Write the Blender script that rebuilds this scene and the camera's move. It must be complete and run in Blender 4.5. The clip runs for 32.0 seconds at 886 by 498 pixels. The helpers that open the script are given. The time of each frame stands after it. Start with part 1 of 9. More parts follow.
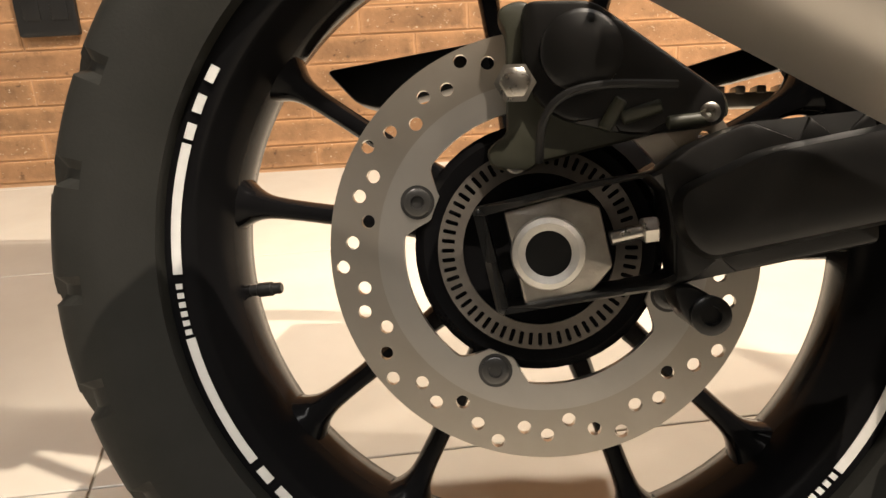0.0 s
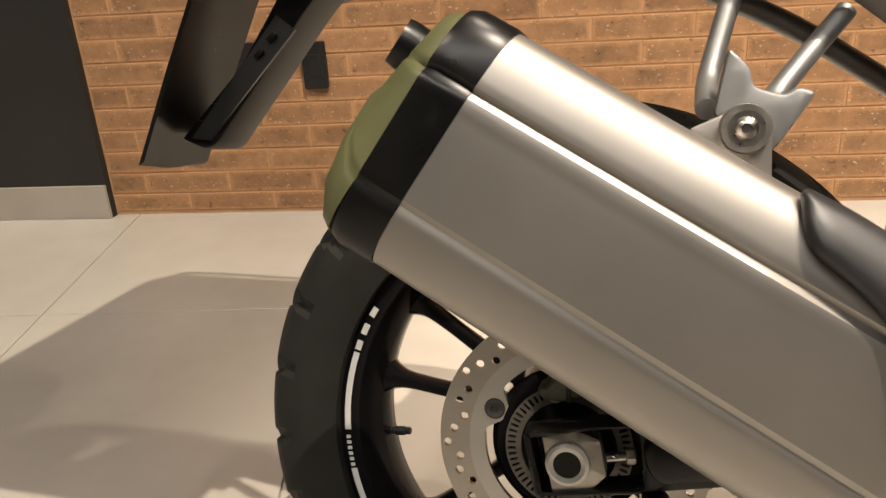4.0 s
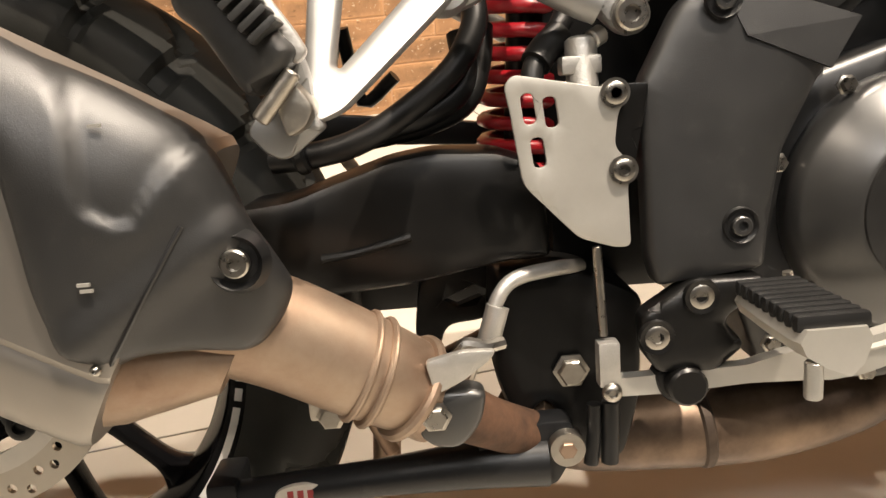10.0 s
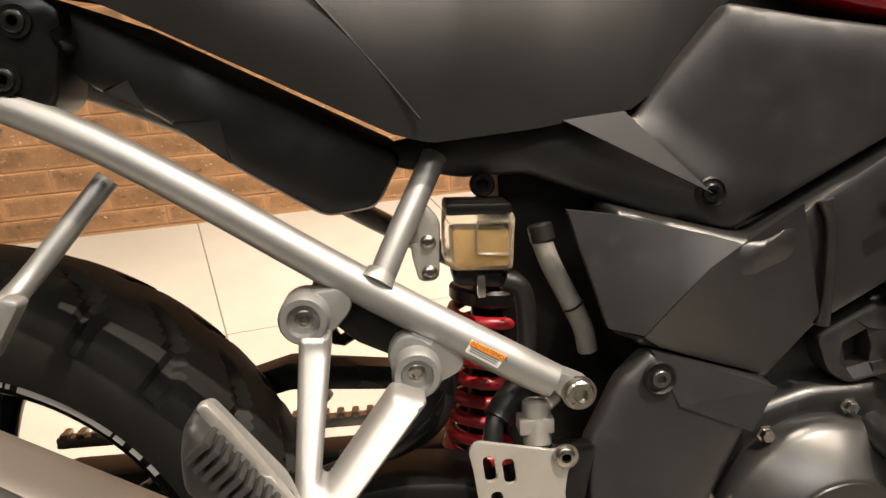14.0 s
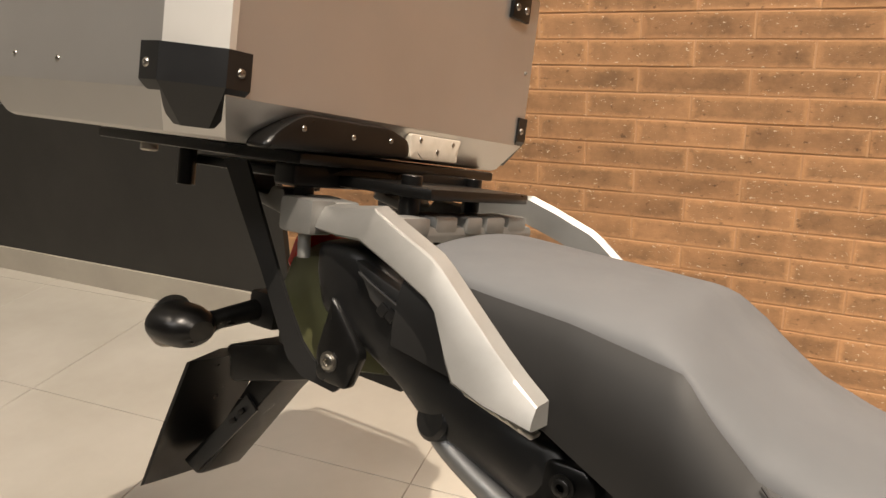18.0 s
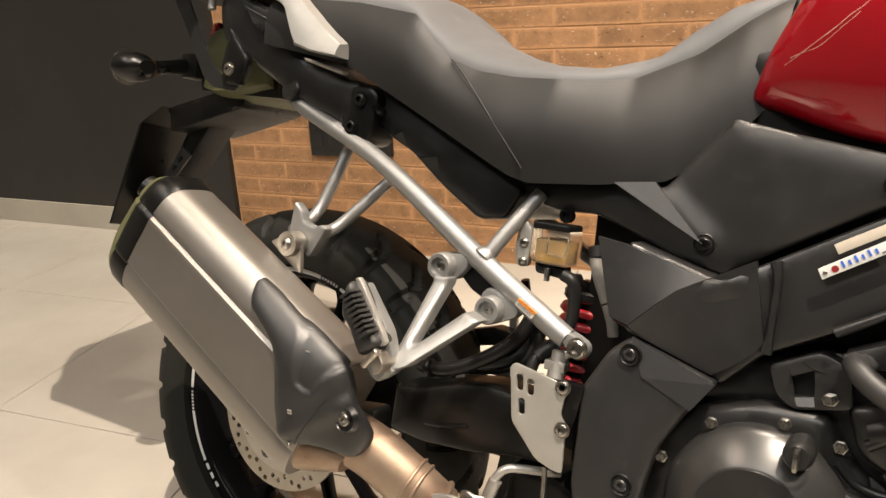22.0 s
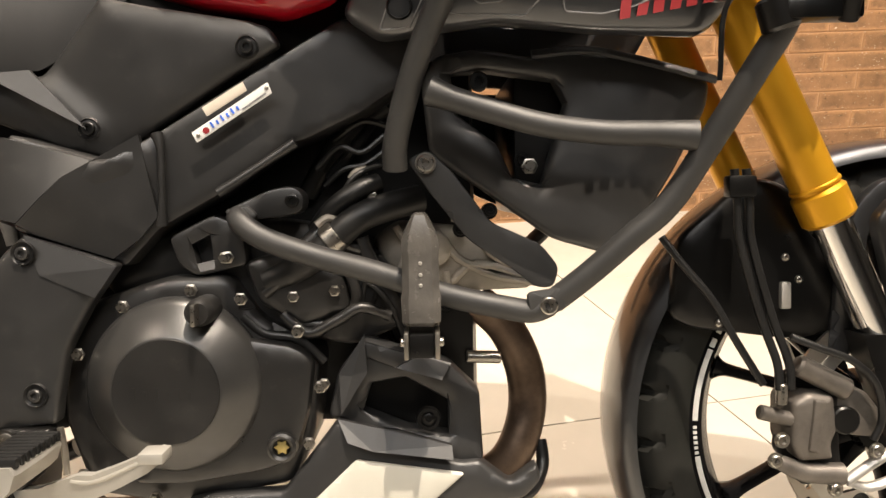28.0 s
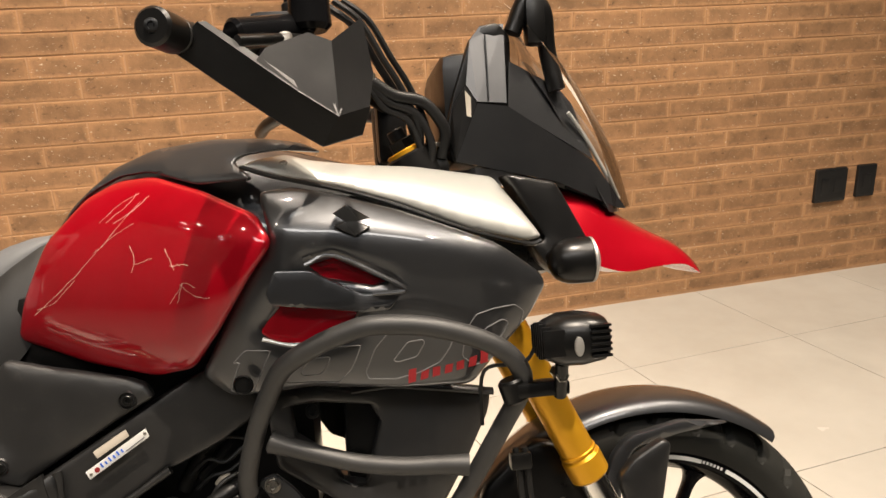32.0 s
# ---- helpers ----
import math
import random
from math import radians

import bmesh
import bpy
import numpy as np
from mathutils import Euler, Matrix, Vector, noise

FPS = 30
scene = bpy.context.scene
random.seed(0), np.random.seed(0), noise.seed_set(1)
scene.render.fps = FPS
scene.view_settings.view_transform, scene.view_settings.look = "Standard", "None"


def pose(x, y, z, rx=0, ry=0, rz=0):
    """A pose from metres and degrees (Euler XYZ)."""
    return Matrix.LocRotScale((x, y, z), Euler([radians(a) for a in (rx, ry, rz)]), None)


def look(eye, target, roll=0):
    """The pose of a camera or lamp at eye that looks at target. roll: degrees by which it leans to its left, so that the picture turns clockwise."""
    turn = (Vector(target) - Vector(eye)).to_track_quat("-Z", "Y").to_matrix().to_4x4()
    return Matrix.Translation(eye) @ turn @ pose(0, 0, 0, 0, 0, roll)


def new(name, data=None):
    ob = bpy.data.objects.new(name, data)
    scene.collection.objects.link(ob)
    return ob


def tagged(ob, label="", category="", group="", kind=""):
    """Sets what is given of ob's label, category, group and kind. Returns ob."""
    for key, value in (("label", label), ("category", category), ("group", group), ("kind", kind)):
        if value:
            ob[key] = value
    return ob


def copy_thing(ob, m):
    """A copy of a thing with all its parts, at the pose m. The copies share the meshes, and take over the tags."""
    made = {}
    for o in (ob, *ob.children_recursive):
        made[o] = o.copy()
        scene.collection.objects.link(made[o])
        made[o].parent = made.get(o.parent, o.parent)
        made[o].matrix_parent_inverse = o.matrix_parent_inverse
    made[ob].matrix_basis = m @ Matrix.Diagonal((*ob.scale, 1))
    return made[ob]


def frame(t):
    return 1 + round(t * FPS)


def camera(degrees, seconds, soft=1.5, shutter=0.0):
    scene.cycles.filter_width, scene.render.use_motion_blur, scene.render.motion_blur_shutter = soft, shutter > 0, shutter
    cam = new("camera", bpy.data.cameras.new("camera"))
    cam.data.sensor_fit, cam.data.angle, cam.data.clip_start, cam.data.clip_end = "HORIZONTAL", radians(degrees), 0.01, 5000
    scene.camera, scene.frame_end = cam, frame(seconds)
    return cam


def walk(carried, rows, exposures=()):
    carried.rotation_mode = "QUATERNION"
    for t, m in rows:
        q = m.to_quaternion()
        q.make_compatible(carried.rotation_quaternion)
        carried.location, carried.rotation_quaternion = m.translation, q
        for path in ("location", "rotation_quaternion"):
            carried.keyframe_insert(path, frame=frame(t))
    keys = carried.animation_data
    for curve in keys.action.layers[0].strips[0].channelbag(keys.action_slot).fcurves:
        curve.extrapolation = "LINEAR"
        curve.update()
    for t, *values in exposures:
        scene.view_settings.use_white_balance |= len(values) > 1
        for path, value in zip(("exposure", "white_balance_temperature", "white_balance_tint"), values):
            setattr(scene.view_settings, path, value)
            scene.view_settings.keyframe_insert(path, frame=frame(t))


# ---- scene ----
cam = camera(60.2, 32.0, shutter=0.0)
# seconds, place in metres, then yaw, pitch and roll in degrees
ROWS = [
    (0, -0.0177, -0.4238, 0.4927, 4.74, -19.96, -2.64),
    (0.5, -0.0213, -0.4682, 0.5189, 5.41, -20.51, -2.77),
    (1, -0.0294, -0.5144, 0.5668, 6.09, -20.94, -2.46),
    (1.5, -0.0333, -0.5436, 0.6386, 7.17, -21.40, -2.01),
    (2, -0.0261, -0.5617, 0.7131, 8.86, -22.01, -2.19),
    (2.5, -0.0041, -0.5718, 0.7587, 11.13, -22.25, -2.19),
    (4.5, 0.0873, -0.6048, 0.7922, 16.08, -22.53, -3.90),
    (5, 0.1160, -0.6115, 0.7819, 15.01, -23.06, -4.54),
    (5.5, 0.1479, -0.6243, 0.7676, 13.53, -23.19, -4.61),
    (6, 0.1765, -0.6378, 0.7523, 12.01, -23.24, -4.39),
    (6.5, 0.1940, -0.6396, 0.7430, 10.04, -24.74, -4.98),
    (7, 0.2165, -0.6369, 0.7316, 8.31, -26.06, -5.53),
    (7.5, 0.2417, -0.6388, 0.7198, 6.36, -26.55, -5.16),
    (8, 0.2685, -0.6284, 0.7117, 4.61, -26.92, -4.67),
    (8.5, 0.3109, -0.6122, 0.7045, 3.02, -26.94, -4.14),
    (9, 0.3462, -0.5857, 0.6953, 1.27, -27.13, -3.82),
    (9.5, 0.3660, -0.5497, 0.6826, -0.26, -27.33, -3.75),
    (10, 0.4061, -0.5132, 0.6760, -0.92, -27.34, -4.21),
    (10.5, 0.4292, -0.4858, 0.6776, -2.45, -27.41, -4.06),
    (11, 0.4353, -0.4749, 0.6918, -3.22, -27.40, -3.90),
    (11.5, 0.4376, -0.4621, 0.7251, -3.15, -27.69, -3.69),
    (12, 0.4464, -0.4487, 0.7614, -3.49, -27.62, -3.21),
    (12.5, 0.4551, -0.4402, 0.7926, -3.77, -27.54, -2.68),
    (13, 0.4544, -0.4402, 0.8277, -3.85, -27.11, -2.30),
    (13.5, 0.4383, -0.4495, 0.8676, -4.19, -26.88, -1.89),
    (15.5, 0.3095, -0.4888, 1.0811, -1.74, -24.41, -2.76),
    (16, 0.2538, -0.4524, 1.1262, 2.93, -23.78, -3.18),
    (16.5, 0.2216, -0.4131, 1.1529, 10.18, -23.01, -3.28),
    (17, 0.2693, -0.3887, 1.1660, 19.53, -22.07, -3.23),
    (17.5, 0.3557, -0.3719, 1.1985, 29.93, -21.07, -2.80),
    (18, 0.4065, -0.3920, 1.2209, 35.86, -19.41, -2.20),
    (18.5, 0.4811, -0.5093, 1.2459, 36.96, -17.09, -1.87),
    (19, 0.5591, -0.6146, 1.2729, 38.09, -15.67, -1.79),
    (19.5, 0.6573, -0.6491, 1.2734, 40.00, -15.00, -1.86),
    (20, 0.7843, -0.6580, 1.2508, 40.93, -14.94, -2.32),
    (20.5, 0.8439, -0.6686, 1.2068, 41.51, -15.38, -2.78),
    (21, 0.8400, -0.7082, 1.1482, 39.81, -16.35, -3.63),
    (21.5, 0.8282, -0.7575, 1.0686, 35.85, -17.48, -3.53),
    (22, 0.8428, -0.7619, 0.9681, 33.04, -18.55, -3.36),
    (22.5, 0.8738, -0.7581, 0.8858, 31.32, -20.11, -3.81),
    (23, 0.8954, -0.7663, 0.7954, 28.36, -20.15, -3.22),
    (23.5, 0.8973, -0.7719, 0.7543, 24.61, -20.60, -2.68),
    (24, 0.8877, -0.7775, 0.7467, 20.99, -20.63, -2.35),
    (24.5, 0.8980, -0.7835, 0.7411, 17.22, -21.08, -2.12),
    (25, 0.9239, -0.7803, 0.7366, 13.88, -21.25, -1.92),
    (25.5, 0.9529, -0.7745, 0.7286, 11.43, -21.26, -1.98),
    (27.5, 0.9837, -0.7665, 0.8137, -0.11, -20.57, -0.94),
    (28, 1.0079, -0.7561, 0.8400, -1.00, -19.74, -0.92),
    (28.5, 1.0251, -0.7503, 0.8725, -2.41, -18.99, -0.53),
    (29, 1.0414, -0.7495, 0.9150, -3.32, -19.00, -0.21),
    (29.5, 1.0522, -0.7549, 0.9629, -4.21, -18.92, 0.09),
    (30, 1.0726, -0.7701, 1.0220, -4.70, -18.98, 0.21),
    (30.5, 1.0866, -0.7846, 1.0762, -5.16, -18.87, 0.10),
    (31, 1.0968, -0.8006, 1.1445, -5.47, -18.41, -0.23),
    (31.5, 1.1120, -0.8337, 1.2023, -6.04, -18.16, -0.92),
    (32, 1.1200, -0.8852, 1.2572, -7.66, -18.24, -1.88),
]


def eye_pose(x, y, z, yaw, pitch, roll):
    turn = pose(0, 0, 0, 90 + pitch, 0, yaw)
    return pose(x, y, z) @ turn @ pose(0, 0, 0, 0, 0, roll)


EXPOSURES = [(0, 0.6), (1, 0.46), (2, 0.02), (5, -0.04), (7, 0.16), (8, 0.28), (10, 0.42), (12, 0.24), (16, 0.04), (18, 0.02), (20, -0.1), (21, 0.02), (23, 0.28), (25, 0.36), (28, 0.4), (29, 0.42), (30, 0.45), (31, 0.28), (32, 0.02)]
walk(cam, [(row[0], eye_pose(*row[1:])) for row in ROWS], EXPOSURES)

# ---- light: a tall showroom with warm spots in the ceiling, plus added fill lamps ----
world = bpy.data.worlds.new("showroom")
scene.world = world
world.use_nodes = True
world.node_tree.nodes["Background"].inputs[0].default_value = (1.0, 0.92, 0.8, 1)
world.node_tree.nodes["Background"].inputs[1].default_value = 0.015


def spot(name, x, y, z, to, watts, degrees, size, colour=(1.0, 0.85, 0.69), blend=0.6):
    lamp = bpy.data.lights.new(name, "SPOT")
    lamp.energy, lamp.spot_size, lamp.spot_blend, lamp.shadow_soft_size, lamp.color = watts, radians(degrees), blend, size, colour
    ob = new(name, lamp)
    ob.matrix_world = look((x, y, z), to)
    return ob


def ceiling_panel(name, x, y, z, w, d, watts, colour=(1.0, 0.95, 0.9)):
    lamp = bpy.data.lights.new(name, "AREA")
    lamp.shape, lamp.size, lamp.size_y, lamp.energy, lamp.color = "RECTANGLE", w, d, watts, colour
    ob = new(name, lamp)
    ob.location = (x, y, z)
    return ob


spot("key_spot", 1.75, -0.75, 5.6, (0.2, 0.3, 0.3), 1600, 92, 0.025, blend=0.5)
spot("front_spot", 3.2, -1.6, 5.6, (1.5, 0.2, 0.4), 380, 38, 0.03)
# unseen lamp added to brighten the top case's side
spot("rear_spot", -2.2, -2.0, 5.6, (-0.35, 0.2, 1.3), 300, 30, 0.04)
# added fill from ahead, narrowed onto the floor beneath the bike
spot("aisle_spot", 4.2, 0.7, 5.6, (0.9, 0.5, 0.1), 900, 30, 0.04, blend=0.8)
# three unseen lamps added as fill: left wall, floor behind bike, right wall
spot("wall_spot", -3.7, 0.5, 5.6, (-3.3, 1.1, 0.0), 420, 48, 0.06)
# this one lifts the floor in the bike's own shadow
spot("wall_spot", 0.6, 1.48, 5.6, (0.5, 0.6, 0.0), 1000, 27, 0.05, blend=0.85)
spot("wall_spot", 3.6, 1.3, 5.6, (3.5, 1.6, 0.3), 250, 60, 0.06)
# this first panel, on the camera side, is an added soft fill
ceiling_panel("light_panel", 0.5, -3.8, 5.5, 5.0, 1.0, 190)
ceiling_panel("light_panel", 2.5, -0.4, 5.5, 2.6, 1.4, 46)
ceiling_panel("light_panel", 0.55, -0.4, 5.5, 0.8, 1.4, 16)


# ---- modelling helpers ----
from mathutils.geometry import delaunay_2d_cdt

LEAN = 15.6


def finish(me, mat, smooth=38):
    me.materials.append(mat)
    if smooth:
        me.shade_smooth()
        me.set_sharp_from_angle(angle=radians(smooth))
    return me


def part(name, bm, mat, parent=None, label="", smooth=38):
    me = bpy.data.meshes.new(name)
    bm.normal_update()
    bm.to_mesh(me)
    bm.free()
    ob = new(name, finish(me, mat, smooth))
    ob.parent = parent
    if label:
        ob["label"] = label
    return ob


def thing(name, label, category, m=None, group="", kind=""):
    ob = new(name)
    ob.empty_display_size = 0.1
    if m is not None:
        ob.matrix_world = m
    return tagged(ob, label, category, group, kind)


def solid(verts, faces, bm=None):
    bm = bm or bmesh.new()
    vs = [bm.verts.new(v) for v in verts]
    for f in faces:
        try:
            bm.faces.new([vs[i] for i in f])
        except ValueError:
            pass
    return bm


def block(x0, x1, y0, y1, z0, z1, bevel=0.0, m=None, bm=None, seg=2):
    own = bmesh.new()
    bmesh.ops.create_cube(own, size=1, matrix=Matrix.Translation(((x0 + x1) / 2, (y0 + y1) / 2, (z0 + z1) / 2)) @ Matrix.Diagonal((x1 - x0, y1 - y0, z1 - z0, 1)))
    if bevel:
        bmesh.ops.bevel(own, geom=own.edges[:], offset=bevel, segments=seg, profile=0.6, affect="EDGES")
    if m is not None:
        bmesh.ops.transform(own, matrix=m, verts=own.verts)
    if bm is None:
        return own
    return merge(bm, own)


def merge(bm, other):
    me = bpy.data.meshes.new("tmp")
    other.to_mesh(me)
    other.free()
    bm.from_mesh(me)
    bpy.data.meshes.remove(me)
    return bm


def spline(points, n=8, closed=False):
    p = [Vector(q) for q in points]
    if len(p) < 3:
        return p
    out = []
    count = len(p) if closed else len(p) - 1
    for i in range(count):
        if closed:
            a, b, c, d = p[i - 1], p[i], p[(i + 1) % len(p)], p[(i + 2) % len(p)]
        else:
            b, c = p[i], p[i + 1]
            a = p[i - 1] if i else b * 2 - c
            d = p[i + 2] if i + 2 < len(p) else c * 2 - b
        for k in range(n):
            t = k / n
            out.append(0.5 * ((2 * b) + (c - a) * t + (2 * a - 5 * b + 4 * c - d) * t * t + (3 * b - a - 3 * c + d) * t ** 3))
    if not closed:
        out.append(p[-1])
    return out


def tube(points, r, n=6, seg=14, bm=None, closed=False, flat=1.0):
    """A round bar along a smooth line; r is one radius or one for each of the points."""
    bm = bm or bmesh.new()
    path = spline(points, n, closed)
    if isinstance(r, (int, float)):
        radii = [r] * len(path)
    else:
        radii = [np.interp(i / max(1, len(path) - 1) * (len(r) - 1), range(len(r)), r) for i in range(len(path))]
    rings, side = [], None
    for i, p in enumerate(path):
        a = path[i - 1] if (i or closed) else p
        b = path[(i + 1) % len(path)] if (i + 1 < len(path) or closed) else p
        d = (b - a).normalized()
        if side is None:
            side = d.orthogonal().normalized()
        side = (side - d * side.dot(d)).normalized()
        up = d.cross(side)
        rings.append([bm.verts.new(p + (side * math.cos(2 * math.pi * k / seg) + up * flat * math.sin(2 * math.pi * k / seg)) * radii[i]) for k in range(seg)])
    for i in range(len(rings) if closed else len(rings) - 1):
        a, b = rings[i], rings[(i + 1) % len(rings)]
        for k in range(seg):
            bm.faces.new((a[k], a[(k + 1) % seg], b[(k + 1) % seg], b[k]))
    if not closed:
        bm.faces.new(rings[0][::-1])
        bm.faces.new(rings[-1])
    return bm


def lathe(profile, seg=48, axis="y", centre=(0, 0, 0), bm=None, closed=False, start=0.0, sweep=2 * math.pi):
    """Profile of (radius, along) turned round an axis through centre."""
    bm = bm or bmesh.new()
    full = abs(sweep - 2 * math.pi) < 1e-6
    turns = seg if full else seg + 1
    rings = []
    for i in range(turns):
        a = start + sweep * i / seg
        c, s = math.cos(a), math.sin(a)
        ring = []
        for r, h in profile:
            v = {"y": (r * c, h, r * s), "x": (h, r * c, r * s), "z": (r * c, r * s, h)}[axis]
            ring.append(bm.verts.new(Vector(v) + Vector(centre)))
        rings.append(ring)
    n = len(profile)
    for i in range(seg):
        a, b = rings[i], rings[(i + 1) % turns]
        for j in range(n if closed else n - 1):
            quad = (a[j], a[(j + 1) % n], b[(j + 1) % n], b[j])
            bm.faces.new(quad)
    if not closed and full:
        for j in (0, n - 1):
            if profile[j][0] > 1e-5:
                bm.faces.new([r[j] for r in rings])
    bmesh.ops.remove_doubles(bm, verts=bm.verts, dist=1e-6)
    bmesh.ops.recalc_face_normals(bm, faces=bm.faces)
    return bm


def rod(a, b, r, seg=14, chamfer=0.0, bm=None, r2=None):
    """A straight bar from a to b, with chamfered ends."""
    a, b = Vector(a), Vector(b)
    length, r2 = (b - a).length, r2 or r
    c = min(chamfer, length / 3)
    own = lathe([(0, 0), (r - c, 0), (r, c), (r2, length - c), (r2 - c, length), (0, length)], seg, "z")
    m = (b - a).to_track_quat("Z", "Y").to_matrix().to_4x4()
    bmesh.ops.transform(own, matrix=Matrix.Translation(a) @ m, verts=own.verts)
    return merge(bm, own) if bm else own


def rounded(poly, r):
    """The polygon with its corners turned on radius r, or one for each corner."""
    out, n = [], len(poly)
    for i, q in enumerate(poly):
        ri = r[i] if isinstance(r, (list, tuple)) else r
        p, a, b = Vector(q), Vector(poly[i - 1]), Vector(poly[(i + 1) % n])
        u, v = a - p, b - p
        if u.length < 1e-6 or v.length < 1e-6 or ri <= 0:
            out.append(p)
            continue
        k = min(ri, u.length * 0.45, v.length * 0.45)
        s, e = p + u.normalized() * k, p + v.normalized() * k
        for t in (0, 0.25, 0.5, 0.75, 1):
            out.append(s * (1 - t) ** 2 + p * 2 * t * (1 - t) + e * t * t)
    return out


def inside(pts, poly):
    x, z = pts[:, 0], pts[:, 1]
    ok = np.zeros(len(pts), bool)
    for (x0, z0), (x1, z1) in zip(poly, np.roll(poly, -1, 0)):
        hit = (z0 > z) != (z1 > z)
        with np.errstate(divide="ignore", invalid="ignore"):
            ok ^= hit & (x < (x1 - x0) * (z - z0) / (z1 - z0) + x0)
    return ok


def edge_gap(pts, polys):
    best = np.full(len(pts), 9.0)
    for poly in polys:
        for a, b in zip(poly, np.roll(poly, -1, 0)):
            d = b - a
            t = np.clip(((pts - a) @ d) / max(d @ d, 1e-12), 0, 1)
            best = np.minimum(best, np.hypot(*(pts - a - t[:, None] * d).T))
    return best


def densify(poly, step):
    out = []
    for a, b in zip(poly, np.roll(poly, -1, 0)):
        n = max(1, int(np.hypot(*(b - a)) / step))
        out += [a + (b - a) * k / n for k in range(n)]
    return np.array(out)


def panel(outline, lat, thick, r=0.004, edge=0.002, crown=0.0, wide=0.03, step=0.012, holes=(), bm=None, back=True, smooth_line=False):
    """A shaped sheet seen from -y: outline in (x, z), lat its outer face as a number or a function of x and z."""
    outer = np.array([tuple(v) for v in (spline([(x, 0, z) for x, z in outline], 5, True) if smooth_line else rounded(outline, r))])
    if smooth_line:
        outer = outer[:, [0, 2]]
    polys = [densify(outer, step)] + [densify(np.array(h, float), step) for h in holes]
    rim, edges, loops = [], [], []
    for poly in polys:
        k = len(rim)
        loops.append((k, len(poly)))
        edges += [(k + i, k + (i + 1) % len(poly)) for i in range(len(poly))]
        rim += poly.tolist()
    rim = np.array(rim)
    lo, hi = rim.min(0), rim.max(0)
    grid = np.stack(np.meshgrid(np.arange(lo[0] + step / 2, hi[0], step), np.arange(lo[1] + step / 2, hi[1], step)), -1).reshape(-1, 2)
    fine = []
    if edge:
        for poly in polys:
            ahead, behind = np.roll(poly, -1, 0) - poly, poly - np.roll(poly, 1, 0)
            nrm = np.stack([-(ahead + behind)[:, 1], (ahead + behind)[:, 0]], 1)
            nrm /= np.maximum(np.hypot(*nrm.T), 1e-9)[:, None]
            for k in (0.35, 1.0):
                fine += (poly + nrm * edge * k).tolist() + (poly - nrm * edge * k).tolist()
    fine = np.array(fine).reshape(-1, 2)
    def within(p):
        ok = inside(p, polys[0])
        for h in polys[1:]:
            ok &= ~inside(p, h)
        return ok
    if len(fine):
        fine = fine[within(fine)]
        g = edge_gap(fine, polys)
        fine = fine[g > edge * 0.3]
    if len(grid):
        grid = grid[within(grid)]
        grid = grid[edge_gap(grid, polys) > max(edge * 1.6, step * 0.35)]
    pts = np.concatenate([rim, fine, grid]) if len(fine) else np.concatenate([rim, grid])
    vs, _, tris, orig, _, _ = delaunay_2d_cdt([Vector(p) for p in pts], edges, [], 1, 1e-6)
    co = np.array([tuple(v) for v in vs])
    tris = np.array(tris)
    mid = co[tris].mean(1)
    tris = tris[within(mid)]
    gap = edge_gap(co, polys)
    y = np.array([lat(x, z) for x, z in co]) if callable(lat) else np.full(len(co), float(lat))
    if edge:
        y = y + edge * (1 - np.sqrt(np.maximum(0, 1 - (1 - np.minimum(gap / edge, 1)) ** 2)))
    base = y + 0.0
    if crown:
        y = y - crown * (1 - (1 - np.minimum(gap / wide, 1)) ** 2)
    own = bmesh.new()
    front = [own.verts.new((x, d, z)) for (x, z), d in zip(co, y)]
    rear = [own.verts.new((x, d + thick, z)) for (x, z), d in zip(co, y)]
    used = set()
    for a, b, c in tris.tolist():
        p, q, s = co[a], co[b], co[c]
        if (q[0] - p[0]) * (s[1] - p[1]) - (q[1] - p[1]) * (s[0] - p[0]) < 0:
            b, c = c, b
        own.faces.new((front[a], front[b], front[c]))
        if back:
            own.faces.new((rear[a], rear[c], rear[b]))
        for e in ((a, b), (b, c), (c, a)):
            used.add(e)
    for a, b in used:
        if (b, a) not in used:
            own.faces.new((front[b], front[a], rear[a], rear[b]))
    loose = [v for v in own.verts if not v.link_faces]
    bmesh.ops.delete(own, geom=loose, context="VERTS")
    return merge(bm, own) if bm else own


def loft(sections, caps=True, bm=None, closed=True, smooth=0):
    """Skin over sections, each a list of (x, y, z) of one length."""
    bm = bm or bmesh.new()
    if smooth:
        cols = list(zip(*sections))
        cols = [spline(c, smooth) for c in cols]
        sections = list(zip(*cols))
    rings = [[bm.verts.new(v) for v in s] for s in sections]
    n = len(rings[0])
    for a, b in zip(rings, rings[1:]):
        for j in range(n if closed else n - 1):
            bm.faces.new((a[j], a[(j + 1) % n], b[(j + 1) % n], b[j]))
    if caps and closed:
        bm.faces.new(rings[0][::-1])
        bm.faces.new(rings[-1])
    bmesh.ops.recalc_face_normals(bm, faces=bm.faces)
    return bm


def facet(points, thick=0.004):
    """A flat-faced plate through given points, thickened away from -y."""
    n = len(points)
    front = [tuple(p) for p in points]
    back = [(x, y + thick, z) for x, y, z in front]
    area = sum(front[i][0] * front[(i + 1) % n][2] - front[(i + 1) % n][0] * front[i][2] for i in range(n))
    if area < 0:
        front.reverse()
        back.reverse()
    faces = [tuple(range(n)), tuple(range(2 * n - 1, n - 1, -1))] + [(i, n + i, n + (i + 1) % n, (i + 1) % n) for i in range(n)]
    return solid(front + back, faces)


def strip(upper, lower, thick=0.005):
    """A sheet between two lines of points, thickened away from -y."""
    return loft([[tuple(a), tuple(b), (b[0], b[1] + thick, b[2]), (a[0], a[1] + thick, a[2])] for a, b in zip(upper, lower)])


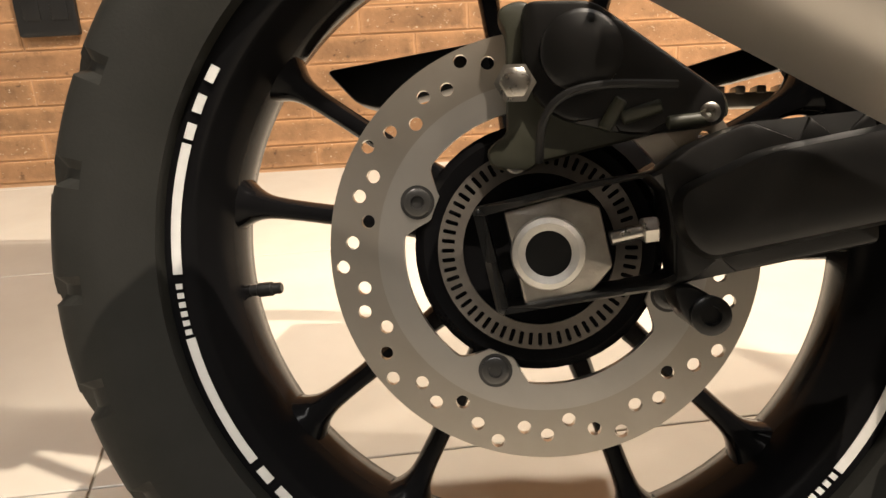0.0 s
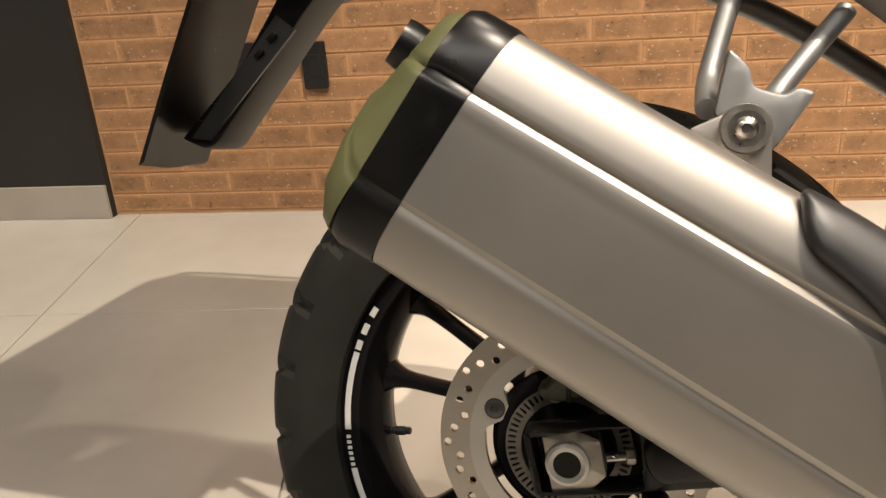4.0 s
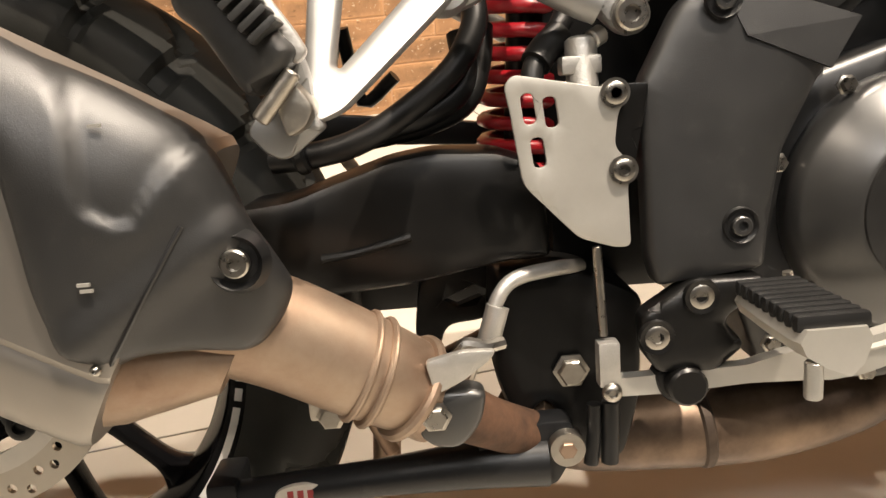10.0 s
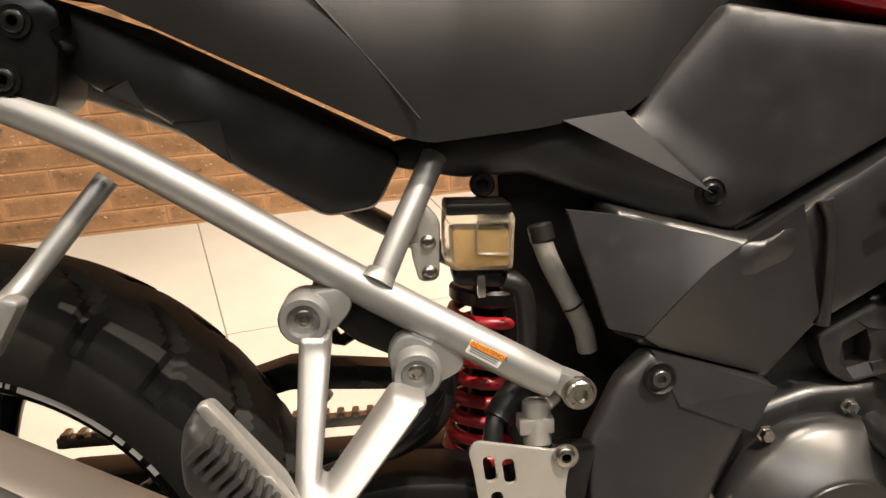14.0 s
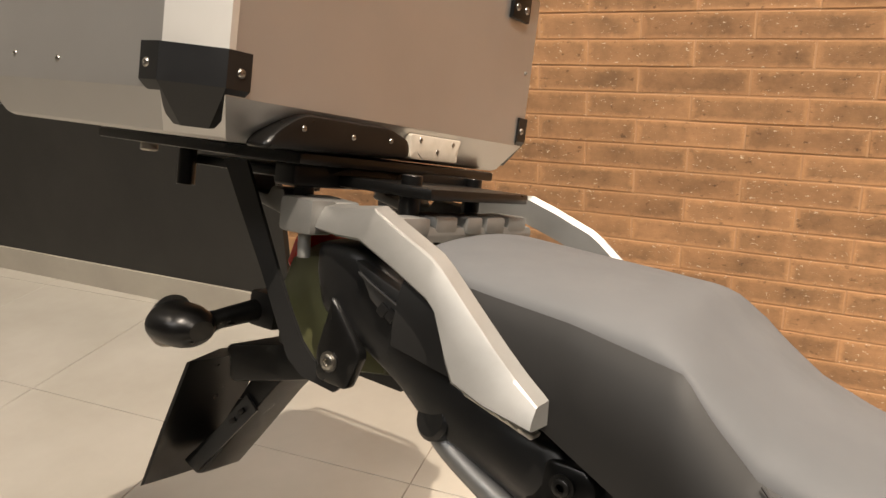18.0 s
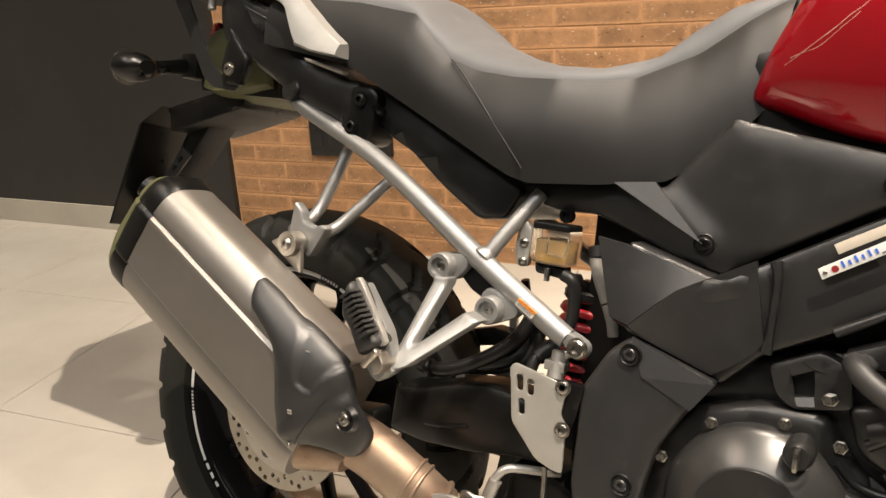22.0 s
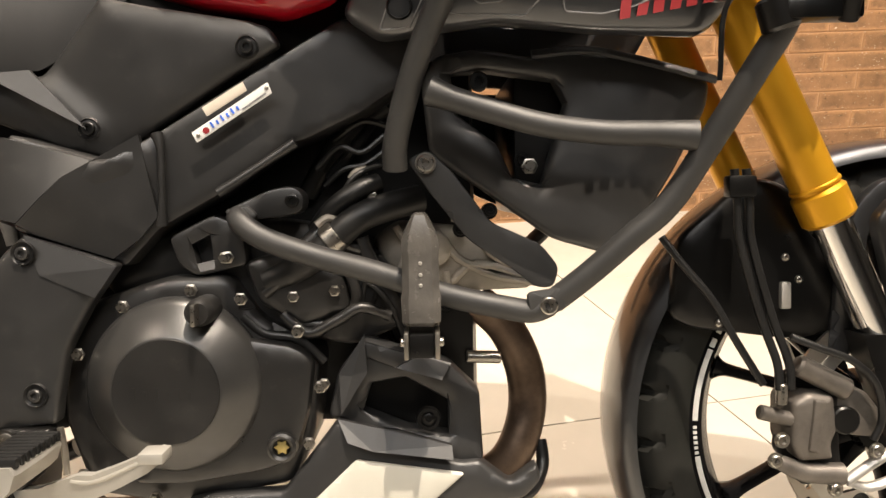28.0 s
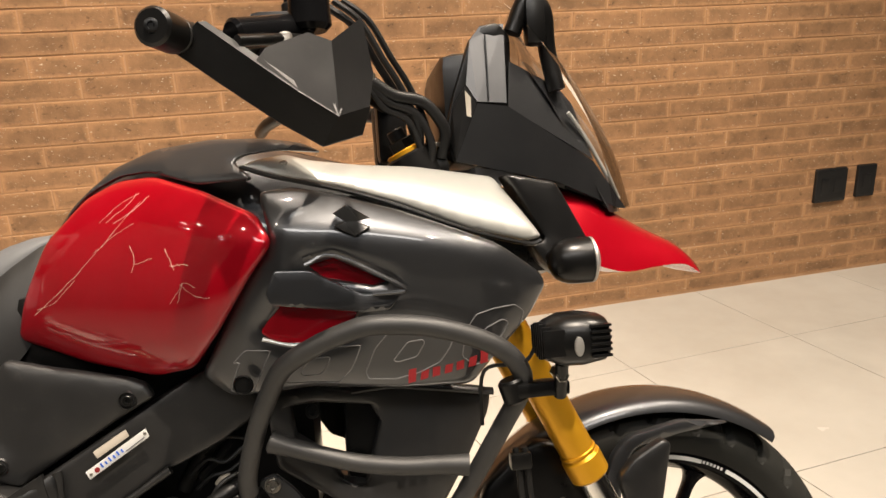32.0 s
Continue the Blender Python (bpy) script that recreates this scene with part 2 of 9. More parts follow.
def letter_bars(name, count, mat, parent, at, size, turn=0.0, slant=0.0, fat=0.17):
    """A row of small plain bars that stands for lettering, each one a part."""
    for i in range(count):
        bm = bmesh.new()
        x = (i - (count - 1) / 2) * size * 0.95
        sol = [(x + dx * size * fat + slant * dz * size, y, (dz * (1.0, 0.7)[i % 2] - (0, 0.3)[i % 2]) * size * 0.5) for y in (-0.0003, 0.0006) for dx, dz in ((-1, -1), (1, -1), (1, 1), (-1, 1))]
        solid(sol, [(0, 1, 2, 3), (7, 6, 5, 4), (0, 4, 5, 1), (1, 5, 6, 2), (2, 6, 7, 3), (3, 7, 4, 0)], bm)
        bm.transform(Matrix.Translation(at) @ pose(0, 0, 0, 0, -turn, 0))
        part(name, bm, mat, parent)


def circle(x, z, r, n=20, rx=None):
    return [(x + (rx or r) * math.cos(2 * math.pi * i / n), z + r * math.sin(2 * math.pi * i / n)) for i in range(n)]


def slot(x, z, w, h, tilt=0.0):
    pts = rounded([(-w / 2, -h / 2), (w / 2, -h / 2), (w / 2, h / 2), (-w / 2, h / 2)], min(w, h) / 2)
    c, s = math.cos(radians(tilt)), math.sin(radians(tilt))
    return [(x + p[0] * c - p[1] * s, z + p[0] * s + p[1] * c) for p in pts]


BOLTS = {}


def bolt(parent, x, y, z, r, mat, kind="socket", high=None, way=(0, -1, 0), washer=0.0, name="bolt"):
    """A bolt head whose seat is at (x, y, z), pointing along way; the meshes are shared."""
    high = high or r * 0.8
    key = (kind, round(r, 4), round(high, 4), mat.name, round(washer, 4))
    if key not in BOLTS:
        own = bmesh.new()
        if washer:
            own = lathe([(r * 0.5, 0), (washer, 0), (washer, 0.0012), (r * 0.5, 0.0012)], 24, "z")
        if kind == "socket":
            head = lathe([(0, high * 0.3), (r * 0.46, high * 0.3), (r * 0.5, high), (r * 0.86, high), (r, high * 0.8), (r, 0)], 24, "z")
        elif kind == "button":
            head = lathe([(0, high * 0.45), (r * 0.38, high * 0.45), (r * 0.42, high), (r * 0.7, high * 0.86), (r * 0.93, high * 0.5), (r, 0)], 24, "z")
        else:
            head = lathe([(0, high), (r * 0.75, high), (r * 0.87, high * 0.85), (r * 0.87, high * 0.3), (r * 1.15, high * 0.2), (r * 1.15, 0)], 6 if kind == "hex" else 24, "z")
        own = merge(own, head)
        me = bpy.data.meshes.new(name)
        own.to_mesh(me)
        own.free()
        BOLTS[key] = finish(me, mat, 40)
    ob = new(name, BOLTS[key])
    ob.parent = parent
    ob.matrix_basis = Matrix.Translation((x, y, z)) @ Vector(way).to_track_quat("Z", "Y").to_matrix().to_4x4()
    return ob


def writing(name, text, mat, parent, x, y, z, size, turn=0.0, lift=0.0006, slant=0.0, wide=1.0, outline=0.0, label="", about=None):
    """Raised letters on a face that looks to -y: x to the right, z up, turned by degrees."""
    cu = bpy.data.curves.new(name, "FONT")
    cu.body, cu.size, cu.extrude, cu.align_x, cu.align_y, cu.shear = text, size, lift, "CENTER", "CENTER", slant
    if outline:
        cu.fill_mode, cu.bevel_depth, cu.extrude = "NONE", outline, 0.0
    tmp = bpy.data.objects.new(name, cu)
    scene.collection.objects.link(tmp)
    bpy.context.view_layer.update()
    me = bpy.data.meshes.new_from_object(tmp.evaluated_get(bpy.context.evaluated_depsgraph_get()))
    bpy.data.objects.remove(tmp)
    me.materials.clear()
    me.materials.append(mat)
    m = about or (Matrix.Translation((x, y, z)) @ pose(0, 0, 0, 90, 0, 0) @ pose(0, 0, 0, 0, 0, turn) @ Matrix.Diagonal((wide, 1, 1, 1)))
    me.transform(m)
    ob = new(name, me)
    ob.parent = parent
    if label:
        ob["label"] = label
    return ob


def stuck(ob, mat, lines, r, name):
    """Thin raised lines laid on a panel's face."""
    bm = bmesh.new()
    for line in lines:
        hits = []
        for p in spline([(x, 0, z) for x, z in line], 6):
            ok, at, _, _ = ob.ray_cast(Vector((p.x, -1.0, p.z)), Vector((0, 1, 0)))
            if ok and (not hits or abs(at.y - hits[-1].y) < 0.01):
                hits.append(at + Vector((0, -0.0004, 0)))
        if len(hits) > 3:
            tube(hits, r, 1, 6, bm)
    return part(name, bm, mat, ob)


# ---- materials ----
def nodes_of(name):
    m = bpy.data.materials.new(name)
    m.use_nodes = True
    t = m.node_tree
    return m, t, t.nodes["Principled BSDF"]


def add(t, kind, **values):
    n = t.nodes.new(kind)
    for k, v in values.items():
        n.inputs[k.replace("_", " ")].default_value = v
    return n


def noise_node(t, scale, detail=4.0, rough=0.6, stretch=None, source="Object"):
    co = t.nodes.new("ShaderNodeNewGeometry" if source == "Position" else "ShaderNodeTexCoord")
    n = add(t, "ShaderNodeTexNoise", Scale=scale, Detail=detail, Roughness=rough)
    if stretch:
        mp = add(t, "ShaderNodeMapping")
        mp.inputs["Scale"].default_value = stretch
        t.links.new(co.outputs[source], mp.inputs["Vector"])
        t.links.new(mp.outputs["Vector"], n.inputs["Vector"])
    else:
        t.links.new(co.outputs[source], n.inputs["Vector"])
    return n


def ramp(t, source, stops):
    r = t.nodes.new("ShaderNodeValToRGB")
    e = r.color_ramp.elements
    while len(e) < len(stops):
        e.new(0.5)
    for el, (p, c) in zip(e, stops):
        el.position, el.color = p, (*c, 1) if len(c) == 3 else c
    t.links.new(source, r.inputs["Fac"])
    return r


def surface(name, base, other=None, rough=0.5, metal=0.0, scale=9.0, bump=0.05, fine=400.0, rough_range=0.12, coat=0.0, stretch=None, spread=(0.35, 0.7), big=True, sheen=0.0, dust=0.0, source="Object", shine=0.5):
    """Two colours mixed by broad noise, roughness that wanders, and fine relief."""
    m, t, b = nodes_of(name)
    other = other or tuple(min(1, c * 1.25 + 0.004) for c in base)
    n = noise_node(t, scale, 6.0, source=source)
    r = ramp(t, n.outputs["Fac"], [(spread[0], base), (spread[1], other)])
    colour = r.outputs["Color"]
    if dust:
        d = noise_node(t, scale * 6, 8.0, 0.7)
        dr = ramp(t, d.outputs["Fac"], [(0.58, (0, 0, 0)), (0.8, (dust, dust, dust))])
        mx = t.nodes.new("ShaderNodeMix")
        mx.data_type = "RGBA"
        t.links.new(dr.outputs["Color"], mx.inputs[0])
        t.links.new(colour, mx.inputs[6])
        mx.inputs[7].default_value = (0.36, 0.33, 0.28, 1)
        colour = mx.outputs[2]
    t.links.new(colour, b.inputs["Base Color"])
    b.inputs["Metallic"].default_value = metal
    f = noise_node(t, fine, 3.0, 0.6, stretch)
    mr = add(t, "ShaderNodeMapRange")
    mr.inputs["To Min"].default_value, mr.inputs["To Max"].default_value = max(0.02, rough - rough_range), min(1, rough + rough_range)
    g = noise_node(t, scale * 3, 5.0, source=source)
    t.links.new(g.outputs["Fac"], mr.inputs["Value"])
    t.links.new(mr.outputs["Result"], b.inputs["Roughness"])
    if bump:
        bp = add(t, "ShaderNodeBump", Strength=bump, Distance=0.001)
        t.links.new(f.outputs["Fac"], bp.inputs["Height"])
        t.links.new(bp.outputs["Normal"], b.inputs["Normal"])
    b.inputs["Specular IOR Level"].default_value = shine
    if coat:
        b.inputs["Coat Weight"].default_value = coat
        b.inputs["Coat Roughness"].default_value = 0.04
    if sheen:
        b.inputs["Sheen Weight"].default_value = sheen
    return m


RUBBER = surface("tyre_rubber", (0.011, 0.0113, 0.01), (0.021, 0.021, 0.0188), 0.6, bump=0.15, fine=500, scale=6, dust=0.012, shine=0.16)
GLOSS_BLACK = surface("gloss_black_rim_paint", (0.004, 0.004, 0.0045), (0.007, 0.007, 0.0075), 0.16, bump=0.01, fine=200, rough_range=0.04, shine=0.07)
SATIN_BLACK = surface("satin_black_paint", (0.00288, 0.00288, 0.00288), (0.00576, 0.00552, 0.00528), 0.32, bump=0.03, fine=900, dust=0.02, shine=0.35)
BLACK_PLASTIC = surface("black_moulded_plastic", (0.0052, 0.0052, 0.005525), (0.00975, 0.00975, 0.00975), 0.36, bump=0.05, fine=1500, dust=0.015, shine=0.5)
FRAME_BLACK = surface("black_frame_paint", (0.0085, 0.0085, 0.0086), (0.015, 0.0147, 0.0144), 0.39, bump=0.1, fine=900, dust=0.04, shine=0.7)
SWING_BLACK = surface("satin_black_swingarm_paint", (0.0035, 0.0035, 0.0034), (0.0065, 0.0063, 0.006), 0.36, bump=0.04, fine=700, dust=0.02, shine=0.35)
GRAINED_BLACK = surface("grained_black_cover_plastic", (0.011, 0.011, 0.0113), (0.019, 0.019, 0.0186), 0.42, bump=0.16, fine=1500, dust=0.04, shine=0.6)
BAR_BLACK = surface("textured_black_powder_coat", (0.022, 0.022, 0.022), (0.034, 0.0335, 0.0325), 0.5, bump=0.1, fine=1800, dust=0.03, shine=0.5)
ENGINE_BLACK = surface("matt_black_engine_paint", (0.009, 0.009, 0.009), (0.017, 0.0165, 0.016), 0.34, bump=0.08, fine=900, dust=0.06, shine=0.6)
CLUTCH_GREY = surface("dark_metallic_cover_paint", (0.065, 0.065, 0.065), (0.09, 0.0885, 0.085), 0.32, metal=0.7, bump=0.03, fine=1200, dust=0.05)
STEEL = surface("brushed_stainless_steel", (0.32, 0.298, 0.27), (0.375, 0.352, 0.324), 0.46, metal=0.96, scale=4, bump=0.03, fine=300, stretch=(1, 1, 14), rough_range=0.06)
DISC_STEEL = surface("ground_disc_steel", (0.5, 0.455, 0.385), (0.58, 0.54, 0.48), 0.33, metal=0.95, scale=10, bump=0.03, fine=900, rough_range=0.04)
DISC_BAND = surface("machined_disc_band", (0.6, 0.575, 0.53), (0.68, 0.65, 0.6), 0.3, metal=0.9, scale=14, bump=0.03, fine=900, rough_range=0.04)
BOLT_STEEL = surface("zinc_plated_steel", (0.35, 0.329, 0.294), (0.434, 0.413, 0.378), 0.3, metal=1.0, scale=60, bump=0.05)
WORN_STEEL = surface("worn_bare_steel", (0.336, 0.312, 0.272), (0.48, 0.448, 0.4), 0.38, metal=1.0, scale=40, bump=0.2, fine=300)
SILVER = surface("silver_painted_aluminium", (0.275, 0.275, 0.27), (0.32, 0.32, 0.315), 0.48, metal=0.75, scale=14, bump=0.05, fine=1500, dust=0.06)
CAST_SILVER = surface("cast_aluminium", (0.42, 0.41, 0.38), (0.55, 0.53, 0.5), 0.45, metal=0.8, scale=30, bump=0.3, fine=600, dust=0.1)
PLATE_ALU = surface("bare_aluminium_plate", (0.429, 0.4134, 0.3744), (0.4992, 0.4836, 0.4446), 0.42, metal=0.6, scale=14, bump=0.05)
CASE_ALU = surface("brushed_aluminium_sheet", (0.47, 0.46, 0.445), (0.53, 0.52, 0.505), 0.42, metal=0.85, scale=3, bump=0.12, fine=240, stretch=(1, 1, 22), rough_range=0.05)
CASE_EDGE = surface("polished_aluminium_edge", (0.64, 0.62, 0.58), (0.7, 0.68, 0.64), 0.38, metal=0.6, scale=5, bump=0.03)
GOLD = surface("gold_anodised_fork", (0.62, 0.3, 0.012), (0.68, 0.35, 0.02), 0.36, metal=0.6, scale=8, bump=0.03)
CHROME = surface("hard_chrome_stanchion", (0.7, 0.69, 0.67), (0.75, 0.74, 0.72), 0.12, metal=1.0, scale=8, bump=0.0)
RED = surface("red_metallic_paint", (0.27, 0.001, 0.0065), (0.32, 0.002, 0.01), 0.38, metal=0.25, scale=7, bump=0.01, coat=1.0, rough_range=0.03, shine=0.06)
GREY_PAINT = surface("dark_grey_metallic_paint", (0.062, 0.064, 0.068), (0.074, 0.076, 0.08), 0.38, metal=0.82, scale=8, bump=0.02, fine=2500, rough_range=0.05, coat=1.0, shine=0.3)
SILVER_PAINT = surface("light_silver_paint", (0.3571, 0.3571, 0.3341), (0.3917, 0.3917, 0.3686), 0.34, metal=0.35, scale=8, bump=0.01, coat=0.4)
SEAT_TOP = surface("grey_grained_vinyl", (0.086, 0.089, 0.094), (0.104, 0.107, 0.112), 0.6, scale=6, bump=0.15, fine=1300, shine=0.22)
SEAT_SIDE = surface("black_grained_vinyl", (0.01125, 0.01125, 0.01125), (0.01575, 0.01537, 0.015), 0.5, scale=6, bump=0.15, fine=1300, shine=0.28)
GREEN_TINT = surface("olive_grey_plastic", (0.085, 0.088, 0.036), (0.125, 0.127, 0.058), 0.45, scale=8, bump=0.15, fine=900)
CALIPER_GREY = surface("weathered_caliper_casting", (0.11, 0.099, 0.088), (0.165, 0.1485, 0.132), 0.5, metal=0.6, scale=40, bump=0.3, fine=500, dust=0.1)
OLIVE_DARK = surface("dull_olive_casting", (0.022, 0.023, 0.014), (0.036, 0.037, 0.024), 0.5, scale=20, bump=0.1, fine=500)
DARK_WALL = surface("dark_showroom_wall", (0.035, 0.033, 0.03), (0.05, 0.047, 0.043), 0.7, scale=2, bump=0.1, fine=90)
RUST = surface("rusted_joint_steel", (0.05, 0.026, 0.015), (0.13, 0.065, 0.035), 0.75, metal=0.2, scale=40, bump=0.3, fine=300)
SMOKED_DARK = surface("scuffed_dark_rubber", (0.012, 0.012, 0.0118), (0.03, 0.03, 0.029), 0.5, scale=30, bump=0.1, dust=0.04)
HEAD_ALU = surface("dull_cast_cylinder_head", (0.24, 0.22, 0.19), (0.33, 0.3, 0.26), 0.55, metal=0.5, scale=30, bump=0.3, fine=500, dust=0.08)
SOOTY_BAND = surface("sooted_weld_steel", (0.04, 0.03, 0.024), (0.1, 0.07, 0.05), 0.55, metal=0.5, scale=25, bump=0.2, fine=300)
SOOTY_PIPE = surface("sooty_header_steel", (0.09, 0.062, 0.045), (0.26, 0.185, 0.13), 0.42, metal=0.7, scale=14, bump=0.1, fine=200)
SHROUD_GREY = surface("faded_black_plastic", (0.018, 0.018, 0.0185), (0.028, 0.028, 0.028), 0.42, bump=0.05, fine=1200, dust=0.02, shine=0.6)
GUARD_BLACK = surface("matt_moulded_guard_plastic", (0.009, 0.009, 0.0095), (0.014, 0.014, 0.014), 0.56, bump=0.08, fine=1600, dust=0.015, shine=0.12)
RAIL_SILVER = surface("satin_silver_cast_paint", (0.25, 0.248, 0.238), (0.3, 0.297, 0.286), 0.48, metal=0.6, scale=14, bump=0.05, fine=1500, dust=0.04)
SPRING_RED = surface("red_spring_paint", (0.3, 0.006, 0.012), (0.4, 0.012, 0.02), 0.35, scale=20, bump=0.05, coat=0.4)
HOSE = surface("black_rubber_hose", (0.0063, 0.0063, 0.0063), (0.0126, 0.0126, 0.0126), 0.4, bump=0.05, shine=0.35)
GREY_HOSE = surface("braided_grey_sleeve", (0.15, 0.14, 0.125), (0.21, 0.2, 0.18), 0.6, scale=60, bump=0.6, fine=900)
PAPER = surface("white_label_film", (0.576, 0.576, 0.56), (0.64, 0.64, 0.624), 0.4, scale=60, bump=0.02)
BEIGE = surface("aged_beige_label", (0.45, 0.4, 0.33), (0.52, 0.47, 0.4), 0.5, scale=60, bump=0.02)
ORANGE = surface("orange_label_print", (0.8, 0.24, 0.01), (0.85, 0.3, 0.02), 0.4, scale=60, bump=0.0)
BLUE_INK = surface("blue_label_print", (0.04, 0.12, 0.5), None, 0.4, bump=0.0)
RED_INK = surface("red_label_print", (0.2, 0.012, 0.014), None, 0.4, bump=0.0)
DARK_INK = surface("dark_label_print", (0.03, 0.03, 0.03), None, 0.5, bump=0.0)
GREY_LINE = surface("pale_grey_decal_line", (0.13, 0.13, 0.132), None, 0.4, bump=0.0)
CREAM = surface("cream_insert_plastic", (0.51, 0.495, 0.435), (0.57, 0.555, 0.495), 0.4, scale=8, bump=0.05)
SCRATCH = surface("paint_scratch", (0.6, 0.3, 0.22), (0.75, 0.5, 0.4), 0.5, scale=90, bump=0.0)
LENS_RED = surface("red_lamp_lens", (0.5, 0.02, 0.01), None, 0.12, bump=0.0, coat=0.6)
BRASS = surface("brass_badge", (0.5, 0.38, 0.12), (0.6, 0.48, 0.2), 0.35, metal=0.8, scale=50)
STAND_BLACK = surface("scuffed_black_stand_paint", (0.0056, 0.00595, 0.00665), (0.01225, 0.01225, 0.0126), 0.36, bump=0.05, fine=500, dust=0.08, shine=0.4)


def pipe_steel():
    """Exhaust steel, browned by heat in uneven bands."""
    m, t, b = nodes_of("heat_tinted_exhaust_steel")
    n = noise_node(t, 7.0, 7.0, 0.65)
    r = ramp(t, n.outputs["Fac"], [(0.26, (0.13, 0.07, 0.04)), (0.42, (0.27, 0.185, 0.13)), (0.6, (0.36, 0.28, 0.21)), (0.78, (0.3, 0.2, 0.125))])
    t.links.new(r.outputs["Color"], b.inputs["Base Color"])
    b.inputs["Metallic"].default_value = 0.75
    f = noise_node(t, 160.0, 6.0, 0.7)
    rr = add(t, "ShaderNodeMapRange")
    rr.inputs["To Min"].default_value, rr.inputs["To Max"].default_value = 0.32, 0.6
    t.links.new(f.outputs["Fac"], rr.inputs["Value"])
    t.links.new(rr.outputs["Result"], b.inputs["Roughness"])
    bp = add(t, "ShaderNodeBump", Strength=0.2, Distance=0.001)
    t.links.new(f.outputs["Fac"], bp.inputs["Height"])
    t.links.new(bp.outputs["Normal"], b.inputs["Normal"])
    return m


def see_through(name, colour, rough, alpha=0.0, ior=1.45):
    m, t, b = nodes_of(name)
    b.inputs["Base Color"].default_value = (*colour, 1)
    b.inputs["Roughness"].default_value = rough
    b.inputs["Transmission Weight"].default_value = 1.0 - alpha
    b.inputs["IOR"].default_value = ior
    return m


PIPE = pipe_steel()
MILKY = see_through("milky_reservoir_plastic", (0.9, 0.86, 0.76), 0.22, 0.06, 1.15)
FLUID = surface("amber_brake_fluid", (0.42, 0.25, 0.06), (0.5, 0.32, 0.1), 0.4, scale=20, bump=0.0)
SMOKE = see_through("smoked_screen", (0.35, 0.34, 0.32), 0.03, 0.0, 1.1)
SMOKED_GREY = surface("worn_grey_peg_rubber", (0.055, 0.052, 0.048), (0.1, 0.094, 0.086), 0.24, scale=30, bump=0.2)


def brick_clay():
    m, t, b = nodes_of("fired_brick_clay")
    info = t.nodes.new("ShaderNodeObjectInfo")
    geo = t.nodes.new("ShaderNodeNewGeometry")
    co = t.nodes.new("ShaderNodeTexCoord")
    mp = add(t, "ShaderNodeVectorMath")
    mp.operation = "ADD"
    sc = add(t, "ShaderNodeVectorMath")
    sc.operation = "SCALE"
    mixr = add(t, "ShaderNodeMath")
    mixr.operation = "ADD"
    t.links.new(info.outputs["Random"], mixr.inputs[0])
    t.links.new(geo.outputs["Random Per Island"], mixr.inputs[1])
    comb = t.nodes.new("ShaderNodeCombineXYZ")
    for k in range(3):
        t.links.new(mixr.outputs[0], comb.inputs[k])
    t.links.new(comb.outputs[0], sc.inputs[0])
    sc.inputs["Scale"].default_value = 23.0
    t.links.new(co.outputs["Object"], mp.inputs[0])
    t.links.new(sc.outputs[0], mp.inputs[1])
    def nz(scale, detail, stretch=None):
        n = add(t, "ShaderNodeTexNoise", Scale=scale, Detail=detail, Roughness=0.65)
        if stretch:
            q = add(t, "ShaderNodeMapping")
            q.inputs["Scale"].default_value = stretch
            t.links.new(mp.outputs[0], q.inputs["Vector"])
            t.links.new(q.outputs["Vector"], n.inputs["Vector"])
        else:
            t.links.new(mp.outputs[0], n.inputs["Vector"])
        return n
    broad = nz(11.0, 6.0)
    r = ramp(t, broad.outputs["Fac"], [(0.3, (0.2, 0.112, 0.055)), (0.45, (0.275, 0.15, 0.072)), (0.6, (0.35, 0.188, 0.09)), (0.78, (0.44, 0.24, 0.115))])
    uvn = t.nodes.new("ShaderNodeUVMap")
    uvn.uv_map = "face"
    sep = t.nodes.new("ShaderNodeSeparateXYZ")
    t.links.new(uvn.outputs["UV"], sep.inputs[0])
    def calc(op, a, b=None):
        n = t.nodes.new("ShaderNodeMath")
        n.operation = op
        for k, v in enumerate((a, b)):
            if v is None:
                continue
            if isinstance(v, float):
                n.inputs[k].default_value = v
            else:
                t.links.new(v, n.inputs[k])
        return n.outputs[0]
    gaps = [calc("MULTIPLY", calc("SUBTRACT", 0.5, calc("ABSOLUTE", calc("SUBTRACT", sep.outputs[k], 0.5))), size) for k, size in ((0, 0.285), (1, 0.0705))]
    rim_noise = nz(45.0, 5.0)
    gap = calc("ADD", calc("MINIMUM", gaps[0], gaps[1]), calc("MULTIPLY", calc("SUBTRACT", rim_noise.outputs["Fac"], 0.5), 0.035))
    core = ramp(t, calc("MULTIPLY", gap, 40.0), [(0.0, (0, 0, 0)), (0.6, (1, 1, 1))])
    rim_mix = t.nodes.new("ShaderNodeMix")
    rim_mix.data_type = "RGBA"
    t.links.new(core.outputs["Color"], rim_mix.inputs[0])
    rim_mix.inputs[6].default_value = (0.45, 0.243, 0.113, 1)
    t.links.new(r.outputs["Color"], rim_mix.inputs[7])
    flecks = nz(80.0, 4.0, (1, 1, 2.0))
    fr = ramp(t, flecks.outputs["Fac"], [(0.64, (0, 0, 0)), (0.69, (1, 1, 1))])
    mx = t.nodes.new("ShaderNodeMix")
    mx.data_type = "RGBA"
    t.links.new(fr.outputs["Color"], mx.inputs[0])
    t.links.new(rim_mix.outputs[2], mx.inputs[6])
    mx.inputs[7].default_value = (0.68, 0.55, 0.4, 1)
    pits = nz(38.0, 4.0, (1, 1, 1.6))
    pr = ramp(t, pits.outputs["Fac"], [(0.3, (0.35, 0.35, 0.35)), (0.38, (1, 1, 1))])
    mu = t.nodes.new("ShaderNodeMix")
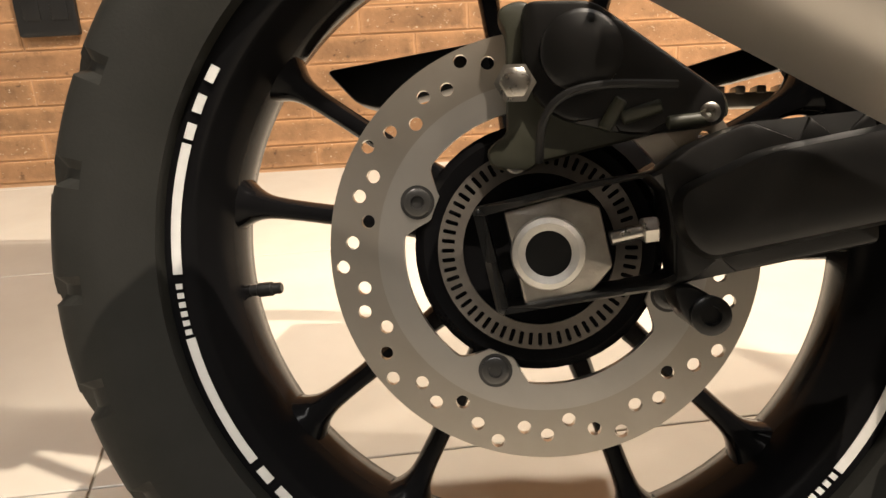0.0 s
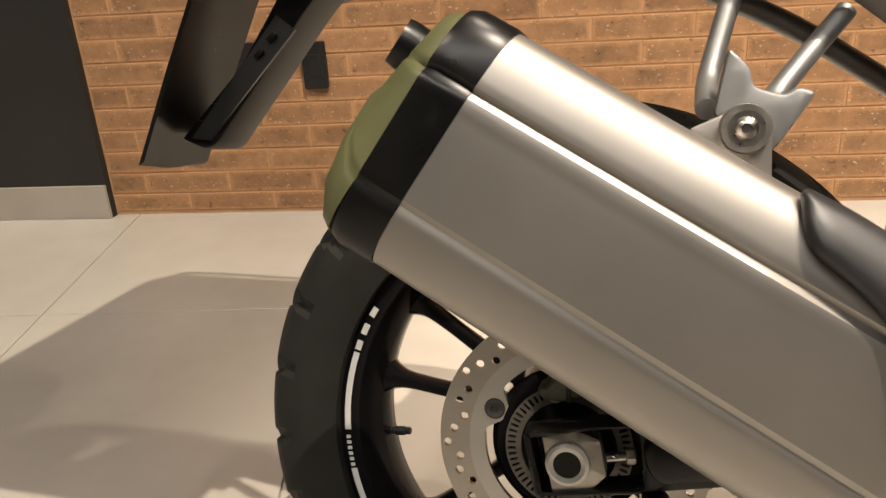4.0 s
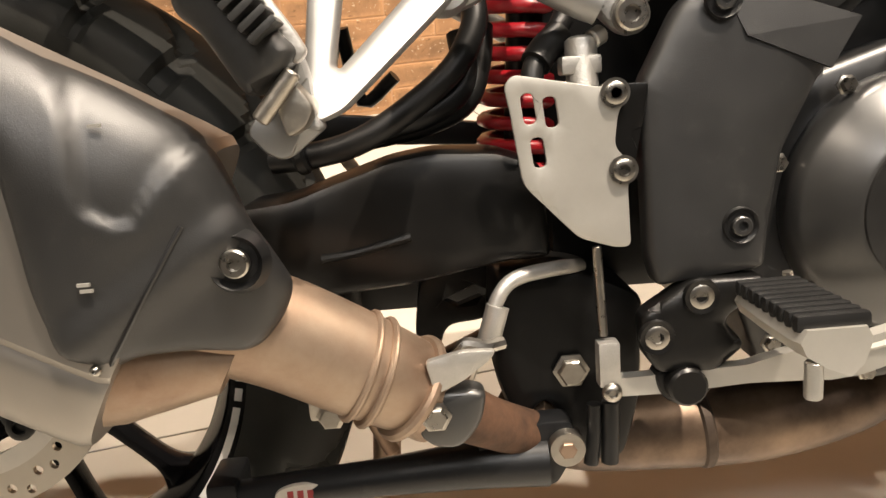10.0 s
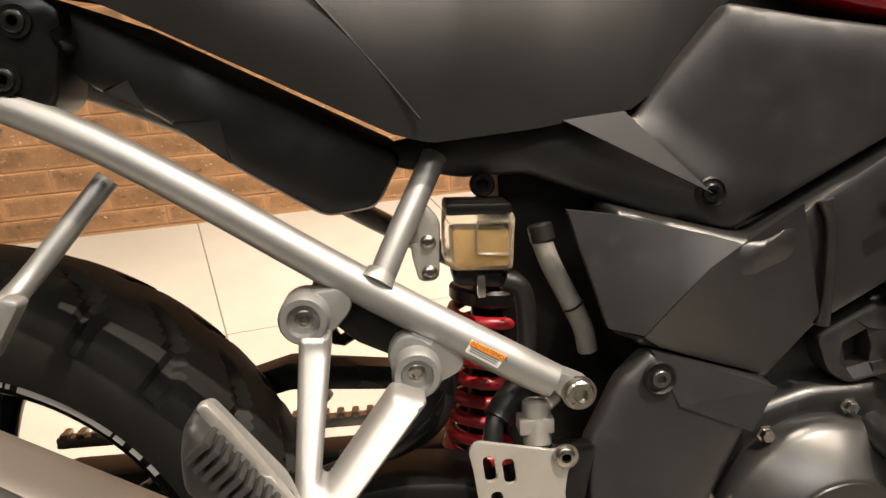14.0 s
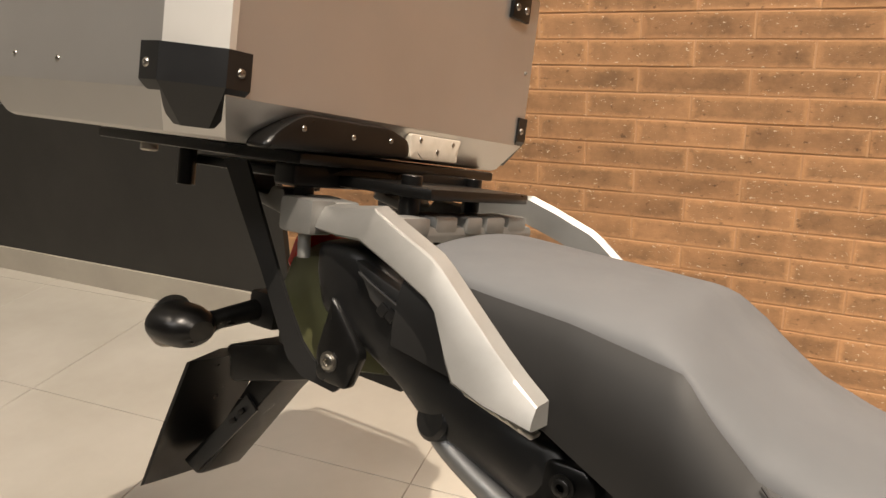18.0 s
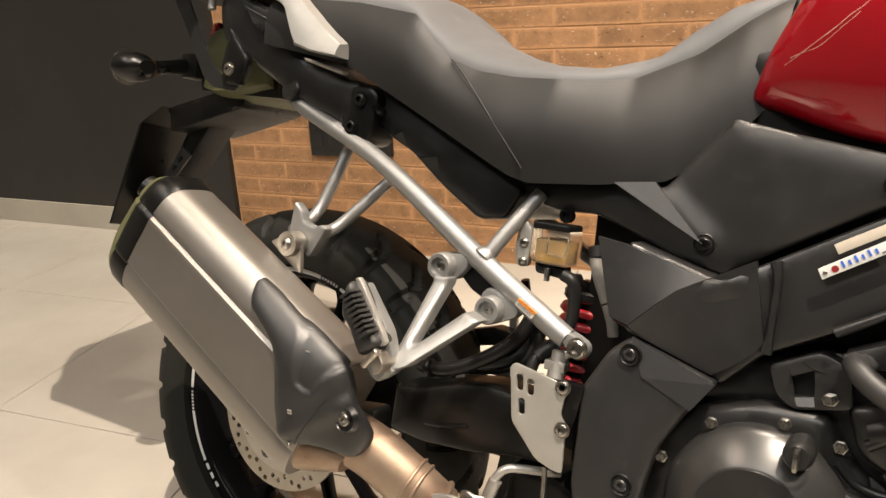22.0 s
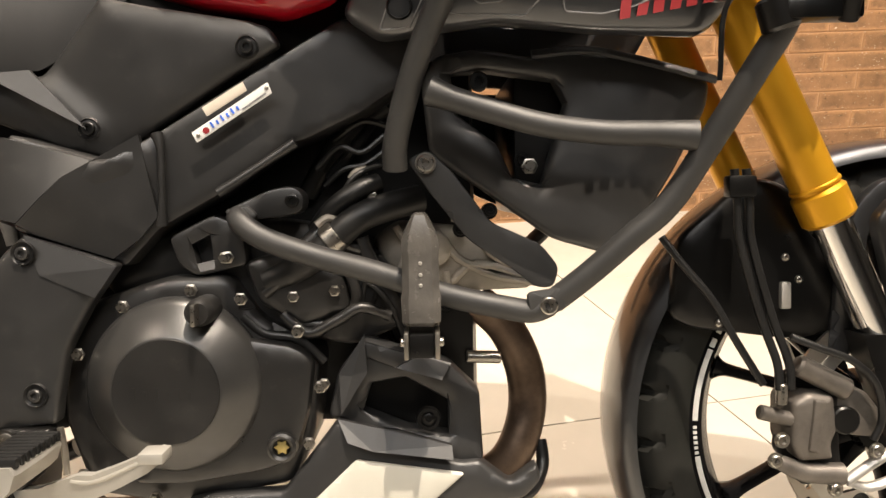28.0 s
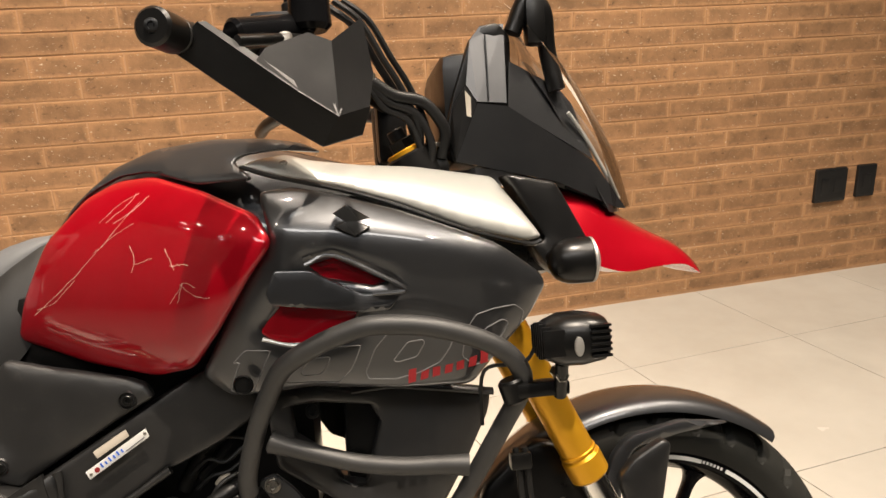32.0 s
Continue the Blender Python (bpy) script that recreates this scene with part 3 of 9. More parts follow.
    mu.data_type = "RGBA"
    mu.blend_type = "MULTIPLY"
    mu.inputs[0].default_value = 0.8
    t.links.new(mx.outputs[2], mu.inputs[6])
    t.links.new(pr.outputs["Color"], mu.inputs[7])
    tone = ramp(t, calc("FRACT", calc("MULTIPLY", mixr.outputs[0], 7.31)), [(0.0, (0.86, 0.85, 0.84)), (0.5, (0.97, 0.97, 0.96)), (1.0, (1.08, 1.08, 1.08))])
    burnt = t.nodes.new("ShaderNodeMix")
    burnt.data_type = "RGBA"
    burnt.blend_type = "MULTIPLY"
    burnt.inputs[0].default_value = 1.0
    t.links.new(mu.outputs[2], burnt.inputs[6])
    t.links.new(tone.outputs["Color"], burnt.inputs[7])
    t.links.new(burnt.outputs[2], b.inputs["Base Color"])
    b.inputs["Roughness"].default_value = 0.8
    f = nz(120.0, 8.0)
    bp = add(t, "ShaderNodeBump", Strength=0.5, Distance=0.002)
    t.links.new(f.outputs["Fac"], bp.inputs["Height"])
    b2 = add(t, "ShaderNodeBump", Strength=0.5, Distance=0.003)
    t.links.new(pits.outputs["Fac"], b2.inputs["Height"])
    t.links.new(bp.outputs["Normal"], b2.inputs["Normal"])
    t.links.new(b2.outputs["Normal"], b.inputs["Normal"])
    return m


BRICK = brick_clay()
MORTAR = surface("brick_joint_mortar", (0.42, 0.24, 0.125), (0.52, 0.31, 0.17), 0.9, bump=0.4, fine=200)
FLOOR_TILE = surface("polished_beige_porcelain", (0.42, 0.3948, 0.3444), (0.4872, 0.462, 0.4116), 0.24, scale=2.2, bump=0.02, fine=60, rough_range=0.07, source="Position")
GROUT = surface("grey_floor_grout", (0.2, 0.18, 0.15), (0.27, 0.25, 0.21), 0.85, bump=0.2)
BLACK_WALL = surface("black_wall_paint", (0.014, 0.0135, 0.012), (0.02, 0.019, 0.017), 0.5, scale=2, bump=0.1, fine=200, dust=0.03)
SKIRTING = surface("grey_porcelain_skirting", (0.36, 0.33, 0.28), (0.42, 0.39, 0.33), 0.35, scale=4, bump=0.02)
LAMP_WHITE = surface("white_lamp_trim", (0.7, 0.68, 0.64), None, 0.4, bump=0.02)
PLASTER = surface("warm_white_plaster", (0.62, 0.58, 0.5), (0.68, 0.64, 0.56), 0.8, scale=3, bump=0.1, fine=90)
DARK_CEILING = surface("dark_grey_ceiling_paint", (0.1, 0.095, 0.085), (0.13, 0.12, 0.11), 0.8, scale=3, bump=0.1, fine=90)
SOCKET_BLACK = surface("black_socket_plastic", (0.0084, 0.0084, 0.009), (0.0132, 0.0132, 0.0132), 0.38, bump=0.05)


# ---- the room ----
WALL_TURN = math.degrees(math.atan(0.1426))
ON_WALL = pose(0, 1.684, 0, 0, 0, WALL_TURN)  # x along the wall, -y out of it
WALL_END = -1.65


def structure(name, bm, mat, m=None, label=""):
    ob = part(name, bm, mat, None, label, smooth=0)
    if m is not None:
        ob.matrix_world = m
    return tagged(ob, kind="structure")


floor = structure("floor", block(-7, 9, -6.2, 3.6, -0.12, -0.012), GROUT)
wall_brick = structure("wall_brick", block(WALL_END, 9, 0.004, 0.24, -0.01, 5.8), MORTAR, ON_WALL)
wall_black = structure("wall_black", block(-7.5, WALL_END, -0.022, 0.24, -0.01, 5.8, 0.002), BLACK_WALL, ON_WALL)
baseboard = structure("baseboard", block(-7.5, WALL_END - 0.002, -0.036, -0.0225, -0.008, 0.104, 0.0015), SKIRTING, ON_WALL)
wall_back = structure("wall_back", block(-7, 9, -6.2, -6.0, -0.01, 5.8), DARK_WALL)
wall_side = structure("wall_side", block(8.2, 8.4, -6.0, 3.4, -0.01, 5.8), DARK_WALL)
wall_rear = structure("wall_rear", block(-6.4, -6.2, -6.0, 2.0, -0.01, 5.8), PLASTER)
ceiling = structure("ceiling", block(-7, 9, -6.2, 3.6, 5.8, 6.0), DARK_CEILING)


def glowing(name, colour, strength):
    m, t, b = nodes_of(name)
    b.inputs["Emission Color"].default_value = (*colour, 1)
    b.inputs["Emission Strength"].default_value = strength
    return m


LAMP_GLOW = glowing("lit_downlight_lens", (1.0, 0.9, 0.78), 60.0)
light = thing("downlight", "small round lit downlight in the dark ceiling", "ceiling lamp", pose(-4.4, -1.7, 5.8), "downlights in the ceiling")
part("trim_ring", lathe([(0.062, 0.0), (0.062, -0.012), (0.085, -0.008), (0.088, 0.0)], 28, "z", closed=True), LAMP_WHITE, light)
part("lens", lathe([(0.0, -0.009), (0.05, -0.008), (0.062, -0.004)], 28, "z"), LAMP_GLOW, light, "glowing lens")
for x, y in ((-4.4, -2.9), (-4.4, -4.1), (-5.1, -1.7), (-5.1, -2.9), (-5.1, -4.1), (-5.8, -2.3), (-5.8, -3.5)):
    copy_thing(light, pose(x, y, 5.8))


# ---- black socket plates on the bricks ----
def socket_plate(x, z, w, h, label, gangs):
    ob = thing("wall_socket", label, "wall socket", ON_WALL @ pose(x, 0, z), "black plates on the brick wall")
    part("plate", panel(rounded([(-w / 2, -h / 2), (w / 2, -h / 2), (w / 2, h / 2), (-w / 2, h / 2)], 0.008), -0.013, 0.0125, r=0, edge=0.003, step=0.03), SOCKET_BLACK, ob)
    for gx, gz, gw, gh in gangs:
        part("socket_insert", panel(rounded([(gx - gw / 2, gz - gh / 2), (gx + gw / 2, gz - gh / 2), (gx + gw / 2, gz + gh / 2), (gx - gw / 2, gz + gh / 2)], 0.004), -0.0155, 0.0022, r=0, edge=0.001, step=0.02), SOCKET_BLACK, ob)
    return ob


TWIN = [(-0.034, 0, 0.042, 0.07), (0.034, 0, 0.042, 0.07)]
ONE = [(0, 0, 0.042, 0.066)]
socket_plate(-1.163, 0.455, 0.15, 0.15, "square black plastic wall plate low on the bricks", TWIN)
socket_plate(-0.912, 0.455, 0.074, 0.14, "narrow black plastic socket plate low on the bricks", ONE)
socket_plate(3.3, 0.412, 0.165, 0.15, "square black plastic wall plate beside a socket", TWIN)
socket_plate(3.49, 0.416, 0.1, 0.145, "narrow black plastic socket plate low on the bricks", ONE)

# ---- a low black stand that pokes in along the skirting ----
stand = thing("floor_stand", "black metal foot of a display stand on the tiles", "stand", pose(-3.75, 0.93, -0.008, 0, 0, 8))
part("foot_bar", block(-0.6, 0.1, -0.03, 0.03, 0.045, 0.085, 0.008), SATIN_BLACK, stand)
part("leg", rod((-0.02, 0, 0.05), (-0.2, -0.16, 0.0), 0.012, 10), SATIN_BLACK, stand)
part("leg", rod((-0.5, 0, 0.05), (-0.5, -0.1, 0.0), 0.012, 10), SATIN_BLACK, stand)


# ---- the motorcycle: local x ahead, y to its left, z up from the tyres' foot ----
bike = thing("motorcycle", "adventure motorcycle in red and dark grey, leaning on its side stand", "motorcycle", pose(0, 0, 0, -LEAN, 0, 0))
RX, RZ, FX, FZ = 0.004, 0.324, 1.571, 0.317


def ring_strip(r0, r1, a0, a1, y, cx, cz, bm=None, n=None):
    """A thin flat arc, degrees from the x axis upwards, facing -y."""
    bm = bm or bmesh.new()
    n = n or max(2, int(abs(a1 - a0) / 3))
    rows = []
    for i in range(n + 1):
        a = radians(a0 + (a1 - a0) * i / n)
        rows.append([bm.verts.new((cx + r * math.cos(a), y + d, cz + r * math.sin(a))) for r, d in ((r0, 0.0006), (r0, 0), (r1, 0), (r1, 0.0006))])
    for p, q in zip(rows, rows[1:]):
        for j in range(3):
            bm.faces.new((p[j], p[j + 1], q[j + 1], q[j]))
    bmesh.ops.recalc_face_normals(bm, faces=bm.faces)
    return bm


def tyre(cx, cz, radius, half, bead, pitch, seg, parent):
    """Road tyre with slanting tread cuts, an edge of sidewall ribs and a rounded crown."""
    k = np.linspace(-1, 1, 45)
    prof = []
    for q in k:
        a = abs(q)
        if a < 0.62:
            y = half * 1.0 * (a / 0.62) * 0.93
            r = radius - 0.028 * (a / 0.62) ** 2.5
        else:
            s = (a - 0.62) / 0.38
            y = half * (0.93 + 0.07 * math.sin(min(1, s * 2.2) * math.pi / 2) - 0.3 * max(0, s - 0.45) ** 1.3)
            r = radius - 0.028 - s * (radius - 0.028 - bead)
        prof.append((r, math.copysign(y, q)))
    bm = bmesh.new()
    rings = []
    for i in range(seg):
        ang = 2 * math.pi * i / seg
        ring = []
        for q, (r, y) in zip(k, prof):
            a = abs(q)
            cut = 0.0
            if 0.1 < a < 0.72:
                ph = (i / seg * pitch + (0.5 if q > 0 else 0) + 1.15 * (a - 0.1) + 0.35 * math.sin(4 * a)) % 1.0
                if ph < 0.2:
                    cut = 0.0075 * min(1, (a - 0.1) / 0.08) * min(1, (0.74 - a) / 0.05)
            elif 0.75 < a < 0.77 or 0.9 < a < 0.93:
                cut = 0.0012
            ring.append(bm.verts.new((cx + (r - cut) * math.cos(ang), y * (1 - cut * 3), cz + (r - cut) * math.sin(ang))))
        rings.append(ring)
    for i in range(seg):
        a, b = rings[i], rings[(i + 1) % seg]
        for j in range(len(k) - 1):
            bm.faces.new((a[j], a[j + 1], b[j + 1], b[j]))
        bm.faces.new((a[-1], a[0], b[0], b[-1]))
    bmesh.ops.recalc_face_normals(bm, faces=bm.faces)
    ob = part("tyre", bm, RUBBER, parent, "black rubber tyre with slanting tread cuts", smooth=30)
    return ob


def wheel(name, cx, cz, tyre_r, half, bead, rim_half, spokes, turn, stripe_at, pitch, label):
    b, w = bead, rim_half
    prof = [(b + 0.003, -w), (b + 0.003, -w + 0.005), (b - 0.012, -w + 0.009), (b - 0.019, -w * 0.5), (b - 0.021, 0), (b - 0.019, w * 0.5), (b - 0.012, w - 0.009), (b + 0.003, w - 0.005), (b + 0.003, w),
            (b - 0.005, w + 0.002), (b - 0.016, w - 0.001), (b - 0.02, w - 0.006), (b - 0.026, w * 0.6), (b - 0.033, w * 0.38), (b - 0.035, 0), (b - 0.033, -w * 0.38), (b - 0.026, -w * 0.6), (b - 0.02, -w + 0.006), (b - 0.016, -w + 0.001), (b - 0.005, -w - 0.002)]
    rim = part(name, lathe(prof, 120, "y", (cx, 0, cz), closed=True), GLOSS_BLACK, bike, label, smooth=50)
    tyre(cx, cz, tyre_r, half, bead, pitch, 300, rim)
    part("hub", lathe([(0.0, -0.05), (0.03, -0.05), (0.046, -0.042), (0.05, -0.02), (0.05, 0.02), (0.046, 0.042), (0.03, 0.05), (0, 0.05)], 40, "y", (cx, 0, cz)), GLOSS_BLACK, rim)
    for i in range(spokes):
        a = radians(turn + 72 * (i // 2) + (13 if i % 2 else -13))
        d, n = Vector((math.cos(a), 0, math.sin(a))), Vector((-math.sin(a), 0, math.cos(a)))
        secs = []
        for r, hw, hy in ((0.04, 0.015, 0.026), (0.075, 0.0095, 0.019), (0.12, 0.0075, 0.015), (b - 0.066, 0.0075, 0.014), (b - 0.045, 0.011, 0.017), (b - 0.031, 0.022, 0.022)):
            sec = []
            for j in range(12):
                q = 2 * math.pi * j / 12
                sec.append(Vector((cx, 0, cz)) + d * r + n * (hw * math.copysign(abs(math.cos(q)) ** 0.7, math.cos(q))) + Vector((0, hy * math.copysign(abs(math.sin(q)) ** 0.7, math.sin(q)), 0)))
            secs.append(sec)
        part("spoke", loft(secs, smooth=3), GLOSS_BLACK, rim)
    y = -w - 0.0026
    for base in stripe_at:
        for a0, a1 in ((-39.5, -36.8), (-34.6, -31.6), (-29.8, -27.2), (-26.5, -5.5), (5.0, 27.5), (29.0, 31.8), (33.4, 36.2), (38.0, 40.5)):
            part("rim_stripe", ring_strip(b - 0.0115, b - 0.0052, base + a0, base + a1, y, cx, cz), PAPER, rim, "white reflective rim tape")
        for i in range(6):
            a0 = base - 4.0 + 1.5 * i
            part("rim_bar", ring_strip(b - 0.0105, b - 0.006, a0, a0 + 0.9, y, cx, cz), PAPER, rim)
    return rim


rear = wheel("rear_wheel", RX, RZ, 0.333, 0.083, 0.242, 0.057, 10, 158.7, (189, 317, 73), 26, "gloss black cast wheel with thin spokes and white rim tape")
part("valve_stem", rod((RX - 0.213, 0.0, RZ - 0.034), (RX - 0.181, -0.003, RZ - 0.031), 0.0042, 12, 0.001, rod((RX - 0.199, -0.0015, RZ - 0.0328), (RX - 0.187, -0.003, RZ - 0.0315), 0.0052, 12, 0.001)), HOSE, rear)


def brake_disc(parent, cx, cz, y, radius, inner, lobe, bolts, first, rows, thick=0.005):
    angles = [radians(first + 360 / bolts * i) for i in range(bolts)]
    hole = []
    for i in range(180):
        a = 2 * math.pi * i / 180
        near_bolt = min(abs((a - q + math.pi) % (2 * math.pi) - math.pi) for q in angles)
        r = inner - (inner - lobe + 0.011) * max(0.0, min(1.0, 1.7 - near_bolt / 0.16))
        hole.append((cx + r * math.cos(a), cz + r * math.sin(a)))
    drill = []
    steps = rows * 5
    for i in range(steps):
        a = radians(184.6) - 2 * math.pi * i / steps
        r = radius * (0.945, 0.893, 0.826, 0.893, 0.86)[i % 5]
        drill.append(circle(cx + r * math.cos(a), cz + r * math.sin(a), 0.0042, 12))
    disc = part("brake_disc", panel(circle(cx, cz, radius, 120), y, thick, r=0, edge=0, step=0.02, holes=[hole] + drill), DISC_STEEL, parent, "drilled steel brake disc", smooth=20)
    part("disc_band", panel(circle(cx, cz, inner + 0.016, 120), y - 0.0008, 0.002, r=0, edge=0, step=0.02, holes=[hole]), DISC_BAND, disc, "brighter machined band", smooth=20)
    for q in angles:
        bolt(parent, cx + lobe * math.cos(q), y, cz + lobe * math.sin(q), 0.0085, CLUTCH_GREY, "socket", 0.003, washer=0.0105)
    return disc


brake_disc(rear, RX + 0.002, RZ, -0.075, 0.130, 0.084, 0.0805, 4, 158.6, 10)
slots = []
for i in range(60):
    a = 360 / 60 * i
    slots.append(slot(RX + 0.0545 * math.cos(radians(a)), RZ + 0.0545 * math.sin(radians(a)), 0.008, 0.0026, a))
part("sensor_ring", panel(circle(RX, RZ, 0.0605, 72), -0.083, 0.0022, r=0, edge=0, step=0.02, holes=[circle(RX, RZ, 0.0455, 40)] + slots), CALIPER_GREY, rear, "slotted steel sensor ring", smooth=20)
part("disc_carrier", lathe([(0.046, -0.07), (0.07, -0.074), (0.076, -0.068), (0.076, -0.03), (0.05, -0.025)], 48, "y", (RX, 0, RZ)), GLOSS_BLACK, rear)

# swing arm with its open axle end
arm = part("swingarm", panel([(-0.034, 0.350), (0.032, 0.364), (0.064, 0.368), (0.084, 0.382), (0.109, 0.392), (0.176, 0.397), (0.179, 0.328), (0.079, 0.308), (0.071, 0.305), (-0.021, 0.291)], -0.128, 0.03, r=0.004, edge=0.003, step=0.02, holes=[[(-0.027, 0.346), (0.033, 0.360), (0.061, 0.365), (0.069, 0.358), (0.074, 0.313), (0.068, 0.310), (-0.015, 0.296)]]), SWING_BLACK, bike, "satin black box-section swingarm")
part("arm_beam", panel([(0.273, 0.444), (0.309, 0.447), (0.341, 0.457), (0.381, 0.469), (0.412, 0.473), (0.456, 0.470), (0.487, 0.458), (0.491, 0.390), (0.459, 0.390), (0.386, 0.378), (0.322, 0.374), (0.268, 0.380)], -0.150, 0.05, r=0.008, edge=0.008, step=0.02, crown=0.003), SWING_BLACK, arm)
part("arm_extension", panel([(0.071, 0.357), (0.116, 0.378), (0.196, 0.392), (0.239, 0.397), (0.243, 0.354), (0.199, 0.342), (0.087, 0.320), (0.074, 0.333)], -0.142, 0.03, r=0.01, edge=0.008, step=0.02), SWING_BLACK, arm)
part("inner_beam", block(0.05, 0.52, 0.06, 0.115, 0.3, 0.4, 0.01, pose(0, 0, 0)), SWING_BLACK, arm)
part("arm_rib", tube([(0.329, -0.153, 0.404), (0.356, -0.154, 0.407), (0.392, -0.153, 0.415)], 0.003, 3, 8), SWING_BLACK, arm)
nut = part("axle_block", panel([(-0.017, 0.348), (0.016, 0.356), (0.035, 0.350), (0.042, 0.317), (0.030, 0.303), (-0.006, 0.295)], -0.123, 0.016, r=0.002, edge=0.002, step=0.02), WORN_STEEL, bike, "bare steel axle block with a hollow axle")
part("axle_ring", lathe([(0.0125, -0.11), (0.0125, -0.1275), (0.0165, -0.1285), (0.0195, -0.127), (0.0205, -0.123), (0.0205, -0.11)], 36, "y", (RX + 0.003, 0, RZ + 0.001), closed=True), CAST_SILVER, nut)
part("axle_bore", lathe([(0.0, -0.108), (0.0126, -0.108), (0.0126, -0.126)], 30, "y", (RX + 0.003, 0, RZ + 0.001)), SATIN_BLACK, nut)
AX = [(0.041, 0.332), (0.065, 0.337)]
part("adjuster_bolt", rod((AX[0][0], -0.118, AX[0][1]), (AX[1][0], -0.118, AX[1][1]), 0.004, 12, 0.0005, rod((AX[1][0] - 0.007, -0.118, AX[1][1] - 0.001), (AX[1][0] + 0.002, -0.118, AX[1][1]), 0.0075, 6, 0.001)), BOLT_STEEL, nut)

# rear caliper and its bracket
cal = part("rear_caliper_bracket", panel([(-0.026, 0.382), (-0.022, 0.387), (-0.014, 0.392), (-0.014, 0.450), (-0.020, 0.463), (-0.006, 0.469), (0.110, 0.413), (0.113, 0.398), (0.075, 0.391), (0.004, 0.375), (-0.002, 0.370), (-0.015, 0.371), (-0.024, 0.374)], -0.092, 0.02, r=0.006, edge=0.003, step=0.02), OLIVE_DARK, bike, "olive grey cast brake bracket")
part("caliper_body", panel([(-0.004, 0.466), (0.035, 0.465), (0.109, 0.410), (0.108, 0.394), (0.057, 0.389), (0.016, 0.399), (0.002, 0.410), (-0.006, 0.438)], -0.1, 0.02, r=0.008, edge=0.003, step=0.02), SATIN_BLACK, cal)
part("caliper_lid", lathe([(0.0, -0.007), (0.02, -0.007), (0.023, -0.005), (0.0235, 0.004)], 32, "y", [(0.028, -0.100, 0.436)][0]), SATIN_BLACK, cal)
for a, b in ([(0.040, -0.102, 0.392), (0.050, -0.102, 0.409)], [(0.050, -0.102, 0.398), (0.072, -0.102, 0.405)], [(0.075, -0.102, 0.395), (0.099, -0.102, 0.397)]):
    part("caliper_web", rod(a, b, 0.004, 10, 0.001), OLIVE_DARK, cal)
bolt(cal, *[(-0.009, -0.100, 0.420)][0], 0.0105, BOLT_STEEL, "hex", 0.006)
bolt(cal, *[(-0.009, -0.086, 0.376)][0], 0.007, BOLT_STEEL, "socket", 0.005)
bolt(cal, *[(0.098, -0.103, 0.400)][0], 0.0055, BOLT_STEEL, "socket", 0.003)
part("brake_hose", tube([(0.004, -0.100, 0.375), (0.006, -0.108, 0.397), (0.018, -0.112, 0.411), (0.042, -0.112, 0.416), (0.079, -0.110, 0.415)], 0.0025, 5, 8), HOSE, cal)
part("arm_bracket", panel([(0.071, 0.308), (0.086, 0.306), (0.098, 0.296), (0.097, 0.286), (0.089, 0.282), (0.081, 0.285), (0.075, 0.294)], -0.134, 0.03, r=0.006, edge=0.002, step=0.02), SATIN_BLACK, arm)
bolt(arm, *[(0.090, -0.134, 0.292)][0], 0.0105, SATIN_BLACK, "socket", 0.005)
part("chain_guard", panel([(-0.154, 0.456), (-0.020, 0.476), (-0.020, 0.447), (-0.112, 0.425), (-0.130, 0.430)], 0.06, 0.03, r=0.006, edge=0.002, step=0.03), SATIN_BLACK, bike, "black chain guard behind the wheel")
part("rear_stand_foot", block(*[v for p in ((0.13, 0.15), (0.05, 0.1), (0.24, 0.28)) for v in p], 0.004), WORN_STEEL, bike)


def mirrored(bm):
    for v in bm.verts:
        v.co.y = -v.co.y
    bmesh.ops.reverse_faces(bm, faces=bm.faces)
    return bm


# ---- silencer, heat shield and exhaust pipe ----
SU, SV = Vector((0.869, 0, -0.495)), Vector((0.495, 0, 0.869))
S0 = Vector((-0.120, 0, 0.522))


def section_point(a):
    """The silencer's cross-section: a fat rounded oblong with one pressed groove and one soft crease on its outer face."""
    c, q = math.cos(a), math.sin(a)
    v = 0.0935 + 0.0935 * math.copysign(abs(c) ** 0.62, c)
    y = -0.257 - 0.0535 * math.copysign(abs(q) ** 0.52, q)
    if q > 0:
        y += 0.0036 * math.exp(-((v - 0.139) / 0.003) ** 2) - 0.0009 * math.exp(-((v - 0.1315) / 0.004) ** 2)
        y += 0.0022 * math.exp(-((v - 0.0515) / 0.003) ** 2) - 0.0007 * math.exp(-((v - 0.0585) / 0.0042) ** 2)
    return v, y


SECTION = [section_point(2 * math.pi * (i + 0.5) / 128) for i in range(128)]


def silencer_ring(s, k=1.0, dv=0.0, slant=0.0, section=SECTION):
    return [S0 + SU * (s + slant * (v - 0.09)) + SV * (0.09 + dv + (v - 0.09) * k) + Vector((0, -0.258 + (y + 0.258) * k, 0)) for v, y in section]


muffler = part("silencer", loft([silencer_ring(s, k) for s, k in ((0.0, 1), (0.004, 1.0), (0.2, 1.0), (0.36, 1.0), (0.376, 0.99), (0.381, 0.955))]), STEEL, bike, "brushed stainless silencer with pressed creases", smooth=28)
part("end_band", loft([silencer_ring(s, k, 0, 0.06) for s, k in ((0.004, 1.012), (0.0, 1.02), (-0.024, 1.02), (-0.031, 0.99))]), SATIN_BLACK, muffler, "black end band", smooth=30)
part("end_cap", loft([silencer_ring(s, k, dv, 0.12) for s, k, dv in ((-0.029, 0.985, 0), (-0.038, 0.94, 0.002), (-0.049, 0.8, 0.01), (-0.055, 0.55, 0.02), (-0.057, 0.2, 0.026))]), GREEN_TINT, muffler, "olive grey end cap", smooth=45)
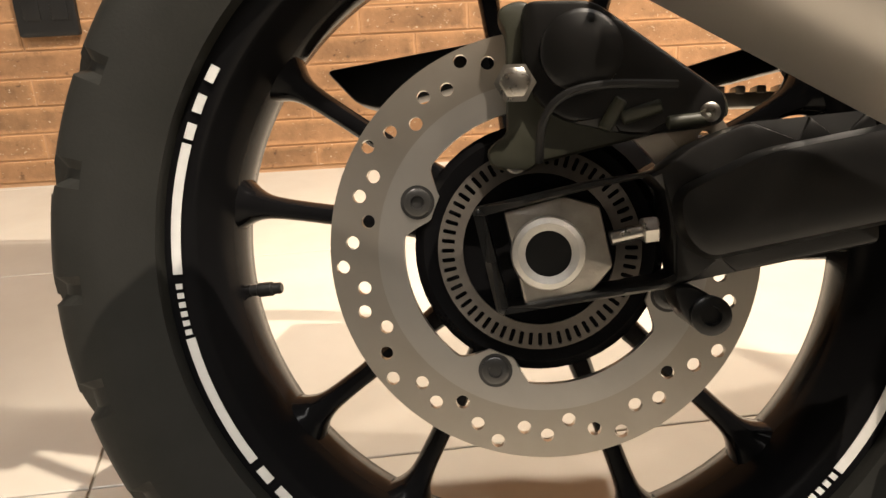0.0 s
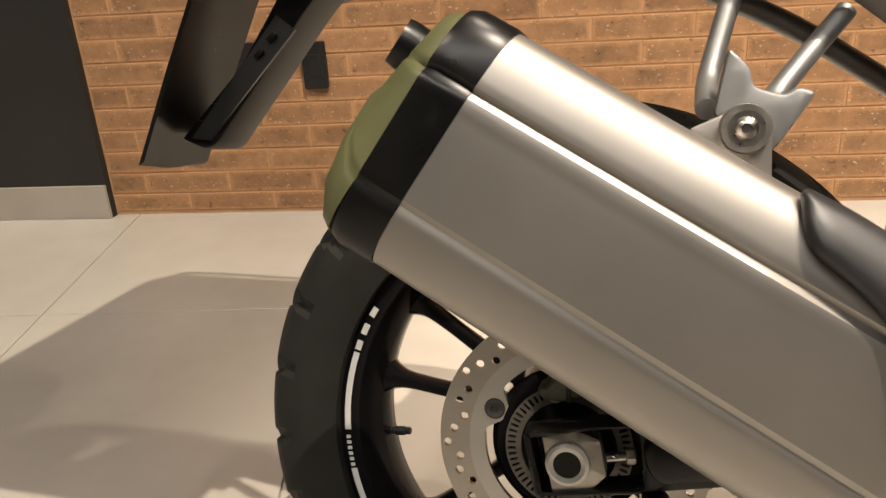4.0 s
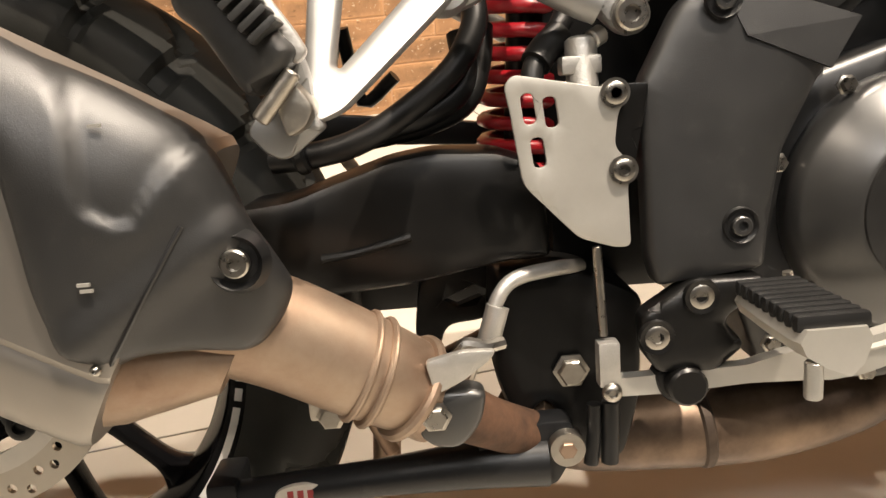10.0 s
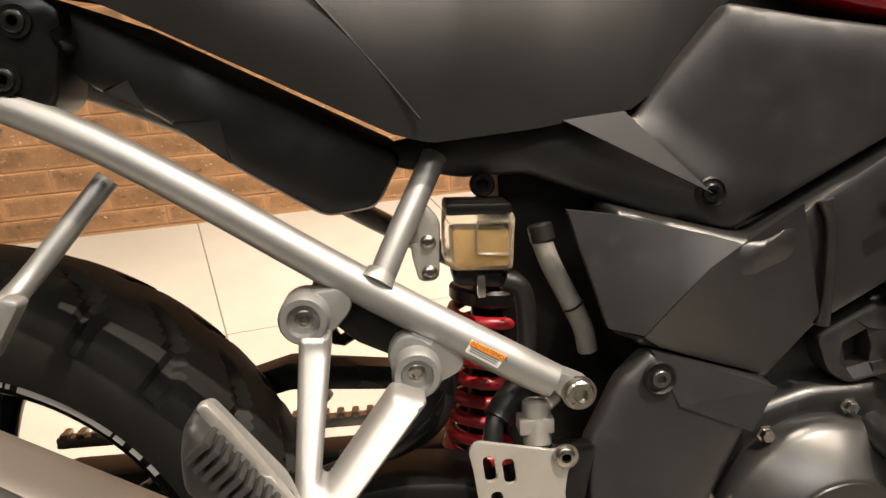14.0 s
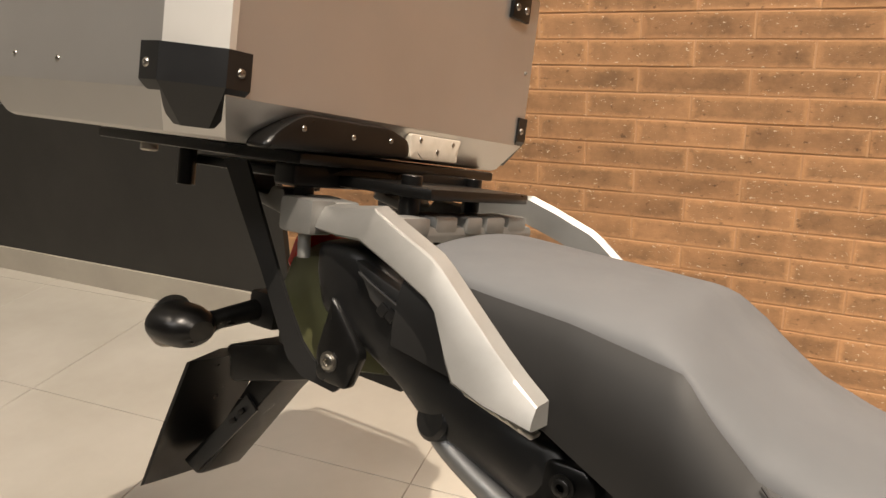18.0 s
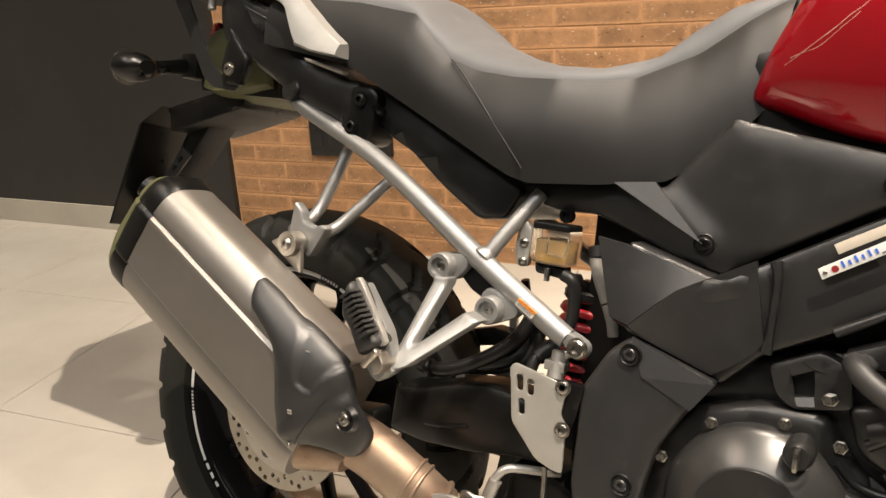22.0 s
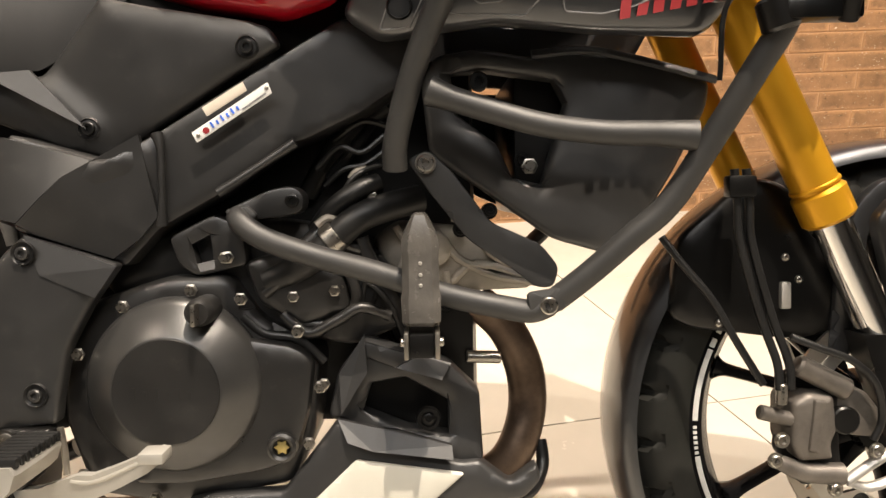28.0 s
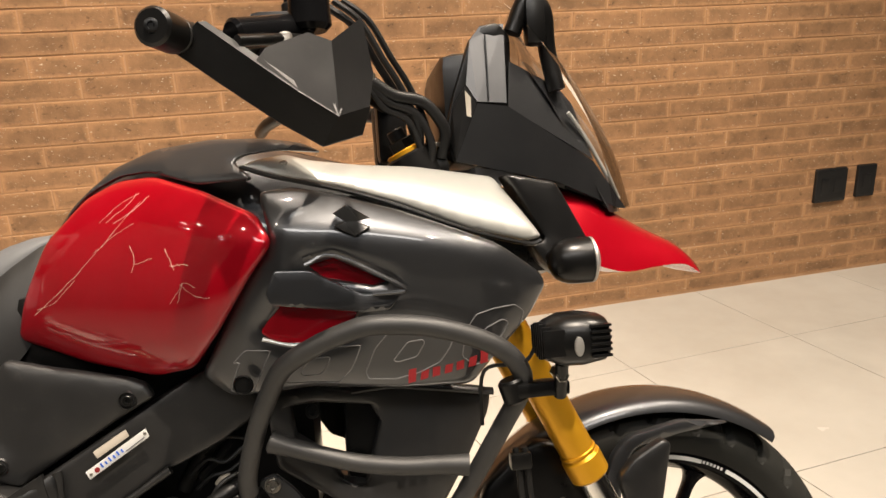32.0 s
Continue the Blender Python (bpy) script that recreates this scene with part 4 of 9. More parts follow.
part("outlet", lathe([(0.012, -0.02), (0.0135, 0.012), (0.017, 0.013), (0.018, 0.006), (0.018, -0.02)], 28, "z", closed=True), SATIN_BLACK, muffler).matrix_basis = Matrix.Translation(S0 + SU * -0.052 + SV * 0.142 + Vector((0, -0.27, 0))) @ (-SU + Vector((0, -0.35, 0.1))).to_track_quat("Z", "Y").to_matrix().to_4x4()
part("weld_cone", loft([[S0 + SU * s + SV * (0.095 - 0.045 * k + 0.046 * k * math.cos(a)) + Vector((0, -0.255 + 0.046 * k * math.sin(a), 0)) for a in [2 * math.pi * i / 20 for i in range(20)]] for s, k in ((0.375, 1.0), (0.39, 0.9), (0.41, 0.7), (0.43, 0.5))]), PIPE, muffler)
bolt(muffler, *[(0.235, -0.312, 0.390)][0], 0.003, BOLT_STEEL, "button")


def shield_lat(x, z):
    s = (Vector((x, 0, z)) - S0).dot(SU)
    v = (Vector((x, 0, z)) - S0).dot(SV)
    top = max(0.0, v - 0.135)
    d = s - 0.355
    front = 0.5 * (d + math.sqrt(d * d + 0.0004))
    ridge = max(0.0, 0.018 - abs(s - 0.39 - 0.55 * (v - 0.12)))
    return -0.321 + 7 * top * top + 0.5 * front - 0.3 * ridge


RECESS = np.array([(0.2248, 0.5419), (0.233, 0.5308), (0.2373, 0.5183), (0.2395, 0.5042), (0.2404, 0.482), (0.2428, 0.4684), (0.2574, 0.4585), (0.2679, 0.4604), (0.2786, 0.4782), (0.2874, 0.4872), (0.2975, 0.4939), (0.3046, 0.5035), (0.2914, 0.5166), (0.2681, 0.5363), (0.2386, 0.5531)])


def pressed_lat(x, z):
    """The shield's face with its pressed hollow."""
    p = np.array([(x, z)])
    k = min(1.0, edge_gap(p, [RECESS])[0] / 0.006) if inside(p, RECESS)[0] else 0.0
    return shield_lat(x, z) + 0.005 * k * k * (3 - 2 * k)


SHIELD = [(x, z) for x, y, z in [(0.153, -0.305, 0.580), (0.158, -0.300, 0.583), (0.182, -0.290, 0.571), (0.226, -0.285, 0.543), (0.255, -0.280, 0.528), (0.290, -0.272, 0.505), (0.301, -0.272, 0.491), (0.313, -0.277, 0.458), (0.330, -0.272, 0.417), (0.324, -0.272, 0.401), (0.306, -0.277, 0.380), (0.275, -0.292, 0.389), (0.251, -0.302, 0.391), (0.239, -0.312, 0.387), (0.219, -0.318, 0.400), (0.212, -0.318, 0.431), (0.210, -0.318, 0.464), (0.207, -0.318, 0.494), (0.199, -0.318, 0.510), (0.185, -0.318, 0.525), (0.159, -0.318, 0.546), (0.154, -0.318, 0.560)]]
shield = part("heat_shield", panel(SHIELD, pressed_lat, 0.003, r=0.012, edge=0.006, crown=0.004, wide=0.02, step=0.0038), GRAINED_BLACK, bike, "matt black scuffed plastic heat shield", smooth=60)
bpy.context.view_layer.update()
ok, at, nrm, _ = shield.ray_cast(Vector((0.307, -1.0, 0.436)), Vector((0, 1, 0)))
part("bolt_dish", lathe([(0.0, 0.0), (0.011, 0.0), (0.014, -0.004), (0.0175, 0.003)], 28, "y", (0.307, at.y - 0.001, 0.436)), BLACK_PLASTIC, shield)
bolt(shield, 0.307, at.y - 0.002, 0.436, 0.0075, BOLT_STEEL, "socket", 0.005)
stuck(shield, BLACK_PLASTIC, [[(0.241, 0.391), (0.258, 0.415), (0.286, 0.458)]], 0.0013, "shield_crease")
for q in [(0.241, -0.322, 0.436), (0.242, -0.322, 0.433), (0.254, -0.312, 0.509)]:
    part("scuff", block(q[0] - 0.003, q[0] + 0.003, q[1] - 0.0006, q[1] + 0.001, q[2] - 0.0008, q[2] + 0.0008), PLATE_ALU, shield)
pipe = part("exhaust_pipe", tube([(0.266, -0.255, 0.404), (0.309, -0.235, 0.380), (0.351, -0.220, 0.351), (0.386, -0.205, 0.325), (0.401, -0.198, 0.311)], [0.034, 0.034, 0.0335, 0.031, 0.029], 8, 28), PIPE, bike, "heat-browned steel exhaust pipe")
for a, b in ([(0.353, -0.219, 0.349), (0.357, -0.218, 0.347)], [(0.362, -0.217, 0.343), (0.366, -0.216, 0.341)], [(0.382, -0.208, 0.328), (0.387, -0.206, 0.324)]):
    part("clamp_band", rod(a, b, 0.0365, 30, 0.002), PIPE, pipe)
part("rusty_joint", tube([(0.395, -0.200, 0.317), (0.417, -0.190, 0.299), (0.439, -0.175, 0.281), (0.466, -0.150, 0.259)], [0.024, 0.02, 0.018, 0.018], 6, 20), RUST, pipe, "rusted pipe joint")
part("clamp_ear", panel([(0.396, 0.352), (0.420, 0.357), (0.440, 0.356), (0.436, 0.350), (0.419, 0.338), (0.401, 0.330)], -0.235, 0.004, r=0.004, edge=0.001), CAST_SILVER, pipe)
part("pipe_guard", panel([(0.390, 0.318), (0.397, 0.330), (0.423, 0.330), (0.433, 0.326), (0.429, 0.305), (0.414, 0.289), (0.396, 0.292), (0.388, 0.301)], -0.228, 0.012, r=0.01, edge=0.004, crown=0.004), CLUTCH_GREY, pipe, "dull grey clamp guard")
bolt(pipe, *[(0.400, -0.232, 0.315)][0], 0.009, BOLT_STEEL, "hex", 0.006)
bolt(pipe, *[(0.331, -0.200, 0.308)][0], 0.009, WORN_STEEL, "hex", 0.007)
part("clamp_ear", block(*[v for p in (lambda c: ((c[0] - 0.014, c[0] + 0.012), (-0.2, -0.185), (c[2] - 0.006, c[2] + 0.03)))([(0.330, -0.200, 0.310)][0]) for v in p], 0.003), WORN_STEEL, pipe)
part("collector_pipe", tube([(0.463, -0.120, 0.266), (0.512, -0.090, 0.230), (0.601, -0.085, 0.225), (0.672, -0.085, 0.227), (0.745, -0.080, 0.240), (0.800, -0.070, 0.263)], [0.026, 0.032, 0.036, 0.036, 0.034, 0.03], 8, 24), SOOTY_PIPE, bike, "sooty brown exhaust collector under the engine")
part("collector_seam", rod([(0.610, -0.085, 0.225)][0], [(0.620, -0.085, 0.226)][0], 0.038, 28, 0.002), SOOTY_BAND, bike, "soot-black weld band")

# ---- silver rear subframe with the hanger and the passenger peg ----
rail = part("subframe_rail", tube([(-0.06, -0.105, 0.885), (0.03, -0.118, 0.84)] + [(0.056, -0.135, 0.815), (0.218, -0.150, 0.742)] + [(0.392, -0.168, 0.634), (0.500, -0.176, 0.570), (0.524, -0.178, 0.557)], [0.011, 0.011, 0.0115, 0.0125, 0.0135, 0.0135, 0.0125], 8, 20), SILVER, bike, "silver painted steel subframe tube")
part("subframe_rail", mirrored(tube([(-0.06, -0.105, 0.885), (0.03, -0.118, 0.84)] + [(0.056, -0.135, 0.815), (0.218, -0.150, 0.742)] + [(0.392, -0.168, 0.634), (0.524, -0.178, 0.557)], 0.0125, 8, 16)), SILVER, rail)
part("rail_end", panel([(0.522, 0.568), (0.534, 0.564), (0.550, 0.556), (0.552, 0.545), (0.545, 0.537), (0.534, 0.540), (0.523, 0.551), (0.518, 0.560)], -0.187, 0.016, r=0.008, edge=0.002), SILVER, rail)
bolt(rail, *[(0.540, -0.187, 0.550)][0], 0.0105, BOLT_STEEL, "socket", 0.007, washer=0.0125)
part("upper_strut", tube([(0.404, -0.168, 0.635), (0.419, -0.155, 0.664)] + [(0.440, -0.135, 0.701), (0.450, -0.125, 0.719)], 0.0095, 5, 16), SILVER, rail)
part("strut_foot", tube([(0.401, -0.169, 0.634), (0.406, -0.164, 0.642)], [0.016, 0.0105], 4, 16), SILVER, rail)
for c in ([(0.352, -0.182, 0.618)], [(0.426, -0.186, 0.575)]):
    c = c[0]
    part("peg_boss", lathe([(0.0, -0.001), (0.006, -0.001), (0.0065, -0.006), (0.0105, -0.006), (0.0115, -0.012), (0.0155, -0.012), (0.0175, -0.008), (0.0175, 0.022), (0, 0.022)], 32, "y", c), SILVER, rail)
    bolt(rail, c[0], c[1] - 0.002, c[2], 0.007, BOLT_STEEL, "socket", 0.004)
part("boss_web", panel([(0.343, 0.634), (0.384, 0.637), (0.385, 0.620), (0.367, 0.601), (0.339, 0.606), (0.336, 0.620)], -0.178, 0.014, r=0.008, edge=0.003), SILVER, rail)
part("boss_web", panel([(0.415, 0.601), (0.454, 0.599), (0.462, 0.572), (0.434, 0.559), (0.411, 0.568), (0.405, 0.585)], -0.182, 0.014, r=0.01, edge=0.003), SILVER, rail)
ZB = [(0.356, -0.200, 0.619)][0][2]


def flare(x, z):
    """The bracket's arms splay outwards towards the foot."""
    return -0.198 - 0.082 * min(1.1, max(0.0, (ZB - 0.02 - z) / (ZB - 0.52)))


bracket = part("peg_bracket", panel([(x, z) for x, y, z in [(0.3475, -0.200, 0.608), (0.3695, -0.200, 0.607), (0.3605, -0.262, 0.530), (0.3645, -0.264, 0.528), (0.4085, -0.208, 0.573), (0.432, -0.208, 0.566), (0.367, -0.277, 0.506), (0.358, -0.281, 0.502), (0.350, -0.282, 0.500), (0.340, -0.274, 0.518), (0.345, -0.265, 0.527)]], flare, 0.018, r=0.004, edge=0.0055, step=0.005), SILVER, bike, "silver cast passenger peg bracket", smooth=60)
# black sheet stands in for the shade in the hollow between the bosses
part("rail_gusset", panel([(0.362, 0.614), (0.388, 0.624), (0.42, 0.603), (0.414, 0.578), (0.386, 0.592)], -0.165, 0.008, r=0.003, edge=0.001), SATIN_BLACK, bracket)
part("peg_arm", panel([(0.299, 0.595), (0.306, 0.596), (0.344, 0.546), (0.350, 0.529), (0.352, 0.505), (0.357, 0.499), (0.335, 0.483), (0.325, 0.487), (0.317, 0.498), (0.319, 0.504), (0.337, 0.518), (0.334, 0.536)], -0.28, 0.014, r=0.005, edge=0.003, step=0.01), SILVER, bracket)
peg_plate = part("peg_plate", panel([(0.303, 0.603), (0.309, 0.605), (0.317, 0.595), (0.349, 0.546), (0.354, 0.536), (0.348, 0.53), (0.335, 0.54)], -0.296, 0.006, r=0.003, edge=0.0015), CAST_SILVER, bracket, "bare alloy plate under the rubber")
peg = part("passenger_peg", panel([(0.298, 0.596), (0.304, 0.601), (0.312, 0.590), (0.339, 0.549), (0.350, 0.537), (0.345, 0.529), (0.326, 0.516), (0.321, 0.521), (0.305, 0.549), (0.294, 0.558), (0.294, 0.579)], -0.306, 0.024, r=0.008, edge=0.006, crown=0.003, wide=0.012, step=0.009), SMOKED_DARK, bike, "worn black rubber passenger peg folded up")
for i in range(9):
    c = [(0.308, -0.309, 0.587), (0.338, -0.309, 0.546)]
    p = Vector(c[0]).lerp(Vector(c[1]), i / 8)
    part("peg_tooth", block(-0.0085, 0.0075, -0.0095, 0.012, -0.0018, 0.0018, 0.0009, Matrix.Translation(p) @ pose(0, 0, 0, 0, -38, 0)), SMOKED_DARK, peg)
part("peg_hinge", panel([(0.335, 0.516), (0.344, 0.525), (0.355, 0.510), (0.350, 0.500), (0.340, 0.495)], -0.298, 0.03, r=0.004, edge=0.002), WORN_STEEL, peg)
part("hinge_pin", rod([(0.328, -0.300, 0.505)][0], [(0.347, -0.300, 0.527)][0], 0.0045, 12, 0.001), WORN_STEEL, peg)
hanger = part("silencer_hanger", panel([(0.117, 0.678), (0.132, 0.664), (0.135, 0.650), (0.156, 0.644), (0.164, 0.650), (0.177, 0.646), (0.153, 0.608), (0.146, 0.603), (0.109, 0.630)], -0.203, 0.012, r=0.005, edge=0.003, step=0.012), SILVER, bike, "silver cast silencer hanger")
part("hanger_rod", tube([(0.131, -0.112, 0.757), (0.12, -0.125, 0.71), (0.108, -0.145, 0.66), (0.105, -0.19, 0.635)], 0.0085, 4, 14), SILVER, hanger)
part("hanger_rod", tube([(0.21, -0.115, 0.715), (0.182, -0.132, 0.68), (0.155, -0.154, 0.645), (0.145, -0.19, 0.632)], 0.0085, 4, 14), SILVER, hanger)
HB = [(0.129, -0.214, 0.620)][0]
part("silencer_lug", panel([(0.090, 0.619), (0.114, 0.630), (0.125, 0.636), (0.140, 0.633), (0.147, 0.622), (0.149, 0.580), (0.125, 0.594)], -0.2165, 0.004, r=0.006, edge=0.0015), STEEL, muffler)
part("hanger_boss", lathe([(0.009, -0.012), (0.0165, -0.012), (0.0175, -0.009), (0.0175, 0.01), (0.009, 0.01)], 32, "y", HB, closed=True), WORN_STEEL, hanger)
bolt(hanger, HB[0], HB[1] - 0.011, HB[2], 0.0085, BOLT_STEEL, "button", 0.005, washer=0.0125)

# ---- seat ----
CREST = [(0.0, 0.972, 0.148), (0.085, 0.963, 0.152), (0.166, 0.955, 0.152), (0.2588, 0.937, 0.15), (0.271, 0.923, 0.152), (0.2854, 0.908, 0.153), (0.319, 0.878, 0.153), (0.359, 0.864, 0.15), (0.41, 0.857, 0.147), (0.466, 0.856, 0.142), (0.51, 0.858, 0.12), (0.545, 0.864, 0.1), (0.61, 0.896, 0.078), (0.66, 0.938, 0.06), (0.69, 0.962, 0.04), (0.7, 0.968, 0.03)]
MIDDLE = [(0.0, 1.0), (0.14, 0.992), (0.222, 0.988), (0.236, 0.983), (0.263, 0.957), (0.319, 0.924), (0.371, 0.903), (0.43, 0.888), (0.495, 0.885), (0.561, 0.906), (0.594, 0.938), (0.632, 0.965), (0.67, 0.976), (0.7, 0.979)]
LOWER = [(0.0, 0.9), (0.157, 0.87), (0.245, 0.827), (0.3315, 0.783), (0.421, 0.737), (0.446, 0.73), (0.524, 0.735), (0.6, 0.745), (0.644, 0.775), (0.69, 0.83), (0.7, 0.85)]
SKIRT = [(0.0, 0.165), (0.4, 0.168), (0.46, 0.158), (0.52, 0.14), (0.6, 0.125), (0.66, 0.108), (0.7, 0.095)]


def along(table, x, k=1):
    return float(np.interp(x, [r[0] for r in table], [r[k] for r in table]))


tops, sides = [], []
for x in np.linspace(0.0, 0.7, 91):
    yl = along(SKIRT, x)
    zc, half, zm, zl = along(CREST, x), along(CREST, x, 2), along(MIDDLE, x), along(LOWER, x)
    tops.append([(x, half * math.sin(a * math.pi / 2) if abs(a) < 1 else half * a, zc + (zm - zc) * (1 - abs(a) ** 1.7)) for a in np.linspace(-1, 1, 25)])
    sides.append([(x, -half - (yl - half) * q ** 0.6 - float(np.interp(x, (0.16, 0.26), (0.004, 0.012))) * math.sin(math.pi * q) * min(1, yl / 0.16), zc + (zl - zc) * q) for q in np.linspace(0, 1, 12)])
seat = part("seat", loft(tops, closed=False), SEAT_TOP, bike, "grey and black grained vinyl seat", smooth=60)
part("seat_side", loft(sides, closed=False), SEAT_SIDE, seat, "darker side panel", smooth=60)
part("seat_side", mirrored(loft(sides, closed=False)), SEAT_SIDE, seat, smooth=60)
part("seat_nose", loft([[(0.63 + dx, y * k, zz + 0.6 * dx) for y, zz in ((-0.09, 0.82), (-0.085, 0.85), (-0.05, 0.885), (0, 0.895), (0.05, 0.885), (0.085, 0.85), (0.09, 0.82), (0.09, 0.76), (-0.09, 0.76))] for dx, k in ((0, 1), (0.06, 1.0), (0.075, 0.97))]), SEAT_SIDE, seat)
part("seat_seam", tube([(0.323, -0.158, 0.877), (0.357, -0.1695, 0.847), (0.4, -0.1725, 0.797), (0.439, -0.1675, 0.747)], 0.0012, 5, 6), SEAT_SIDE, seat)

# ---- tail: grab rails, rack, side plastics, lamp, mudguard ----
RAIL_LINE = [(-0.112, 1.012, -0.112, 0.989, -0.156), (-0.0826, 1.014, -0.0804, 0.987, -0.16), (-0.039, 1.0193, -0.046, 0.988, -0.168), (-0.0055, 1.0066, 0.0019, 0.9707, -0.176), (0.0399, 0.988, 0.0471, 0.9517, -0.182), (0.0533, 0.979, 0.0583, 0.9427, -0.184), (0.0973, 0.943, 0.076, 0.908, -0.19), (0.12, 0.924, 0.0857, 0.892, -0.192), (0.14, 0.908, 0.1177, 0.882, -0.193), (0.1619, 0.8925, 0.1641, 0.875, -0.194)]


def grab_bm():
    """A cast bar with a flat outer face, a crest along it and a narrower face that tips inwards."""
    rings = []
    for xt, zt, xl, zl, y in RAIL_LINE:
        tip = 0.009
        at = lambda k, d: (xl + (xt - xl) * k, y + d, zl + (zt - zl) * k)
        rings.append([at(0.0, 0.0), at(0.08, -0.003), at(0.45, 0.0), at(0.93, tip * 0.8), at(1.0, tip), (xt + 0.002, y + tip + 0.015, zt + 0.003), (xt, y + tip + 0.02, zt - 0.003), (xl, y + 0.026, zl)])
    return loft(rings)


grab = part("grab_rail", grab_bm(), RAIL_SILVER, bike, "silver cast passenger grab rail", smooth=14)
part("grab_rail", mirrored(grab_bm()), RAIL_SILVER, grab, smooth=14).location = (0, 0, 0.018)
part("rack_casting", block(-0.17, -0.03, -0.14, 0.14, 0.985, 1.003, 0.008), RAIL_SILVER, grab)
part("rack_boss", block(-0.157, -0.112, -0.166, -0.13, 0.982, 1.018, 0.006), RAIL_SILVER, grab)
part("rack_boss", block(-0.055, -0.03, -0.13, -0.08, 0.99, 1.012, 0.004), RAIL_SILVER, grab)
for x, y, w in ((-0.05, -0.05, 0.02), (-0.047, 0.0, 0.016), (-0.047, 0.045, 0.02), (-0.05, 0.1, 0.022)):
    part("rack_rib", block(x - 0.02, x + 0.02, y - w, y + w, 0.994, 1.014, 0.005), RAIL_SILVER, grab)
part("boss_peg", rod((-0.134, -0.15, 0.985), (-0.132, -0.15, 0.957), 0.0065, 14, 0.001), RAIL_SILVER, grab)
for y in (-0.13, 0.1):
    part("rack_arm", panel([(-0.112, 1.016), (-0.157, 1.019), (-0.163, 1.009), (-0.186, 1.01), (-0.191, 1.021), (-0.209, 1.022), (-0.214, 1.012), (-0.236, 1.015), (-0.241, 1.03), (-0.258, 1.03), (-0.258, 1.008), (-0.2, 0.995), (-0.15, 0.984), (-0.112, 0.984)], y, 0.03, r=0.003, edge=0.003, step=0.012), RAIL_SILVER, grab)
tail = part("tail_panel", panel([(-0.118, 0.977), (-0.069, 0.978), (-0.008, 0.950), (0.028, 0.931), (0.055, 0.903), (0.071, 0.882), (0.142, 0.854), (0.168, 0.851), (0.196, 0.825), (0.214, 0.807), (0.147, 0.787), (0.121, 0.799), (0.031, 0.833), (-0.000, 0.857), (-0.061, 0.889), (-0.106, 0.909), (-0.119, 0.949)], -0.145, 0.1, r=0.012, edge=0.006, crown=0.006, wide=0.03, step=0.012), BLACK_PLASTIC, bike, "black plastic tail side panel")
part("tail_recess_trim", panel([(-0.0591, 0.9688), (-0.0229, 0.9559), (0.0247, 0.94), (0.0569, 0.9228), (0.0657, 0.8981), (0.0376, 0.8963), (-0.0052, 0.9155), (-0.0355, 0.9342)], -0.1575, 0.012, r=0.004, edge=0.002), SHROUD_GREY, tail)
part("tail_ridge", tube([(-0.05, -0.1585, 0.957), (0.0, -0.16, 0.936), (0.061, -0.16, 0.912)], 0.0018, 3, 8), SHROUD_GREY, tail)
part("tail_trim_strip", panel([(0.078, 0.880), (0.152, 0.861), (0.150, 0.856), (0.082, 0.875)], -0.163, 0.012, r=0.002, edge=0.001), CAST_SILVER, tail)
for i in range(5):
    p = Vector([(-0.018, -0.159, 0.928)][0]).lerp(Vector([(0.023, -0.159, 0.916)][0]), i / 4)
    part("raised_mark", block(-0.005, 0.005, -0.001, 0.002, -0.006, 0.006, 0.001, Matrix.Translation(p) @ pose(0, 0, 0, 0, 35, 0)), BLACK_PLASTIC, tail)
part("rack_bracket", panel([(0.159, 0.844), (0.199, 0.841), (0.207, 0.827), (0.195, 0.767), (0.174, 0.761), (0.145, 0.772), (0.143, 0.803), (0.153, 0.812)], -0.15, 0.05, r=0.01, edge=0.004, crown=0.003), SATIN_BLACK, tail)
bolt(tail, *[(0.178, -0.154, 0.824)][0], 0.0075, SATIN_BLACK, "socket", 0.004, washer=0.011)
bolt(tail, *[(0.166, -0.154, 0.787)][0], 0.0075, SATIN_BLACK, "socket", 0.004, washer=0.011)
part("rail_clip", rod([(0.042, -0.150, 0.840)][0], [(0.048, -0.120, 0.833)][0], 0.02, 18, 0.004), BLACK_PLASTIC, tail)
STRAP = [(-0.2287, 1.0457, -0.2655, 1.0452), (-0.197, 0.991, -0.229, 0.989), (-0.1661, 0.9374, -0.1926, 0.9356), (-0.143, 0.9, -0.164, 0.888), (-0.124, 0.8728, -0.1413, 0.8512), (-0.106, 0.858, -0.119, 0.837), (-0.0583, 0.846, -0.0744, 0.8322)]
strut = part("rack_strut", strip([(a, -0.15, b) for a, b, c, d in STRAP], [(c, -0.15, d) for a, b, c, d in STRAP], 0.004), SEAT_SIDE, bike, "flat black steel rack strut")
part("strut_plate", panel([(-0.0848, 0.93), (-0.0397, 0.8781), (-0.0544, 0.8396), (-0.0943, 0.842), (-0.098, 0.87), (-0.0925, 0.891)], -0.156, 0.008, r=0.008, edge=0.003, crown=0.002), SATIN_BLACK, strut)
bolt(strut, -0.077, -0.158, 0.864, 0.0075, BOLT_STEEL, "socket", 0.004, washer=0.0105)
